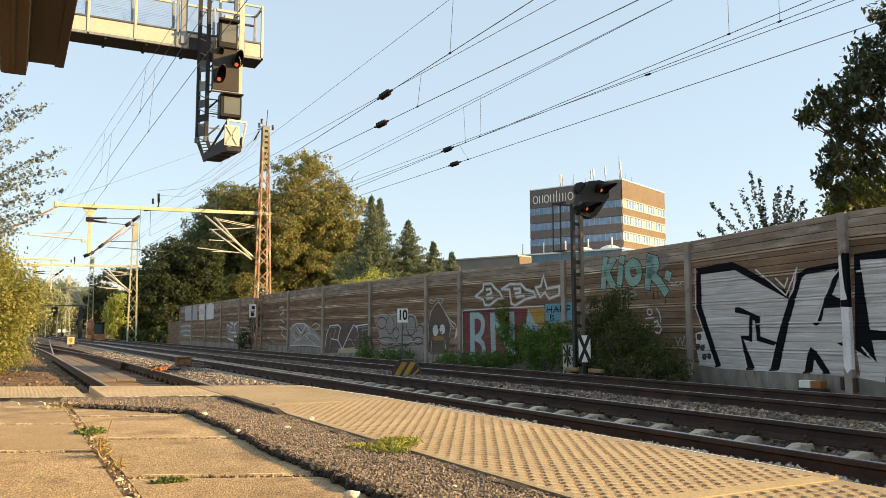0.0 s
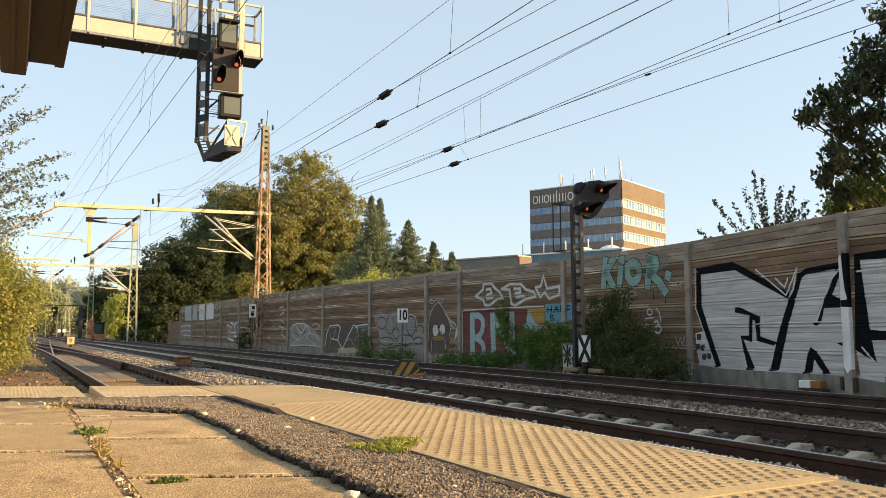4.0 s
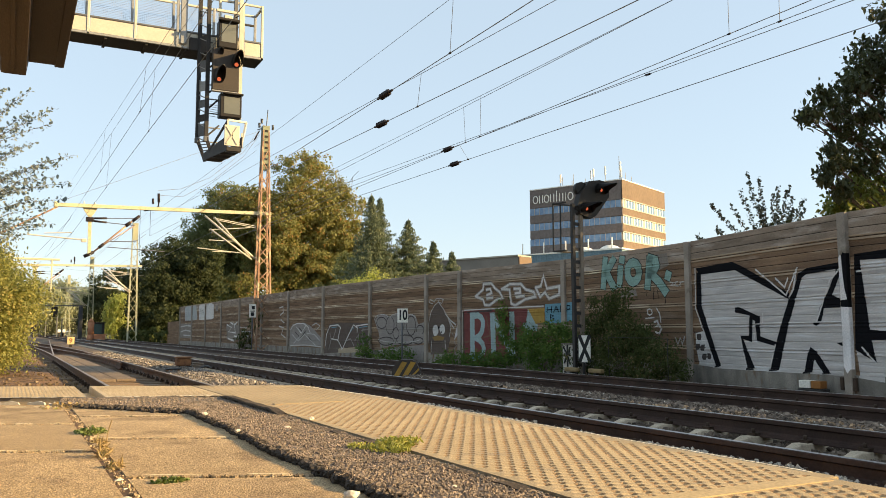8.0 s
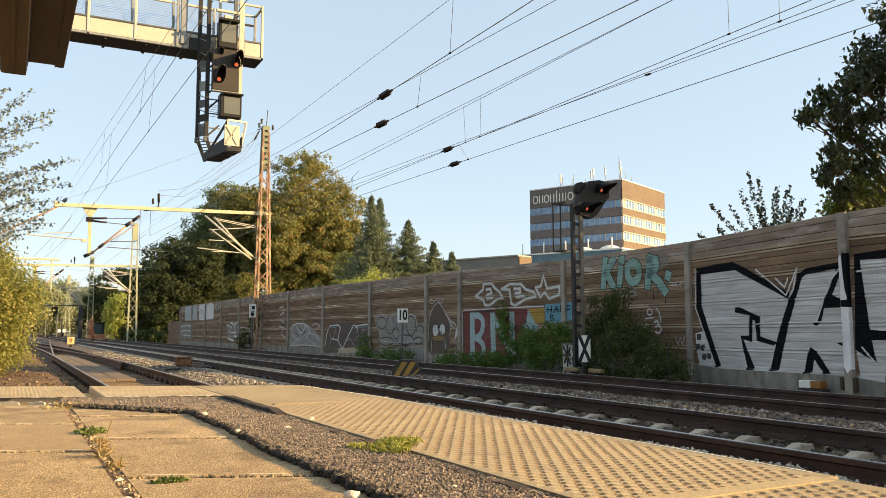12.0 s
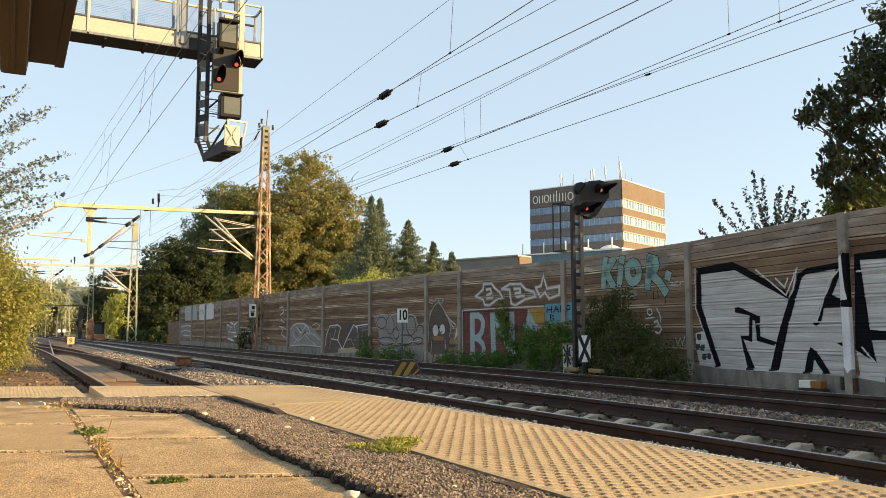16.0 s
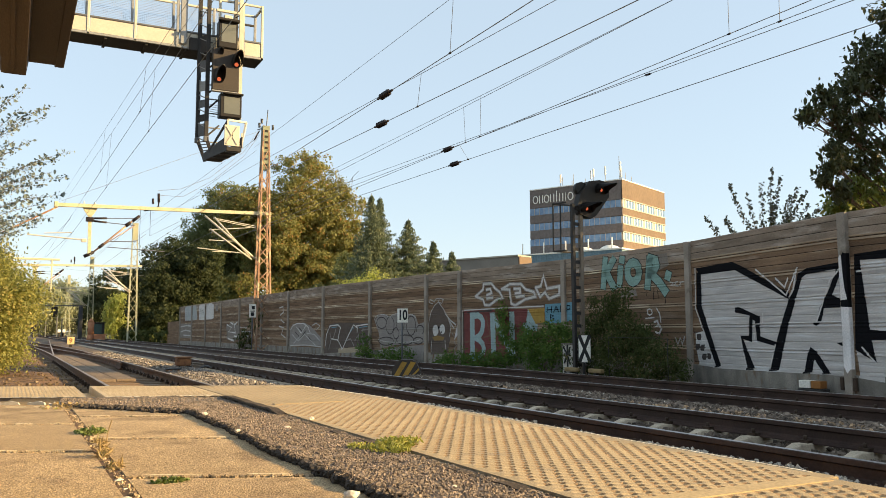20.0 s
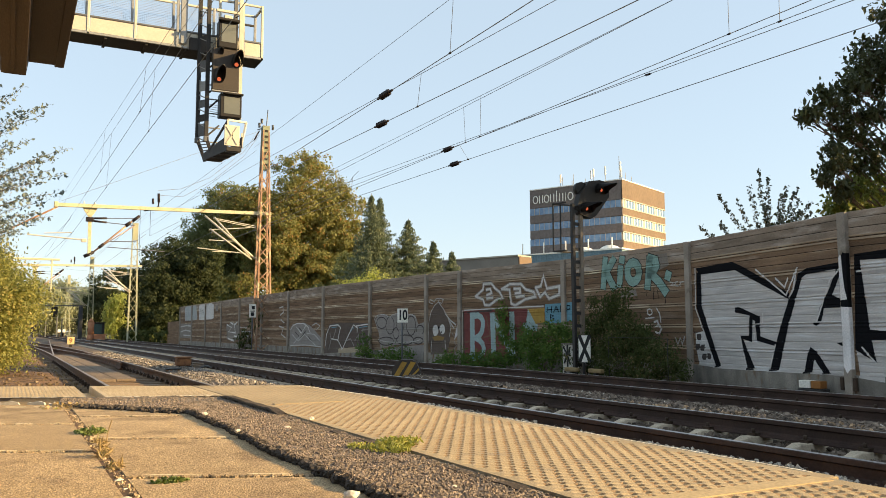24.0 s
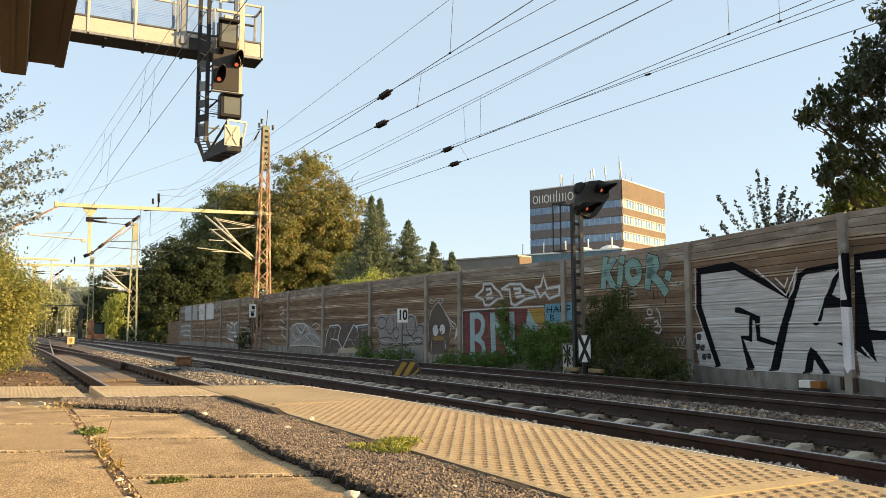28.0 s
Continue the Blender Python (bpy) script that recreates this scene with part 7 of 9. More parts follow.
def spruce(base, h, r, seed, label):
    """Conifer: straight stem, whorls of drooping boughs set with needle sprays."""
    rng_ = np.random.default_rng(seed)
    t = thing("spruce_tree", pose(*base), label, "conifer", "conifers behind the barrier")
    part("trunk", path_tube(bmesh.new(), [(0, 0, 0), (0, 0, h * 0.6), (0, 0, h)], 0.2, 0.02, 7), bark, t)
    pts_ = []
    n = int(h * 4.4)
    for k in range(n):
        z = h * (0.05 + 0.94 * k / n)
        reach = r * (1 - z / h) ** 1.12 * (0.70 + 0.5 * rng_.random()) + 0.06
        nb = 9
        for j in range(nb):
            a = 6.283 * (j + rng_.random() * 0.8) / nb + k
            rr = reach * (0.72 + 0.42 * rng_.random())
            zb = z + rng_.normal() * 0.10
            m = max(4, int(rr * 8))
            s = np.linspace(0.12, 1, m)
            wide = (0.34 * rr * s * (1.12 - s) + 0.05)
            for rep in range(8):
                off = rng_.normal(size=m) * wide
                pts_.append(np.stack([math.cos(a) * rr * s - math.sin(a) * off, math.sin(a) * rr * s + math.cos(a) * off,
                                      zb - 0.50 * rr * s + 0.38 * rr * s * s - 0.3 * np.abs(off) + rng_.normal(size=m) * 0.04], -1))
    pts_ = np.concatenate(pts_)
    vv_, ff_ = leaves(pts_, 0.19, rng_, NEEDLE, 0.5)
    mesh_from("crown", vv_.tolist(), ff_.tolist(), spruce_leaf, t)
    return t


spruce((20.86, 62.0, GZ), 12.7, 5.4, 11, "tall grey-green spruce with a pointed top")
spruce((21.9, 62.6, GZ), 12.6, 5.4, 12, "tall grey-green spruce with a pointed top")
spruce((24.25, 62.0, GZ), 10.8, 7.2, 13, "grey-green spruce behind the barrier")
spruce((26.9, 62.5, GZ), 9.1, 6.2, 14, "young spruce behind the barrier")
spruce((28.7, 62.5, GZ), 8.3, 4.8, 15, "young spruce behind the barrier")
spruce((19.4, 59.0, GZ), 7.6, 3.0, 16, "young spruce behind the barrier")
spruce((25.7, 60.5, GZ), 7.6, 3.0, 17, "young spruce behind the barrier")
tree("hazel_shrub", (19.6, 57.5, GZ), [(0, 0, 4.3, 1.6, 1.5, 1.5), (1.8, 0, 3.6, 1.6, 1.5, 1.4), (-1.8, 0, 3.6, 1.6, 1.5, 1.6)], 240, 50, 0.25, 0.13, willow_leaf, "bright green sunlit shrub above the barrier", "shrub", "", 18, 0.1, 8)


# lime tree over the barrier, boughs that sway a little
lime = thing("lime_tree", pose(15.75, 13.0, GZ), "lime tree hanging over the barrier, shade put into its dark leaf colour", "tree")
part("trunk", path_tube(bmesh.new(), [(0, 0, 0), (0.1, 0, 3), (-0.1, 0.1, 6), (0.1, 0, 10)], 0.26, 0.07, 10), bark, lime)
# leaf masses: centre, radius; each hangs on a bough of its own
MASSES = [(-0.85, 0.0, 9.63, 0.45), (-1.30, 0.2, 8.70, 0.51), (-1.89, 0.0, 8.12, 0.40), (-2.62, -0.1, 7.44, 0.41), (-3.40, 0.0, 7.07, 0.30), (-3.94, 0.1, 6.54, 0.24),
          (-3.43, 0.1, 6.62, 0.40), (-2.70, 0.0, 6.89, 0.41), (-1.83, 0.2, 7.64, 0.59), (-1.01, -0.1, 8.23, 0.61), (-2.70, 0.0, 6.29, 0.34), (-2.10, 0.1, 6.07, 0.51),
          (-3.15, 0.0, 5.75, 0.21), (-3.33, -0.1, 5.37, 0.36), (-3.60, 0.0, 5.01, 0.21), (-2.56, 0.1, 5.52, 0.47), (-1.79, -0.1, 5.50, 0.46), (-1.10, 0.0, 6.01, 0.42),
          (-1.06, 0.2, 7.01, 0.40), (-1.89, 0.0, 6.75, 0.23), (-1.43, 0.1, 4.91, 0.59), (-2.38, 0.0, 4.83, 0.47), (-3.09, -0.1, 4.77, 0.30),
          (-0.1, 0.0, 9.2, 0.6), (0.3, 0.1, 7.6, 0.8), (0.0, 0.0, 6.2, 0.8), (0.4, 0.0, 10.2, 0.9), (1.4, 0.0, 8.8, 1.0), (1.6, -0.3, 7.0, 1.0),
          # masses with y below -1: out of view, added to block the sun
          (0.4, -1.6, 7.4, 0.9), (1.2, -1.8, 8.6, 1.0), (0.7, -1.7, 6.1, 0.8), (2.0, -2.6, 9.6, 1.1), (1.9, -2.2, 7.6, 1.0), (-0.1, -1.5, 8.4, 0.6), (0.6, -1.7, 9.7, 0.8), (2.9, -3.2, 8.6, 1.2),
          (0.6, -2.9, 7.6, 0.9), (1.2, -3.2, 6.4, 0.9), (1.0, -3.2, 8.8, 0.9), (1.6, -1.1, 6.2, 0.9), (1.7, -1.2, 7.8, 0.9), (1.6, -1.1, 9.2, 0.9), (0.9, -2.2, 5.4, 0.9), (-0.9, 0.3, 7.8, 0.5), (-0.3, 0.2, 8.4, 0.55)]
lime_boughs = []
for k, (bx_, by_, bz_, r) in enumerate(MASSES):
    r_ = np.random.default_rng(210 + k)
    z0 = max(2.6, bz_ - 0.45 * math.hypot(bx_, by_) - 0.4)
    tipv = Vector((bx_, by_, bz_ - z0))
    path = [Vector((0, 0, 0)), tipv * 0.5 + Vector((0, 0, 0.15)), tipv]
    bm = path_tube(bmesh.new(), path, 0.04, 0.012, 6)
    pl = []
    # the unseen sun-blocking masses are set denser
    for q in range(int(7 + 36 * r) if by_ > -1 else int(20 + 80 * r)):
        d = Vector(r_.normal(size=3)).normalized() * r * (0.1 + 0.8 * r_.random() ** 0.5)
        c = tipv + Vector((d.x, d.y, d.z * 0.85))
        tube(bm, tipv * (0.75 + 0.2 * r_.random()), c, 0.010, 4, 0.004)
        pl.append(np.array(c)[None] + r_.normal(size=(13, 3)) * np.array([0.095, 0.095, 0.085]))
    bough = part("bough", bm, bark, lime)
    bough.matrix_basis = pose(0, 0, z0)
    vv_, ff_ = leaves(np.concatenate(pl), 0.118, r_, LEAF, 0.6)
    mesh_from("foliage", vv_.tolist(), ff_.tolist(), lime_sunlit_leaf if bz_ < 5.2 and bx_ > -2.7 else lime_leaf, bough)
    lime_boughs.append((bough, z0))
# lower crown at the back, leaves coloured as if the sun reached them
r_ = np.random.default_rng(260)
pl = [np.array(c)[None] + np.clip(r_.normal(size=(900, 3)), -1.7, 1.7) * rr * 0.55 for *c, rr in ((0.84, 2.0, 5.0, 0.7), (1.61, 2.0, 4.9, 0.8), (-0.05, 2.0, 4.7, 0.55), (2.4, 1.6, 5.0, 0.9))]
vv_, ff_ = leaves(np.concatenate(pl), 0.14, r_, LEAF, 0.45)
mesh_from("foliage", vv_.tolist(), ff_.tolist(), lime_sunlit_leaf, lime, "lower leaves, sunlight put into their yellow-green colour")


def sprig(name, parent, base, tip, seed, leaf, size, n=26, bend=0.12, r=0.008, side=0.10, pairs=1.0):
    """A thin shoot with leaves along both sides; its own space starts at its foot."""
    r_ = np.random.default_rng(seed)
    v_ = Vector(tip) - Vector(base)
    across = v_.cross(Vector((0.46, 0.88, 0))).normalized()
    pts_ = [v_ * s + across * bend * v_.length * math.sin(s * math.pi) * 0.5 for s in (0, 0.25, 0.5, 0.75, 1.0)]
    bm = path_tube(bmesh.new(), pts_, r, r * 0.25, 5)
    cs = []
    for k in range(n):
        s = 0.12 + 0.88 * (k + r_.random() * 0.5) / n
        seg = min(3, int(s * 4))
        c = pts_[seg].lerp(pts_[seg + 1], s * 4 - seg)
        off = Vector(r_.normal(size=3)).normalized() * side * (0.5 + 0.7 * r_.random()) * (1.2 - 0.6 * s)
        cs.append(c + off)
        tube(bm, c, c + off, r * 0.3, 3, r * 0.15)
    ob = part(name, bm, twig_mat, parent)
    ob.matrix_basis = pose(*base)
    vv_, ff_ = leaves(np.array(cs), size, r_, LEAF, 0.25)
    mesh_from("leaves", vv_.tolist(), ff_.tolist(), leaf, ob)
    return ob


# shoots of a shrub that stands behind the barrier
shoots = thing("behind_wall_shrub", pose(11.1, 14.4, GZ), "thin leafy shrub shoots rising behind the barrier", "shrub")
shoot_parts = []
SHOOTS = [((0.62, 0, 3.3), (-1.20, 0.0, 4.44), 30), ((0.95, 0, 3.4), (0.36, 0.2, 5.42), 36), ((0.75, 0, 3.4), (-0.05, 0.1, 4.91), 24), ((0.6, -0.1, 3.2), (-0.63, -0.1, 4.41), 18),
          ((1.05, -0.1, 3.4), (1.40, -0.2, 5.03), 20), ((1.4, 0.1, 3.3), (2.10, 0.3, 4.87), 26), ((0.2, 0.3, 3.1), (-1.74, 0.0, 3.72), 14), ((1.0, -0.2, 3.4), (0.72, -0.4, 4.95), 22),
          ((1.2, -0.2, 3.3), (1.82, -0.3, 4.75), 26), ((0.4, 0.2, 3.1), (-0.75, 0.3, 3.95), 18), ((1.0, 0, 3.3), (0.55, 0.1, 4.55), 26), ((1.3, 0, 3.3), (1.15, 0.1, 4.3), 20),
          ((1.0, 0, 3.4), (0.62, 0.1, 5.28), 34), ((1.15, 0.1, 3.3), (1.05, 0.0, 4.85), 28), ((1.5, 0, 3.3), (1.85, 0.1, 4.55), 34), ((1.6, 0.1, 3.3), (2.35, 0.1, 4.55), 34)]
for k, (b_, t_, n_) in enumerate(SHOOTS):
    shoot_parts.append((sprig("shoot", shoots, b_, t_, 50 + k, shoot_leaf, 0.084, n_ + 80, 0.08, 0.006, 0.085), b_))
    part("stem", tubem((b_[0] * 0.3, b_[1] * 0.3, 0), b_, 0.02, 5, 0.014), twig_mat, shoots)
r_ = np.random.default_rng(77)
pts_ = np.stack([r_.normal(1.45, 0.5, 520), r_.normal(-0.1, 0.3, 520), 3.4 + np.abs(r_.normal(0, 0.36, 520))], -1)
vv_, ff_ = leaves(pts_, 0.085, r_, LEAF, 0.3)
mesh_from("foliage", vv_.tolist(), ff_.tolist(), lime_leaf, shoots)


# tall shrub at the siding, boughs that sway
shrub = thing("trackside_shrub", pose(-6.6, 21.5, -0.25), "tall sunlit shrub with yellow-green leaves beside the siding", "shrub")
for k in range(9):
    a = k * 0.7
    part("stem", path_tube(bmesh.new(), [(0.25 * math.cos(a), 0.3 * math.sin(a), 0), (0.3 * math.cos(a), 0.3 * math.sin(a), 2.0), (0.5 + 0.5 * math.cos(a), 0.6 * math.sin(a), 4.6)], 0.035, 0.012, 6), twig_mat, shrub)
cl, pts_ = clumped([(0.6, -0.3, 1.75, 1.3, 1.3, 1.4), (1.0, -0.5, 1.6, 1.05, 1.1, 1.0), (0.2, -0.4, 0.6, 1.3, 1.3, 0.7), (0.8, -0.7, 0.6, 0.65, 0.9, 0.5), (0.5, 0, 2.6, 0.95, 1.0, 0.8)], 520, 110, 0.19, np.random.default_rng(61), 0.5)
vv_, ff_ = leaves(pts_, 0.060, np.random.default_rng(62), LEAF, 0.3)
mesh_from("foliage", vv_.tolist(), ff_.tolist(), bush_leaf, shrub, "dense sunlit lower foliage")
cl, pts_ = clumped([(0.3, 0, 4.0, 0.9, 0.9, 1.6), (0.3, 0, 5.5, 0.7, 0.7, 0.9), (0.7, 0, 3.2, 0.8, 0.8, 0.8)], 150, 40, 0.16, np.random.default_rng(63), 0.4)
vv_, ff_ = leaves(pts_, 0.055, np.random.default_rng(64), LEAF, 0.3)
mesh_from("foliage", vv_.tolist(), ff_.tolist(), sprig_leaf, shrub)
BRANCHES = [((0.2, 0, 4.8), (1.85, 0.1, 6.55)), ((0.2, 0, 4.8), (1.95, -0.2, 6.35)), ((0.2, 0, 4.5), (1.1, 0, 6.75)), ((0.2, 0, 4.6), (1.5, 0.2, 6.5)),
          ((0.3, 0, 4.0), (2.0, 0.1, 5.25)), ((0.3, 0, 3.8), (2.15, -0.1, 5.0)), ((0.3, 0, 3.7), (1.7, 0.2, 5.0)), ((0.3, 0, 3.4), (1.75, 0, 4.35)),
          ((0.3, 0, 3.2), (2.0, 0.1, 4.0)), ((0.2, 0, 4.3), (0.9, -0.2, 5.9)), ((0.3, 0, 3.3), (1.3, 0.2, 3.7)), ((0.1, 0, 5.0), (0.55, 0.1, 6.85))]
BRANCHES += [((0.3, 0, 3.5), (1.45, -0.3, 4.6)), ((0.3, 0, 4.0), (1.3, -0.3, 5.6)), ((0.4, 0.1, 4.9), (2.05, 0.3, 6.7)), ((0.4, 0, 5.2), (1.45, -0.1, 6.95)),
          ((0.4, 0, 4.2), (2.25, 0.0, 5.35)), ((0.4, 0, 3.9), (2.0, -0.2, 4.7)), ((0.5, 0, 3.1), (1.9, 0.1, 3.75)), ((0.4, 0, 4.4), (1.7, 0.1, 5.75)),
          ((0.5, 0, 2.9), (1.6, -0.1, 3.5)), ((0.3, 0, 5.3), (0.95, 0.1, 6.95)), ((0.4, 0, 3.6), (2.45, 0, 4.5)), ((0.4, 0, 3.9), (2.55, 0.1, 5.0))]
BRANCHES += [((0.5, 0, 3.2), (2.2, 0, 3.9)), ((0.5, 0, 4.1), (2.5, -0.1, 5.6)), ((0.5, 0, 3.4), (2.1, 0.2, 4.3))]
branch_parts = []
for k, (b_, t_) in enumerate(BRANCHES):
    branch_parts.append((sprig("branch", shrub, b_, t_, 80 + k, sprig_leaf, 0.084, 80, 0.14, 0.009, 0.15), b_))


# ---- undergrowth along the barrier ----
def undergrowth(name, x, y, blobs, clumps_, per, leaf, size, label, seed, category="shrub"):
    rng_ = np.random.default_rng(seed)
    t = thing(name, pose(x, y, -0.42), label, category, "undergrowth along the barrier")
    cl_, p_ = clumped(blobs, clumps_, per, 0.10, rng_, 0.45)
    o_ = (p_ - np.repeat(cl_, per, axis=0)) / 0.10 + np.array([-0.5, -0.2, 0.7])
    o_, p_ = o_[p_[:, 2] > 0.02], p_[p_[:, 2] > 0.02]
    vv__, ff__ = leaves(p_, size, rng_, LEAF, 0.3, facing=o_)
    mesh_from("foliage", vv__.tolist(), ff__.tolist(), leaf, t)
    bm_ = bmesh.new()
    for k_ in range(14):
        tube(bm_, (rng_.normal() * 0.1, rng_.normal() * 0.1, 0), tuple(cl_[k_]), 0.018, 5, 0.005)
    part("stems", bm_, twig_mat, t)
    return t


undergrowth("elder_bush", 7.35, 14.6, [(0.2, 1.59, 1.42, 0.22, 0.31, 0.31), (0.25, 1.57, 1.95, 0.1, 0.12, 0.22), (0.2, 1.03, 1.70, 0.25, 0.38, 0.42), (0.2, 0.51, 1.72, 0.25, 0.34, 0.40), (0.15, 1.06, 1.08, 0.4, 0.55, 0.56), (0.1, 0.14, 1.15, 0.4, 0.48, 0.5), (0.1, -0.42, 1.0, 0.35, 0.36, 0.36),
            (0.1, -1.04, 0.66, 0.3, 0.34, 0.34), (0.0, 0.36, 0.56, 0.5, 0.7, 0.6), (0.0, -0.67, 0.5, 0.45, 0.5, 0.45), (0.1, 1.84, 0.6, 0.4, 0.4, 0.5), (0.25, 0.81, 2.10, 0.1, 0.15, 0.2), (0.25, 0.3, 2.12, 0.08, 0.12, 0.16), (0.1, -1.45, 0.5, 0.2, 0.2, 0.25)], 540, 40, elder_leaf, 0.047, "dark dense elder bush in the barrier's shade", 31)
undergrowth("ivy_bush", 8.0, 18.9, [(0.40, 2.80, 2.05, 0.08, 0.11, 0.2), (0.36, 2.80, 1.72, 0.1, 0.14, 0.25), (0.2, 2.35, 1.21, 0.15, 0.22, 0.32), (0.05, 1.6, 0.66, 0.3, 0.40, 0.40), (0.1, 1.13, 1.15, 0.15, 0.24, 0.28), (0.0, 0.41, 0.95, 0.3, 0.40, 0.40), (0.0, -0.42, 1.1, 0.3, 0.38, 0.38),
            (-0.05, -1.07, 1.2, 0.25, 0.28, 0.3), (-0.05, -0.8, 0.7, 0.35, 0.45, 0.42), (0, 0.28, 0.45, 0.4, 0.5, 0.42), (0.05, 2.72, 0.40, 0.3, 0.4, 0.32), (0.1, 3.6, 0.35, 0.3, 0.4, 0.26), (-0.05, -1.29, 0.45, 0.25, 0.3, 0.3)], 300, 34, ivy_leaf, 0.06, "green creeper and brambles climbing the barrier", 32)
undergrowth("bramble_bush", 7.75, 23.4, [(0, 0, 0.3, 0.35, 0.6, 0.42), (0, 1.0, 0.25, 0.35, 0.4, 0.32), (0, -0.8, 0.2, 0.3, 0.4, 0.28)], 90, 24, ivy_leaf, 0.065, "low green brambles at the barrier's foot", 33)
undergrowth("bramble_bush", 7.5, 27.2, [(0, 0, 0.3, 0.35, 0.7, 0.45), (0, 1.4, 0.25, 0.35, 0.5, 0.5)], 80, 22, ivy_leaf, 0.065, "low green brambles at the barrier's foot", 34)
undergrowth("bramble_bush", 7.3, 30.3, [(0, 0, 0.3, 0.35, 0.5, 0.4), (0.2, 0.5, 0.7, 0.15, 0.3, 0.5)], 44, 18, ivy_leaf, 0.075, "low green brambles at the barrier's foot", 35)
undergrowth("bramble_bush", 6.95, 48.5, [(0.2, 0, 0.7, 0.25, 1.1, 0.8), (0.3, -1.2, 1.3, 0.12, 0.9, 1.2), (0.3, -2.4, 2.0, 0.1, 0.7, 0.9)], 84, 16, elder_leaf, 0.11, "dark climbing brambles at the barrier's foot", 36)
undergrowth("hedge_bush", 7.0, 90.0, [(0, 0, 0.8, 1.6, 8, 1.0), (0, -8, 0.7, 1.4, 8, 0.9), (0, 10, 0.9, 1.6, 8, 1.2)], 260, 18, elder_leaf, 0.30, "dark hedge beside the far track", 37)


# ---- weeds and litter on the platform ----
def weed(x, y, z, r, h, n, leaf, size, label, seed, shape=LEAF, name="weed"):
    rng_ = np.random.default_rng(seed)
    t = thing(name, pose(x, y, z), label, "weed", "weeds on the platform")
    a_ = rng_.random(n) * 6.283
    rr_ = np.sqrt(rng_.random(n))
    p_ = np.stack([np.cos(a_) * rr_ * r[0], np.sin(a_) * rr_ * r[1], 0.01 + rng_.random(n) * h * (1.1 - 0.6 * rr_)], -1)
    vv__, ff__ = leaves(p_, size, rng_, shape, 0.0)
    vv__[:, 2] = np.maximum(vv__[:, 2], 0.004)
    mesh_from("leaves", vv__.tolist(), ff__.tolist(), leaf, t)
    bm_ = bmesh.new()
    for k_ in range(10):
        tube(bm_, (0, 0, 0), tuple(p_[k_]), 0.003, 4, 0.0015)
    part("stems", bm_, weed_leaf, t)
    return t


STAR = np.array([(0, 0, 0), (0.13, 0.35, 0.03), (0.16, 0.65, 0.03), (0, 1.0, -0.06), (-0.16, 0.65, 0.03), (-0.13, 0.35, 0.03)])
weed(-2.62, 5.50, 0.045, (0.13, 0.16), 0.060, 330, weed_leaf, 0.042, "bright yellow-green weed in the joint by the edge stones", 41, STAR)
weed(-2.50, 5.52, 0.05, (0.10, 0.10), 0.05, 150, weed_leaf, 0.040, "bright yellow-green weed spreading over the edge stone", 40, STAR)
weed(-2.74, 5.34, 0.035, (0.15, 0.18), 0.05, 330, weed_leaf, 0.040, "bright yellow-green weed in the joint by the edge stones", 38, STAR)
weed(-2.88, 5.52, 0.04, (0.09, 0.14), 0.035, 160, weed_leaf, 0.034, "small yellow-green weed on the crumbling asphalt", 39, STAR)
weed(-4.48, 7.55, 0.0, (0.13, 0.14), 0.08, 300, moss_leaf, 0.03, "small green weed in a slab joint", 42)
weed(-4.28, 4.93, 0.0, (0.11, 0.05), 0.05, 420, moss_leaf, 0.02, "tuft of moss-green weed in a slab joint", 43)
weed(-4.5, 10.2, 0.0, (0.35, 0.25), 0.08, 120, dry_grass, 0.05, "dry weed at the end of the slabs", 44)
for k, (x, y) in enumerate(((-4.50, 6.35), (-4.52, 6.1), (-4.5, 5.6), (-4.48, 6.9))):
    weed(x, y, 0.0, (0.05, 0.08), 0.14 if k < 2 else 0.06, 50, dry_grass, 0.10, "dry yellow grass in a slab joint", 45 + k, BLADE, "dry_grass")
bm = path_tube(bmesh.new(), [(-4.48, 6.45, 0), (-4.465, 6.45, 0.15), (-4.44, 6.45, 0.24)], 0.002, 0.005, 5)
tagged(part("grass_stalk", bm, dry_grass, None), "dry yellow grass stalk with a seed head", "weed")
# grit along the joints
pj = np.concatenate([np.stack([-4.52 + 0.025 * rng.normal(size=520), 3.0 + 7.6 * rng.random(520), np.full(520, 0.024)], -1)] +
                    [np.stack([xx, 1.12 + 1.92 * k - (xx + 4.0) * 0.47 + 0.016 * rng.normal(size=230), np.full(230, 0.026)], -1) for k in (1, 2, 3, 4) for xx in [-4.45 + 0.95 * rng.random(230)]] +
                    [np.stack([xx, 0.38 + 1.92 * k - (xx + 4.0) * 0.47 + 0.016 * rng.normal(size=230), np.full(230, 0.026)], -1) for k in (2, 3, 4) for xx in [-5.9 + 1.3 * rng.random(230)]])
vv, ff = stones(pj, 0.015, rng, 0.7)
tagged(mesh_from("joint_grit", vv.tolist(), ff.tolist(), joint_stone), "pale grit and crumbs in the slab joints", "gravel", kind="stuff")
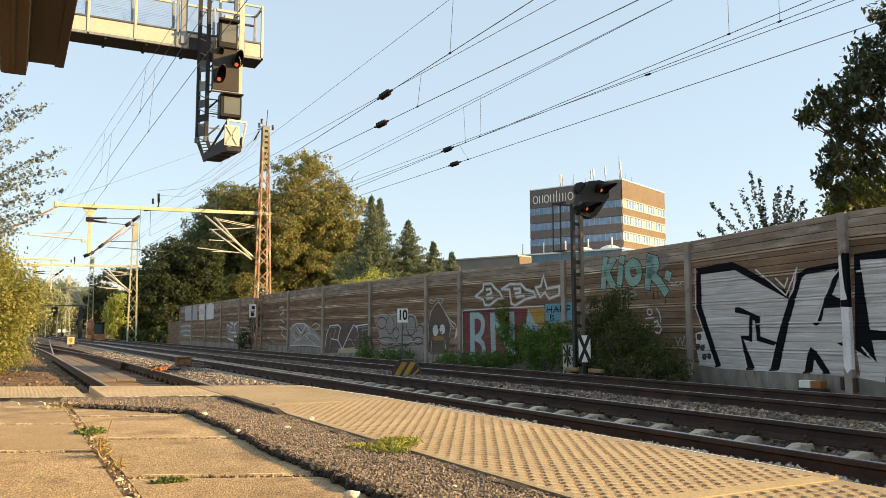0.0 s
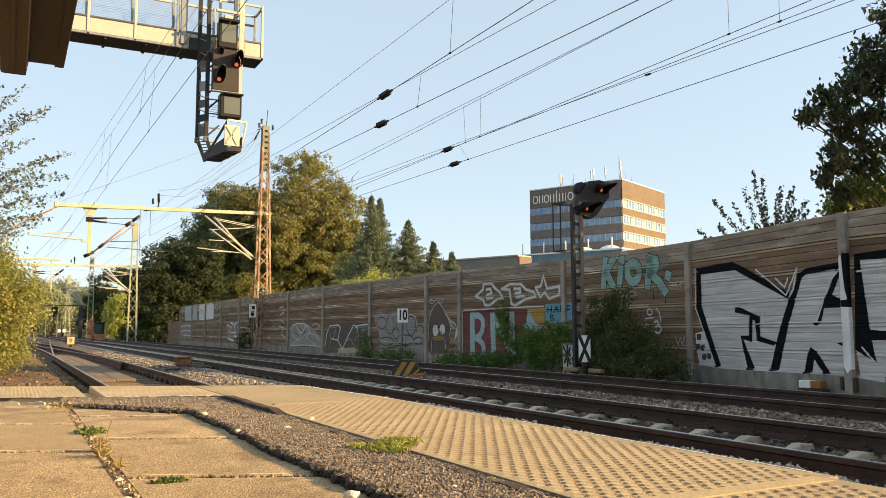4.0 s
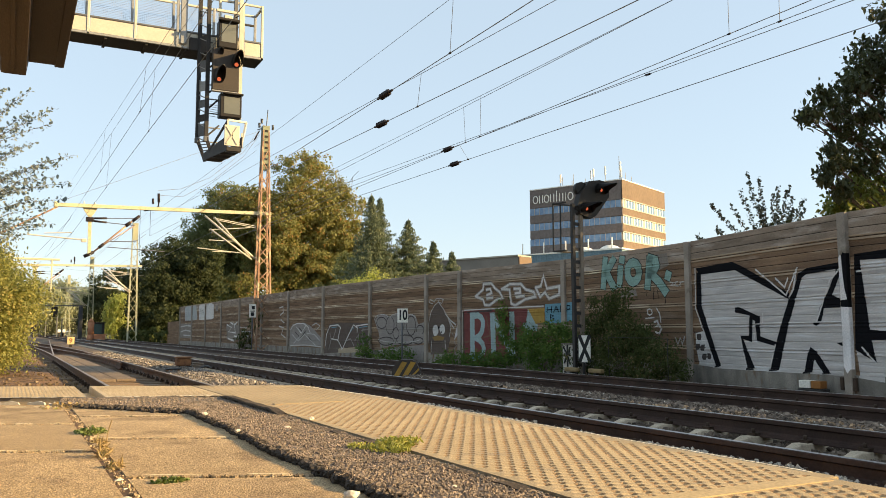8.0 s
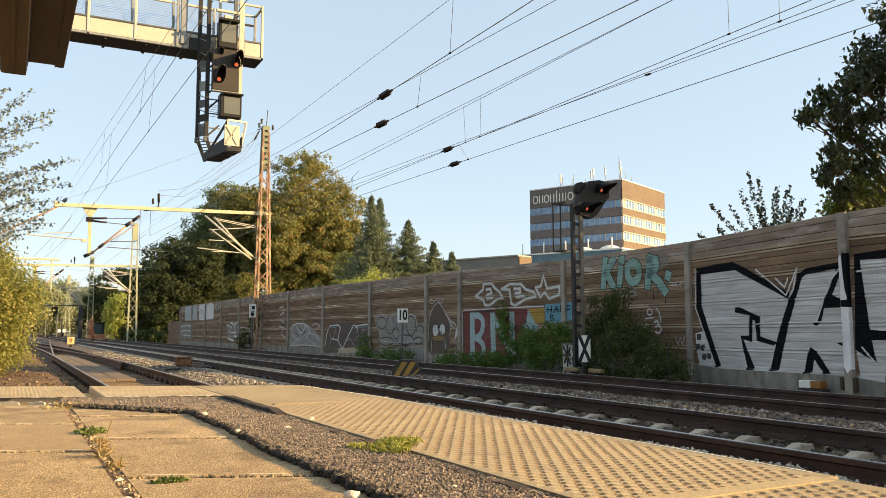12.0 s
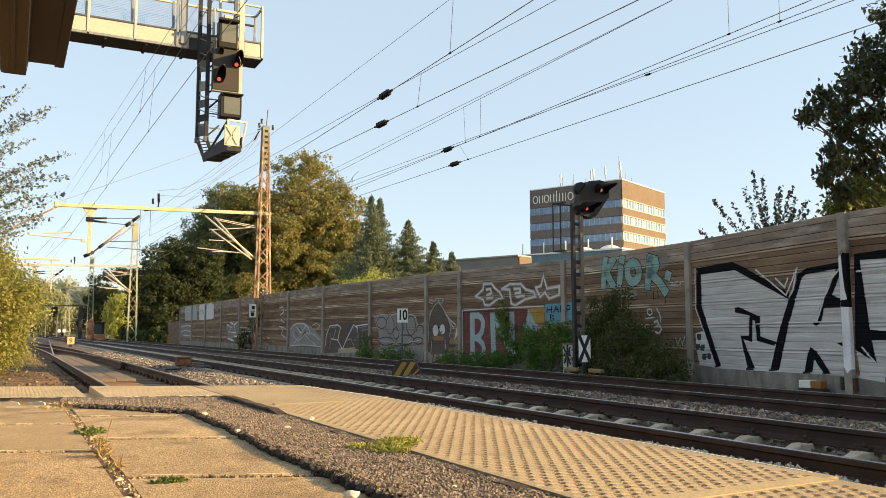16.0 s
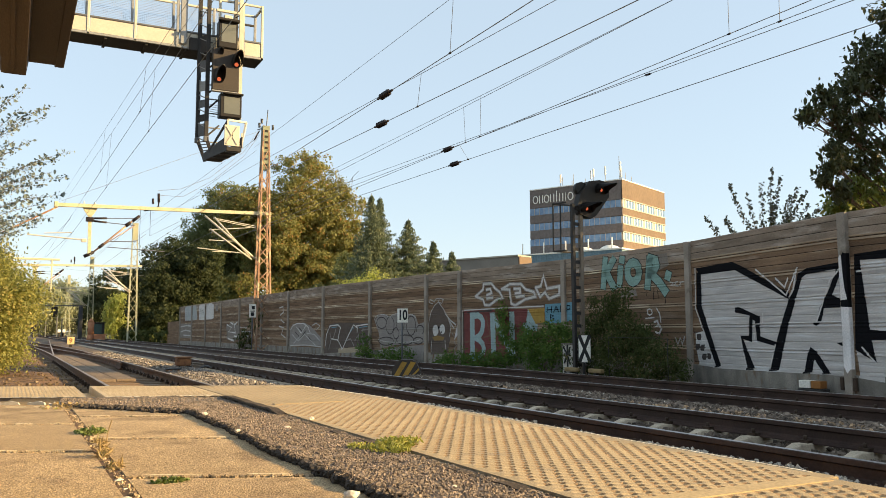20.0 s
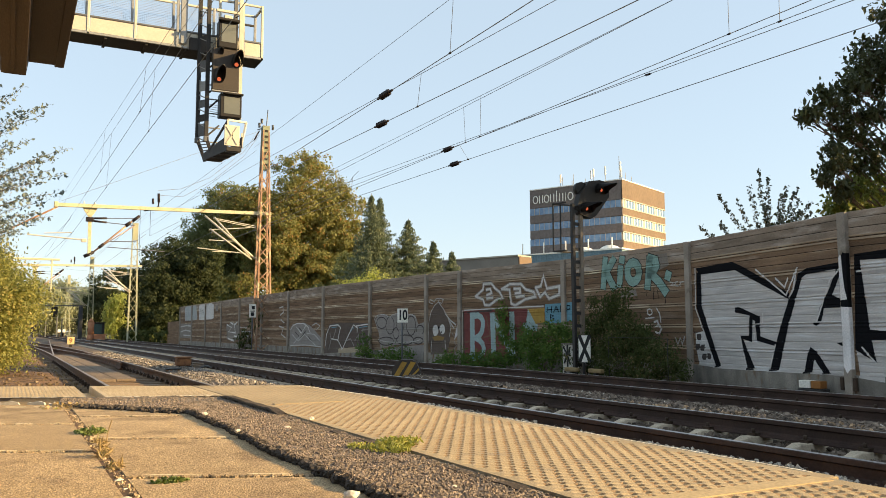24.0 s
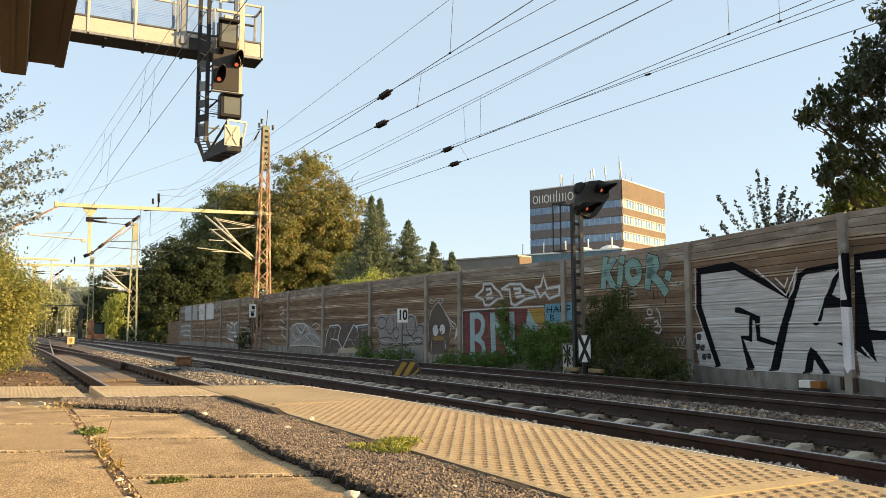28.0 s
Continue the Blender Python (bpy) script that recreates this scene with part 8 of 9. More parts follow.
for k, (x, y, z, s) in enumerate(((-2.98, 6.95, 0.035, 0.055), (-2.60, 7.42, 0.055, 0.05), (-3.40, 8.3, 0.06, 0.055), (-3.45, 6.75, 0.06, 0.045), (-4.53, 5.15, 0.0, 0.06), (-4.55, 4.55, 0.0, 0.065), (-4.53, 4.85, 0.0, 0.05), (-3.55, 3.98, 0.035, 0.07), (-3.0, 3.9, 0.04, 0.04))):
    bm = bmesh.new()
    bmesh.ops.create_icosphere(bm, subdivisions=2, radius=s / 2)
    rk = random.Random(300 + k)
    for q in bm.verts:
        d = q.co.normalized() * 1.6
        q.co = Vector((q.co.x * 1.25, q.co.y * 0.9, q.co.z * 0.7)) * (1 + 0.35 * noise.noise((d.x + 7.3 * k, d.y, d.z)) + rk.uniform(-0.04, 0.04))
    ob = part("pebble", bm, pale_stone, None)
    ob.matrix_basis = pose(x, y, z + s * 0.2, 0, 0, rk.uniform(0, 180))
    tagged(ob, "pale pebble lying on the platform", "stone", "pebbles on the platform")

for k, (x, y, l, w_) in enumerate(((-4.80, 11.14, 0.22, 0.035), (-4.56, 11.03, 0.14, 0.04), (-5.1, 11.28, 0.26, 0.03), (-4.62, 10.86, 0.12, 0.06), (-4.30, 10.9, 0.14, 0.05))):
    rk = random.Random(900 + k)
    bm = bmesh.new()
    prism(bm, [(-l / 2, 0), (l / 2, 0), (l * 0.42, 0.032), (l * 0.1, 0.036 + 0.012 * rk.random()), (-l * 0.3, 0.030), (-l * 0.48, 0.036)], -w_ / 2, w_ / 2)
    ob = part("broken_chip", bm, pale_stone, None)
    ob.matrix_basis = pose(x, y, -0.004, 0, 0, rk.uniform(-35, -15))
    tagged(ob, "pale broken concrete chip at the slab's end", "stone", "broken chips on the platform")


# ---- post signal at the barrier ----
post_sig = thing("post_signal", pose(7.05, 16.0, -0.35), "tall railway signal on a channel post with two red lamps", "railway signal")
part("channel", boxm(-0.20, -0.12, -0.05, 0.05, 0, 4.3, 0.006), dark_steel, post_sig)
part("channel", boxm(0.03, 0.12, -0.05, 0.05, 0, 4.3, 0.006), mat("channel_paint", (0.20, 0.165, 0.125), (0.15, 0.12, 0.095), 2.0, 0.7), post_sig, "paler weathered channel")
for k in range(13):
    part("tie_plate", boxm(-0.12, 0.03, -0.02, 0.02, 0.35 + 0.31 * k, 0.43 + 0.31 * k, 0.004), dark_steel, post_sig)
for dy, z0, z1 in ((0.74, 3.1, 4.25), (0.52, 3.1, 4.25)):
    part("cage_bar", tubem((-dy, 0, z0), (-dy, 0, z1), 0.02, 5), dark_steel, post_sig)
for z in (3.1, 4.25):
    part("cage_rail", tubem((-0.75, 0, z), (-0.12, 0, z), 0.022, 5), dark_steel, post_sig)
    part("cage_rail", tubem((-0.75, 0, z), (-0.60, -0.35, z), 0.022, 5), dark_steel, post_sig)
bm = bmesh.new()
prism(bm, [(-0.04, 4.25), (0.03, 4.04), (0.35, 3.95), (0.51, 4.03), (0.93, 4.53), (0.92, 4.88), (0.64, 4.93), (0.32, 4.88), (0.05, 4.55)], -0.10, 0.10)
hd = part("head", bm, signal_black, post_sig, "black signal head")
hd.matrix_basis = pose(-0.02, 0, 0)
part("back_disc", tubem((0.14, 0.0, 4.69), (0.14, 0.14, 4.69), 0.17, 14), signal_black, post_sig)


def long_hood(x, z, r, reach, parent):
    bm_ = bmesh.new()
    n_ = 12
    prev = None
    for k_ in range(n_ + 1):
        a_ = -0.6 + (math.pi + 1.2) * k_ / n_
        s_ = 0.25 + 0.75 * max(0, math.sin(a_))
        row = [bm_.verts.new((x + r * math.cos(a_), -0.10, z + r * math.sin(a_))), bm_.verts.new((x + r * 0.8 * math.cos(a_), -0.10 - reach * s_, z + r * 0.8 * math.sin(a_) - 0.05 * s_))]
        if prev:
            bm_.faces.new((prev[0], row[0], row[1], prev[1]))
        prev = row
    bmesh.ops.solidify(bm_, geom=bm_.faces[:], thickness=0.008)
    part("lamp_hood", bm_, signal_black, parent, "long black hood")
    part("lens", tubem((x, -0.09, z), (x, -0.13, z), r * 0.25, 14), red_lamp, parent, "glowing red lens")


long_hood(0.66, 4.68, 0.17, 0.62, hd)
long_hood(0.20, 4.18, 0.17, 0.62, hd)

sb = thing("mast_sign_board", pose(6.88, 15.62, -0.35), "white board with a black cross at the signal's foot", "sign")
part("plate", boxm(-0.148, 0.148, -0.01, 0.01, 0.46, 1.11, 0.004), board_black, sb).matrix_basis = pose(0, 0, 0, 0, 0, -28)
for s, nm in ((1, "up"), (-1, "down")):
    bm = bmesh.new()
    zc = 0.785
    vs = [bm.verts.new((x, -0.014, zc + s * z)) for x, z in ((-0.078, 0.315), (0.078, 0.315), (0.0, 0.10))]
    bm.faces.new(vs if s < 0 else vs[::-1])
    part("white_field", bm, board_white, sb).matrix_basis = pose(0, 0, 0, 0, 0, -28)
    bm = bmesh.new()
    vs = [bm.verts.new((s * x, -0.014, zc + z)) for x, z in ((0.141, 0.245), (0.141, -0.245), (0.036, 0.0))]
    bm.faces.new(vs if s < 0 else vs[::-1])
    part("white_field", bm, board_white, sb).matrix_basis = pose(0, 0, 0, 0, 0, -28)
part("stake", boxm(-0.03, 0.03, 0.012, 0.05, -0.1, 0.7, 0.004), dark_steel, sb)

cab = thing("relay_cabinet", pose(7.25, 16.45, -0.4), "small white trackside cabinet with black scribbles", "cabinet")
part("body", boxm(-0.2, 0.25, -0.12, 0.28, 0.0, 0.92, 0.012), mat("cabinet_paint", (0.56, 0.53, 0.48), (0.42, 0.39, 0.35), 4, 0.6), cab)
part("lid", boxm(-0.23, 0.28, -0.15, 0.31, 0.92, 0.95, 0.008), plinth_mat, cab)
bm = bmesh.new()
for a, b in (((-0.14, 0.9), (0.0, 0.7)), ((0.0, 0.7), (-0.12, 0.5)), ((0.0, 0.72), (0.12, 0.5)), ((0.02, 0.95), (0.02, 0.3)), ((-0.12, 0.3), (0.1, 0.2)), ((0.12, 0.9), (0.06, 0.7))):
    tube(bm, (-0.204, 0.08 - a[0], a[1] - 0.04), (-0.204, 0.08 - b[0], b[1] - 0.04), 0.026, 4)
part("scribble", bm, board_black, cab, "black scribbled paint")
for k, (x, y) in enumerate(((6.75, 15.95), (6.8, 15.1))):
    ob = part("cable_marker", boxm(-0.06, 0.06, -0.24, 0.24, -0.05, 0.05, 0.02), mat("marker_yellow", (0.27, 0.19, 0.09), (0.21, 0.15, 0.075), 5, 0.7), None)
    ob.matrix_basis = pose(x, y, -0.06)
    part("foot", boxm(-0.04, 0.04, -0.05, 0.05, -0.4, -0.04), dark_steel, ob)
    tagged(ob, "dull yellow cable marker on a short foot", "marker", "cable markers")

ten = thing("speed_sign", pose(7.0, 26.05, -0.4), "white speed sign with a black number ten on a post", "sign")
part("post", tubem((0, 0.02, 0), (0, 0.02, 1.9), 0.03, 8), steel_grey, ten)
pl = part("plate", boxm(-0.185, 0.185, -0.012, 0.0, 1.55, 2.04, 0.006), board_white, ten)
pl.matrix_basis = pose(0, -0.02, 0, 0, 0, -28)
text_mesh("digits", "10", 0.42, board_black, pl, pose(0, -0.016, 1.80, 90, 0, 0) @ Matrix.Diagonal((0.78, 1.15, 1, 1)))

hm = thing("distance_sign", pose(6.45, 44.1, -0.4), "white distance sign with black marks beside the mast", "sign")
part("post", tubem((0, 0.03, 0), (0, 0.03, 2.6), 0.035, 8), steel_grey, hm)
part("plate", boxm(-0.19, 0.19, -0.012, 0.0, 2.0, 2.72, 0.006), board_white, hm)
for z0, z1, x0, x1 in ((2.44, 2.62, -0.05, 0.11), (2.08, 2.28, -0.09, 0.08), (2.32, 2.37, -0.12, 0.12)):
    part("mark", boxm(x0, x1, -0.018, -0.012, z0, z1), board_black, hm)

wf = thing("wire_fence", pose(7.0, 14.88, -0.42), "thin grey wire frame standing in the bush", "fence")
part("post", tubem((0, 0, 0), (0, 0, 1.13), 0.010, 6), dark_steel, wf)
part("rail", tubem((0, 0, 1.12), (0, -1.9, 1.12), 0.006, 5), dark_steel, wf)
part("post", tubem((0, -1.9, 0), (0, -1.9, 1.13), 0.008, 6), dark_steel, wf)

# hazard striped stop block between the tracks
hz = thing("hazard_block", pose(2.47, 16.1, -0.14), "dark track block painted with yellow stripes", "marker block")
bm = bmesh.new()
prism(bm, [(-0.36, 0.0), (0.36, 0.0), (0.36, 0.16), (0.24, 0.40), (0.14, 0.44), (-0.14, 0.44), (-0.26, 0.38), (-0.36, 0.20)], -0.2, 0.2)
bd = part("body", bm, mat("block_dark", (0.07, 0.055, 0.045), (0.05, 0.04, 0.035), 5, 0.7), hz)
bd.matrix_basis = pose(0, 0, 0, 0, 0, -28) @ Matrix.Diagonal((0.84, 1, 0.9, 1))
for x in (-0.20, 0.02, 0.22):
    bm = bmesh.new()
    w_ = 0.13 if x < 0.2 else 0.08
    vs = [bm.verts.new((px_, -0.205, pz_)) for px_, pz_ in ((x - 0.13, 0.03), (x - 0.13 + w_, 0.03), (min(0.34, x + 0.10 + w_), 0.37 if x < 0.2 else 0.2), (x + 0.10, 0.40 if x < 0.2 else 0.24))]
    bm.faces.new(vs[::-1])
    part("stripe", bm, hazard_yellow, hz, "yellow stripe").matrix_basis = pose(0, 0, 0, 0, 0, -28) @ Matrix.Diagonal((0.84, 1, 0.9, 1))

mk = thing("track_marker", pose(7.36, 9.78, -0.16), "white and orange marker box at the barrier's foot", "marker")
part("box", boxm(-0.08, 0.10, -0.20, 0.0, 0.01, 0.14, 0.008), orange_mat, mk, "orange box half")
part("box_rear", boxm(-0.085, 0.10, 0.004, 0.24, 0.01, 0.14, 0.008), mat("marker_white", (0.82, 0.78, 0.70), (0.72, 0.68, 0.6), 5, 0.6), mk, "white box half")
part("foot", boxm(-0.10, 0.12, -0.24, 0.26, -0.18, -0.002, 0.01), dark_steel, mk)

# point machine and litter by the siding
pm = thing("point_machine", pose(-0.77, 24.0, -0.24), "rusty orange-brown point machine box between the tracks", "point machine")
part("base", boxm(-0.30, 0.30, -0.25, 0.25, -0.1, 0.06, 0.01), dark_steel, pm)
for x in (-0.14, 0.14):
    part("foot", boxm(x - 0.05, x + 0.05, -0.14, 0.14, 0.06, 0.15, 0.01), dark_steel, pm)
part("case", boxm(-0.20, 0.20, -0.18, 0.18, 0.15, 0.36, 0.03), rusty_orange, pm)
part("lid", boxm(-0.22, 0.22, -0.20, 0.20, 0.36, 0.40, 0.012), rusty_orange, pm)
part("hinge", tubem((-0.16, 0.2, 0.38), (0.16, 0.2, 0.38), 0.02, 6), dark_steel, pm)
part("rod", tubem((-0.25, -0.1, 0.04), (-1.3, -0.1, 0.05), 0.022, 6), rail_rusty, pm)
part("cable", path_tube(bmesh.new(), [(-0.1, -0.3, 0.03), (0.27, -0.5, 0.03), (0.40, -0.5, 0.11), (0.50, -0.5, 0.15), (0.62, -0.5, 0.13), (0.70, -0.5, 0.05), (0.70, -0.5, -0.06)], 0.024, 0.02, 6), steel_grey, pm, "grey looped cable")
jb = thing("junction_box", pose(-0.325, 24.26, -0.24, 0, 6, 0), "dull grey-brown junction box beside the point machine", "junction box")
part("case", boxm(-0.17, 0.17, -0.14, 0.14, 0, 0.17, 0.035), box_grey, jb)
part("lid", boxm(-0.15, 0.15, -0.12, 0.12, 0.17, 0.22, 0.02), box_grey, jb)
part("gland", tubem((-0.17, 0, 0.08), (-0.30, -0.03, 0.05), 0.03, 6), dark_steel, jb)
bx = thing("track_box", pose(-1.377, 22.0, -0.24), "small rust-red track box beside the siding's rail", "junction box")
part("case", boxm(-0.17, 0.17, -0.14, 0.14, 0.0, 0.14, 0.03), rusty_orange, bx)
part("lid", boxm(-0.19, 0.19, -0.16, 0.16, 0.14, 0.17, 0.01), dark_steel, bx)

ysg = thing("yellow_marker", pose(-1.54, 60.0, -0.2), "yellow lit marker box beside the track", "marker")
part("case", boxm(-0.22, 0.22, -0.15, 0.15, 0.22, 0.72, 0.02), mat("lit_yellow_paint", (0.62, 0.48, 0.26), (0.55, 0.42, 0.2), 4, 0.5), ysg)
text_mesh("digit", "9", 0.40, rusty_orange, ysg, pose(0, -0.155, 0.46, 90, 0, 0))
part("foot", boxm(-0.1, 0.1, -0.1, 0.1, -0.1, 0.22), dark_steel, ysg)

# ---- buildings behind the barrier ----
C0 = Vector((106.14, 131.18, GZ))
UL, UR = Vector((-0.4244, 0.9055, 0)), Vector((0.9184, 0.3957, 0))
tower = thing("office_tower", Matrix.Translation(C0) @ Matrix(((UR.x, UL.x, 0, 0), (UR.y, UL.y, 0, 0), (0, 0, 1, 0), (0, 0, 0, 1))), "brown office tower with ribbon windows and roof antennas", "office building")
TW, TL, TH = 22.0, 22.4, 32.5     # along the lit side, along the shaded side, height
part("wall", boxm(0.15, TW, 0.15, TL, 0, TH - 4.0), tower_shaded, tower)
part("parapet_shaded", boxm(-0.05, 0.15, -0.05, TL, TH - 4.05, TH), tower_shaded, tower, "brown cladding, the shaded side's tone put into its colour")
part("parapet_lit", boxm(-0.05, TW, -0.05, 0.15, TH - 4.05, TH - 0.003), tower_lit, tower, "brown cladding, the sunlit side's tone put into its colour")
part("roof", boxm(0.15, TW, 0.15, TL, TH - 4.0, TH - 0.4), tower_shaded, tower)
part("roof_edge", boxm(-0.12, 0.2, -0.12, TL, TH, TH + 0.2), board_white, tower)
part("roof_edge", boxm(0.2, TW, -0.12, 0.2, TH, TH + 0.2), board_white, tower)
win_me = {}
for key, wdt in (("s", 1.12), ("l", 1.0)):
    me = bpy.data.meshes.new("window")
    bm = boxm(0, wdt, -0.02, 0.04, 0, 1.5)
    bm.to_mesh(me)
    bm.free()
    win_me[key] = me
win_me["s"].materials.append(glass_mat)
win_me["l"].materials.append(blind_mat)
for fl in range(6):
    z = TH - 4.05 - 3.45 * fl
    part("sill", boxm(-0.06, 0.15, 0, TL, z - 3.45, z - 1.62), tower_shaded, tower)
    part("sill", boxm(0.15, TW, -0.06, 0.15, z - 3.45, z - 1.62), tower_lit, tower)
    part("sill_edge", boxm(0.1, TW, -0.14, -0.06, z - 1.85, z - 1.62), tower_sill, tower)
    part("sill_edge", boxm(0.1, TW, -0.14, -0.05, z - 0.02, z + 0.18), tower_sill, tower)
    if fl < 4:
        for k in range(18):
            part_on("window", win_me["s"], pose(0.04, 0.35 + 1.235 * k + 1.12, z - 1.6, 0, 0, -90), tower)
            part("mullion", boxm(-0.02, 0.12, 0.20 + 1.235 * k, 0.33 + 1.235 * k, z - 1.62, z - 0.05), tower_sill, tower)
        for k in range(16):
            part_on("window", win_me["s"] if (k * 7 + fl * 3) % 4 else win_me["l"], pose(0.6 + 1.34 * k, 0.04, z - 1.6), tower)
            part("mullion", boxm(0.22 + 1.34 * k, 0.56 + 1.34 * k, -0.03, 0.1, z - 1.62, z - 0.05), board_white, tower)
# roof sign: plain shapes
sign = part("roof_sign", boxm(-0.10, -0.055, 9.6, 21.4, TH - 3.0, TH - 2.9), tower_shaded, tower, "white lettering drawn as plain shapes")
sx = 21.5
for kind in "obobtbio":
    bm = bmesh.new()
    b0, x_ = TH - 3.1, -0.16
    wd = 1.5 if kind == "o" else 1.35 if kind == "b" else 0.9
    if kind == "o":
        for k in range(12):
            a0, a1 = 0.5236 * k, 0.5236 * (k + 1)
            tube(bm, (x_, sx - 0.65 - 0.62 * math.cos(a0), b0 + 0.87 + 0.82 * math.sin(a0)), (x_, sx - 0.65 - 0.62 * math.cos(a1), b0 + 0.87 + 0.82 * math.sin(a1)), 0.12, 5)
    else:
        for d_ in ((0.2, 1.0) if kind == "b" else (0.35,)):
            tube(bm, (x_, sx - d_, b0), (x_, sx - d_, b0 + (2.4 if kind == "t" else 1.75)), 0.12, 5)
    part("sign_shape", bm, board_white, sign)
    sx -= wd
for x, y, h in ((2, 15.6, 3.2), (2.2, 15.2, 2.6), (3, 8.6, 3.4), (3, 8.0, 3.8), (0.6, 0.5, 4.0), (4.0, 2.0, 3.2), (5, 1.5, 2.4), (4.4, 2.6, 6.0), (3, 5.2, 3.9), (0.9, 0.3, 2.6), (2.0, 12.4, 3.0), (8, 1.5, 2.0), (2.5, 13, 1.6), (3, 10, 1.8)):
    part("antenna", tubem((x, y, TH - 0.4), (x, y, TH + h), 0.06, 5), galvanised, tower)
    if h > 3 and h < 5:
        part("antenna_panel", boxm(x - 0.18, x + 0.12, y - 0.14, y + 0.14, TH + h - 1.8, TH + h), board_white, tower)

podium = thing("blue_hall", tower.matrix_basis @ pose(-9.0, -4.0, 0), "low hall with blue corrugated cladding in front of the tower", "building")
part("wall", boxm(0, 30, 0, 25.6, 0, 17.0), blue_clad, podium)
for k in range(63):
    part("rib", boxm(-0.08, 0.0, 0.2 + 0.4 * k, 0.34 + 0.4 * k, 9.0, 17.0), blue_clad, podium)
part("roof_edge", boxm(-0.2, 30, -0.2, 25.7, 17.0, 17.3), board_white, podium)
for k in range(5):
    part("vent_pipe", tubem((0.8, 2.5 + 5.2 * k, 17.2), (0.8, 2.5 + 5.2 * k, 19.6), 0.14, 6), board_white, podium)
for y in (4, 10):
    bm = bmesh.new()
    bmesh.ops.create_uvsphere(bm, u_segments=14, v_segments=8, radius=1.0)
    for q in bm.verts:
        q.co = Vector((3 + q.co.x * 2.0, y + q.co.y * 2.2, 17.2 + max(q.co.z, -0.05) * 1.1))
    part("skylight", bm, board_white, podium)

low = thing("low_building", pose(65.08, 134.06, GZ, 0, 0, -66.05), "long flat-roofed low building with a lit brick end", "building")
LOW_L = 17.09
part("wall", boxm(-14, LOW_L, 0, 4.05, 0, 14.1), low_wall, low)
part("roof_edge", boxm(-14.2, LOW_L + 0.1, -0.2, 4.1, 14.1, 14.35), tower_sill, low)
part("lit_end", boxm(LOW_L, LOW_L + 0.25, 0.02, 4.0, 0, 14.0), low_lit, low, "sunlit brick end wall")

# far end of the line
# brought nearer and shrunk along the line of sight, so the sun reaches it
fb = thing("far_catenary_beam", pose(0, 60, 0), "pale yellow catenary beam with a drop post, scaled to fit the camera's view", "catenary beam")
part("beam", boxm(-5.27, -2.40, -0.06, 0.06, 5.58, 5.71, 0.01), beam_paint, fb)
part("drop_post", boxm(-2.91, -2.82, -0.05, 0.05, 3.50, 5.58, 0.01), beam_paint, fb)
part("mast", boxm(-5.45, -5.27, -0.10, 0.10, -0.5, 6.0, 0.02), beam_paint, fb)
part("tie", tubem((-2.87, 0, 3.6), (-4.1, 0, 3.6), 0.03, 5), dark_steel, fb)
pil = thing("brick_pillar", pose(3.27, 105, -0.4), "round-topped brick pillar beside the track", "pillar")
part("foot", tubem((0, 0, 0), (0, 0, 0.9), 0.50, 12, 0.38), brick_mat, pil)
part("shaft", tubem((0, 0, 0.9), (0, 0, 2.35), 0.36, 12), brick_mat, pil)
part("cap", tubem((0, 0, 2.35), (0, 0, 2.78), 0.38, 12, 0.14), brick_mat, pil)
wl = thing("brick_wall", pose(4.2, 104.5, -0.4), "low orange brick wall beside the round pillar", "wall")
part("wall", boxm(-0.6, 0.6, -0.15, 0.15, 0, 0.85, 0.02), brick_mat, wl)
part("coping", boxm(-0.65, 0.65, -0.2, 0.2, 0.85, 0.95, 0.02), brick_mat, wl)
hut = thing("trackside_hut", pose(4.5, 112, -0.4), "small dark trackside hut with a green panel", "hut")
part("wall", boxm(-0.5, 0.9, 0, 3, 0, 2.3, 0.03), dark_steel, hut)
part("door", boxm(-0.4, 0.6, -0.06, 0, 0.9, 2.2, 0.01), green_panel, hut, "dull teal panel")
part("roof", boxm(-0.6, 1.0, -0.2, 3.2, 2.3, 2.42, 0.02), dark_steel, hut)
bridge = thing("signal_portal", pose(0, 125, -0.4), "dark steel portal over the line, distance haze put into its colour", "portal")
# steel lightened so that its colour carries the distance haze
haze_steel = mat("haze_steel", (0.15, 0.155, 0.145), (0.12, 0.125, 0.118), 0.5, 0.8)
part("beam", boxm(-9, 3.7, -0.15, 0.15, 4.75, 4.95, 0.03), haze_steel, bridge)
part("leg", boxm(3.2, 3.74, -0.25, 0.25, 0, 4.75, 0.05), mat("portal_dark", (0.055, 0.058, 0.062), (0.042, 0.044, 0.048), 0.5, 0.8), bridge, "dark portal leg")
part("leg", boxm(-9.0, -8.4, -0.4, 0.4, 0, 4.75, 0.05), haze_steel, bridge)
part("lamp_head", boxm(-0.25, 0.55, -0.35, 0.3, 3.3, 4.7, 0.1), signal_black, bridge)
for k, (x, y, z) in enumerate(((-3.2, 150, 2.0), (-1.5, 165, 1.6))):
    fs = thing("far_signal", pose(x, y, -0.4), "small dark signal on a post far down the line", "railway signal", "far signals")
    part("post", tubem((0, 0, 0), (0, 0, z), 0.10, 6), dark_steel, fs)
    part("head", boxm(-0.5, 0.5, -0.1, 0.15, z - 0.5, z + 1.3, 0.1), signal_black, fs)
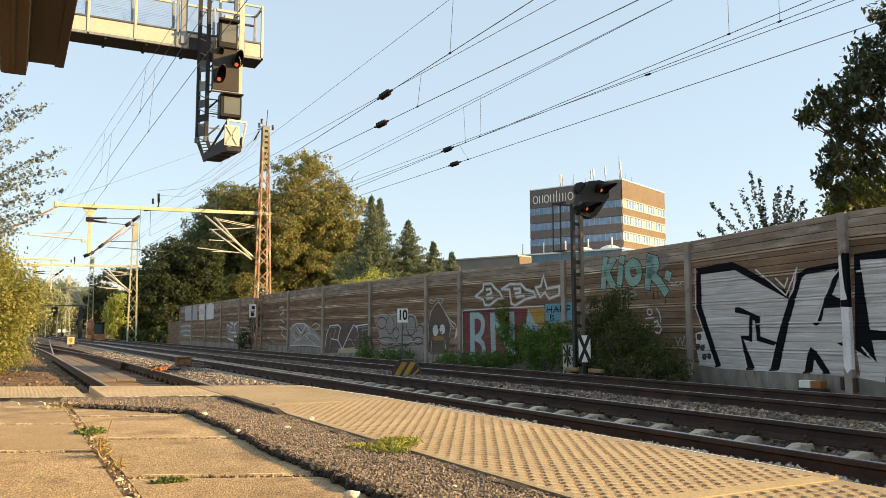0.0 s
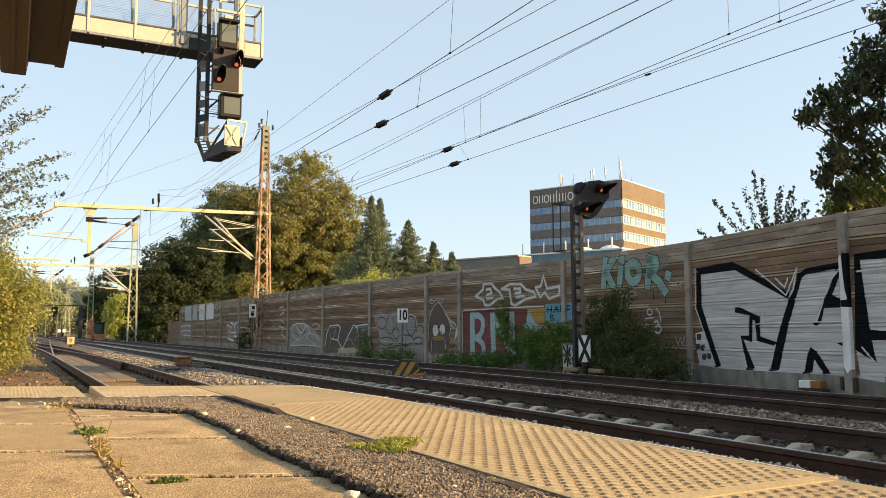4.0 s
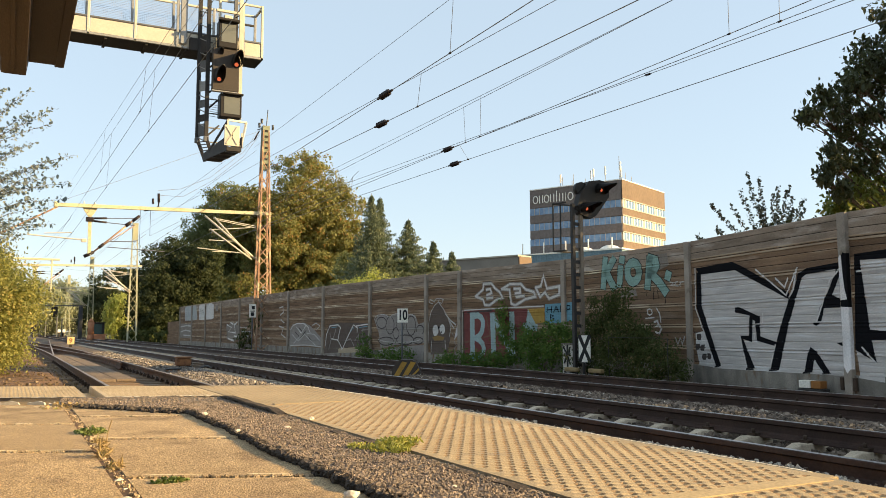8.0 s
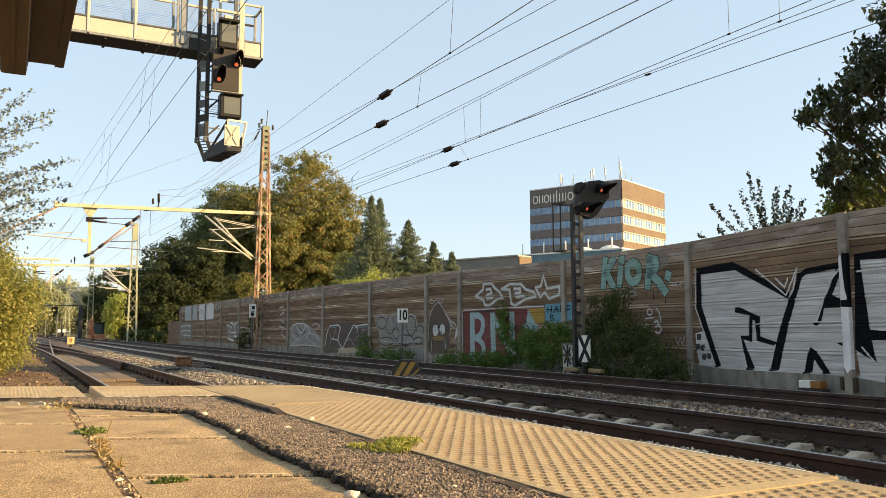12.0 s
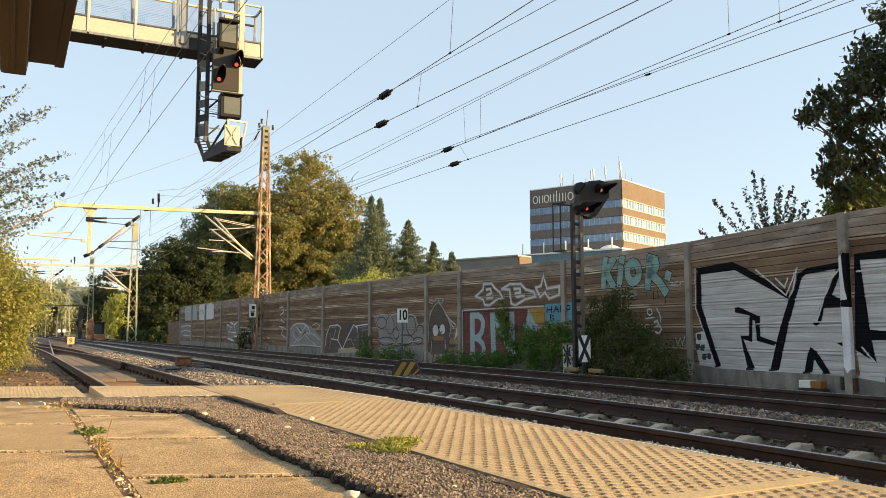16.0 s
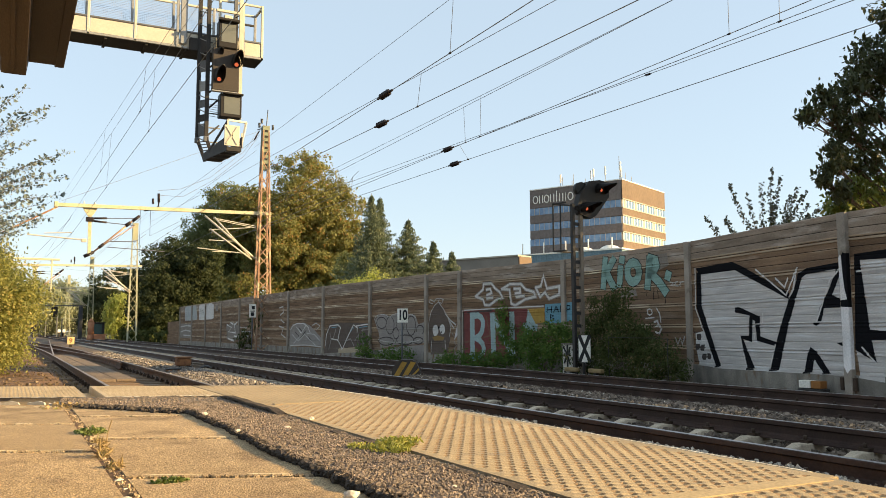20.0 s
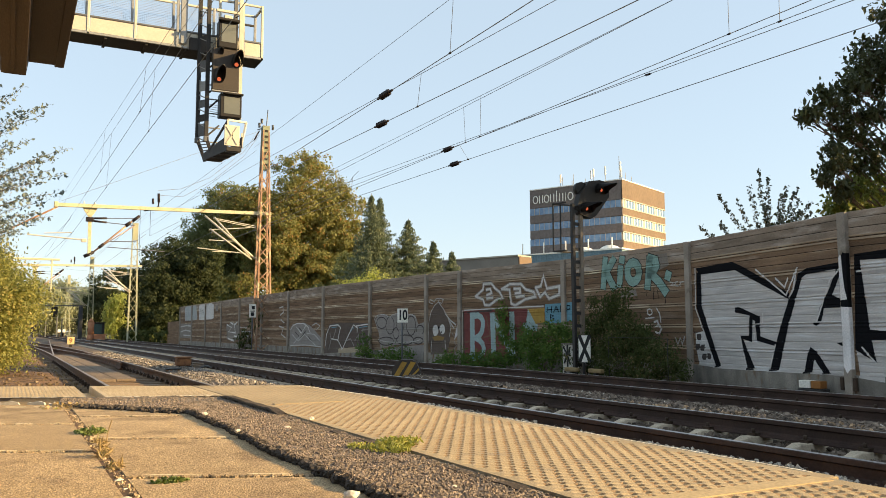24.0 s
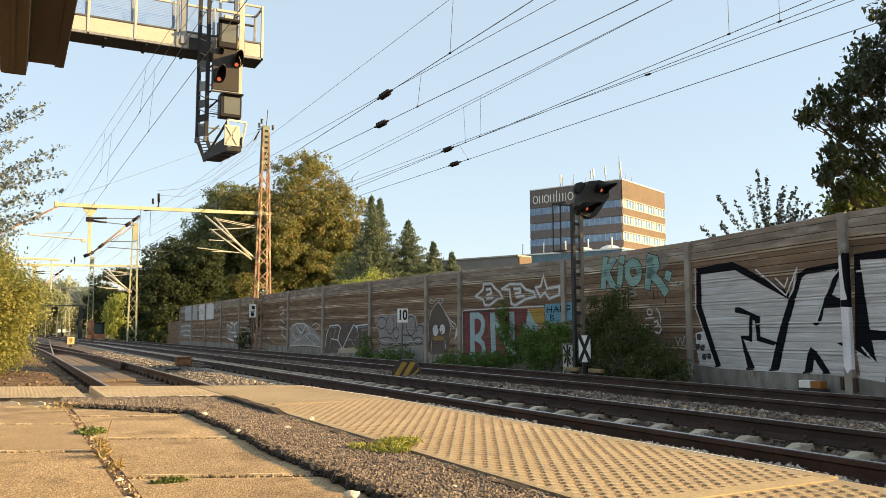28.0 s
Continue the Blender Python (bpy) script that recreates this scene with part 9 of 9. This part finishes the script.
for x0_, x1_, y, z in ((0.3, 2.1, 160, 3.85), (3.65, 6.5, 175, 3.42)):
    fp = thing("far_portal", pose(0, y, -0.4), "pale steel portal far down the line, haze put into its leg colour", "portal", "far portals")
    part("beam", boxm(x0_, x1_, -0.1, 0.1, z + 0.25, z + 0.44, 0.03), beam_paint, fp)
    for x in (x0_, x1_):
        part("leg", boxm(x - 0.10, x + 0.10, -0.10, 0.10, 0, z + 0.25, 0.03), haze_steel, fp)
for x, y in ((2.0, 150), (3.0, 155)):
    ds = thing("dwarf_signal", pose(x, y, -0.4), "small white dwarf signal beside a far track", "railway signal", "dwarf signals")
    part("head", boxm(-0.24, 0.24, -0.15, 0.15, 1.1, 1.62, 0.06), board_white, ds)
    part("foot", boxm(-0.12, 0.12, -0.1, 0.1, 0, 1.1, 0.02), dark_steel, ds)


# ---- squirrel that runs over the rails ----
def fur_ball(name, parts_, material, parent, label=""):
    """Rounded masses joined into one piece: centre and radii of each."""
    bm_ = bmesh.new()
    for cx_, cy_, cz_, rx_, ry_, rz_ in parts_:
        got = bmesh.ops.create_uvsphere(bm_, u_segments=12, v_segments=8, radius=1.0)
        for q in got["verts"]:
            q.co = Vector((cx_ + q.co.x * rx_, cy_ + q.co.y * ry_, cz_ + q.co.z * rz_))
    for f in bm_.faces:
        f.smooth = True
    return part(name, bm_, material, parent, label)


squirrel = thing("red_squirrel", pose(-2.12, 18.9, 0.0), "orange-red squirrel with a long bushy tail on the rails", "squirrel")
fur_ball("body", [(-0.045, 0, 0.062, 0.062, 0.042, 0.048), (0.02, 0, 0.066, 0.065, 0.036, 0.040), (0.07, 0, 0.080, 0.038, 0.028, 0.032)], fur_red, squirrel)
fur_ball("belly", [(0.015, 0, 0.046, 0.072, 0.030, 0.028)], fur_pale, squirrel, "pale belly fur")
head = fur_ball("head", [(0.112, 0, 0.108, 0.030, 0.023, 0.025), (0.136, 0, 0.101, 0.017, 0.013, 0.013)], fur_red, squirrel)
for sy in (-1, 1):
    part("ear", tubem((0.100, sy * 0.014, 0.126), (0.094, sy * 0.020, 0.156), 0.009, 6, 0.002), fur_red, head, "pointed tufted ear")
    fur_ball("eye", [(0.124, sy * 0.020, 0.114, 0.004, 0.003, 0.004)], signal_black, head)
    part("front_leg", path_tube(bmesh.new(), [(0.062, sy * 0.022, 0.066), (0.070, sy * 0.024, 0.030), (0.085, sy * 0.024, 0.006)], 0.013, 0.008, 7), fur_red, squirrel)
    part("hind_leg", path_tube(bmesh.new(), [(-0.062, sy * 0.034, 0.060), (-0.030, sy * 0.040, 0.026), (-0.060, sy * 0.040, 0.008), (-0.010, sy * 0.040, 0.006)], 0.024, 0.008, 7), fur_red, squirrel)
tail_line = [(-0.085, 0.062, 0.018), (-0.115, 0.066, 0.026), (-0.145, 0.064, 0.031), (-0.175, 0.054, 0.032), (-0.203, 0.040, 0.028), (-0.226, 0.024, 0.020), (-0.242, 0.010, 0.008)]
bm = bmesh.new()
for (xa_, za_, ra_), (xb_, zb_, rb_) in zip(tail_line, tail_line[1:]):
    tube(bm, (xa_, 0, za_), (xb_, 0, zb_), ra_, 10, rb_)
part("tail", bm, fur_red, squirrel, "long bushy tail")


# ---- what moves ----
def sway_pose(base, view_angle, swing):
    """A bough at its foot, swung by so many degrees about the line of sight, dipping a little."""
    axis = Vector((0.466, 0.885, 0.0))
    return Matrix.Translation(base) @ Matrix.Rotation(radians(swing), 4, axis) @ Matrix.Rotation(radians(view_angle), 4, "Z")


def motions():
    """Boughs and shoots in a light wind."""
    rnd = random.Random(5)
    gust = [(0, 0.0), (1.5, 0.6), (3, 2.0), (5.5, 5.5), (7, 5.2), (8, 7.5), (9.5, 8.2), (11, 9.8), (12.5, 8.0), (14.5, 5.5), (16, 4.0), (17, 3.8), (18.5, 2.6), (20, 3.2), (21.5, 2.4), (23.5, 1.6), (25, 0.9), (26.5, 0.6), (28, 0.0)]
    for ob, base in branch_parts:
        ph, amp, gain = rnd.uniform(0, 6), rnd.uniform(0.5, 1.3), rnd.uniform(0.75, 1.15)
        walk(ob, [(t, sway_pose(base, amp * math.sin(t * 1.1 + ph), gain * g + amp * math.sin(t * 1.9 + ph))) for t, g in gust])
    lean = [(0, 0.0), (1, 0.8), (2, -0.8), (3.5, 2.0), (5.5, 1.0), (7, -2.0), (8, -1.2), (9, -1.5), (11, -2.5), (12.5, -0.8), (14.5, 0.6), (16, 1.8), (17, 1.5), (18, 3.0), (19, 9.0), (20, 16.0), (21.5, 13.0), (23.5, 7.0), (25, 4.0), (26, -0.5), (27, 3.0), (28, 5.0)]
    for ob, base in shoot_parts:
        ph, amp, gain = rnd.uniform(0, 6), rnd.uniform(0.4, 1.0), rnd.uniform(0.85, 1.2)
        walk(ob, [(t, sway_pose(base, amp * math.sin(t * 1.2 + ph), gain * g + amp * math.sin(t * 2.1 + ph))) for t, g in lean])
    run = [(0.0, -2.12, 18.9, 0.0, -12), (1.3, -2.12, 18.9, 0.0, -10), (1.5, -2.08, 18.9, 0.0, -5), (1.6, -2.0, 18.9, -0.02, -3), (1.7, -1.85, 18.9, -0.14, -2), (1.9, -1.35, 18.9, -0.12, -5), (2.05, -1.05, 18.85, -0.13, -8), (2.2, -0.80, 18.8, -0.16, -10),
           (2.4, -0.52, 18.7, -0.19, -12), (2.5, -0.38, 18.7, -0.17, -12), (2.6, -0.20, 18.65, -0.10, -12), (2.7, 0.0, 18.6, 0.015, -12), (2.8, 0.16, 18.6, -0.15, -14), (3.0, 0.50, 18.5, -0.19, -18), (3.2, 0.86, 18.1, -0.19, -40), (3.5, 1.36, 17.2, -0.14, -55),
           (3.6, 1.51, 16.95, 0.015, -55), (3.8, 1.95, 16.0, -0.13, -58), (4.1, 2.62, 15.0, -0.08, -48), (4.4, 3.45, 14.5, 0.015, -25), (4.7, 4.2, 14.35, -0.19, -10), (4.95, 4.957, 14.3, 0.015, 0), (5.2, 5.9, 14.35, -0.26, 5), (5.45, 7.2, 14.5, -0.36, 8), (28.0, 7.2, 14.5, -0.36, 8)]
    walk(squirrel, [(t, pose(x, y, z, 0, 0, turn)) for t, x, y, z, turn in run])
    for ob, z0 in lime_boughs:
        ph, amp = rnd.uniform(0, 6), rnd.uniform(0.15, 0.45)
        walk(ob, [(1.4 * k, sway_pose((0, 0, z0), 0.5 * amp * math.sin(1.3 * k + ph), 0.012 * k + amp * math.sin(1.7 * k + ph))) for k in range(21)])


motions()
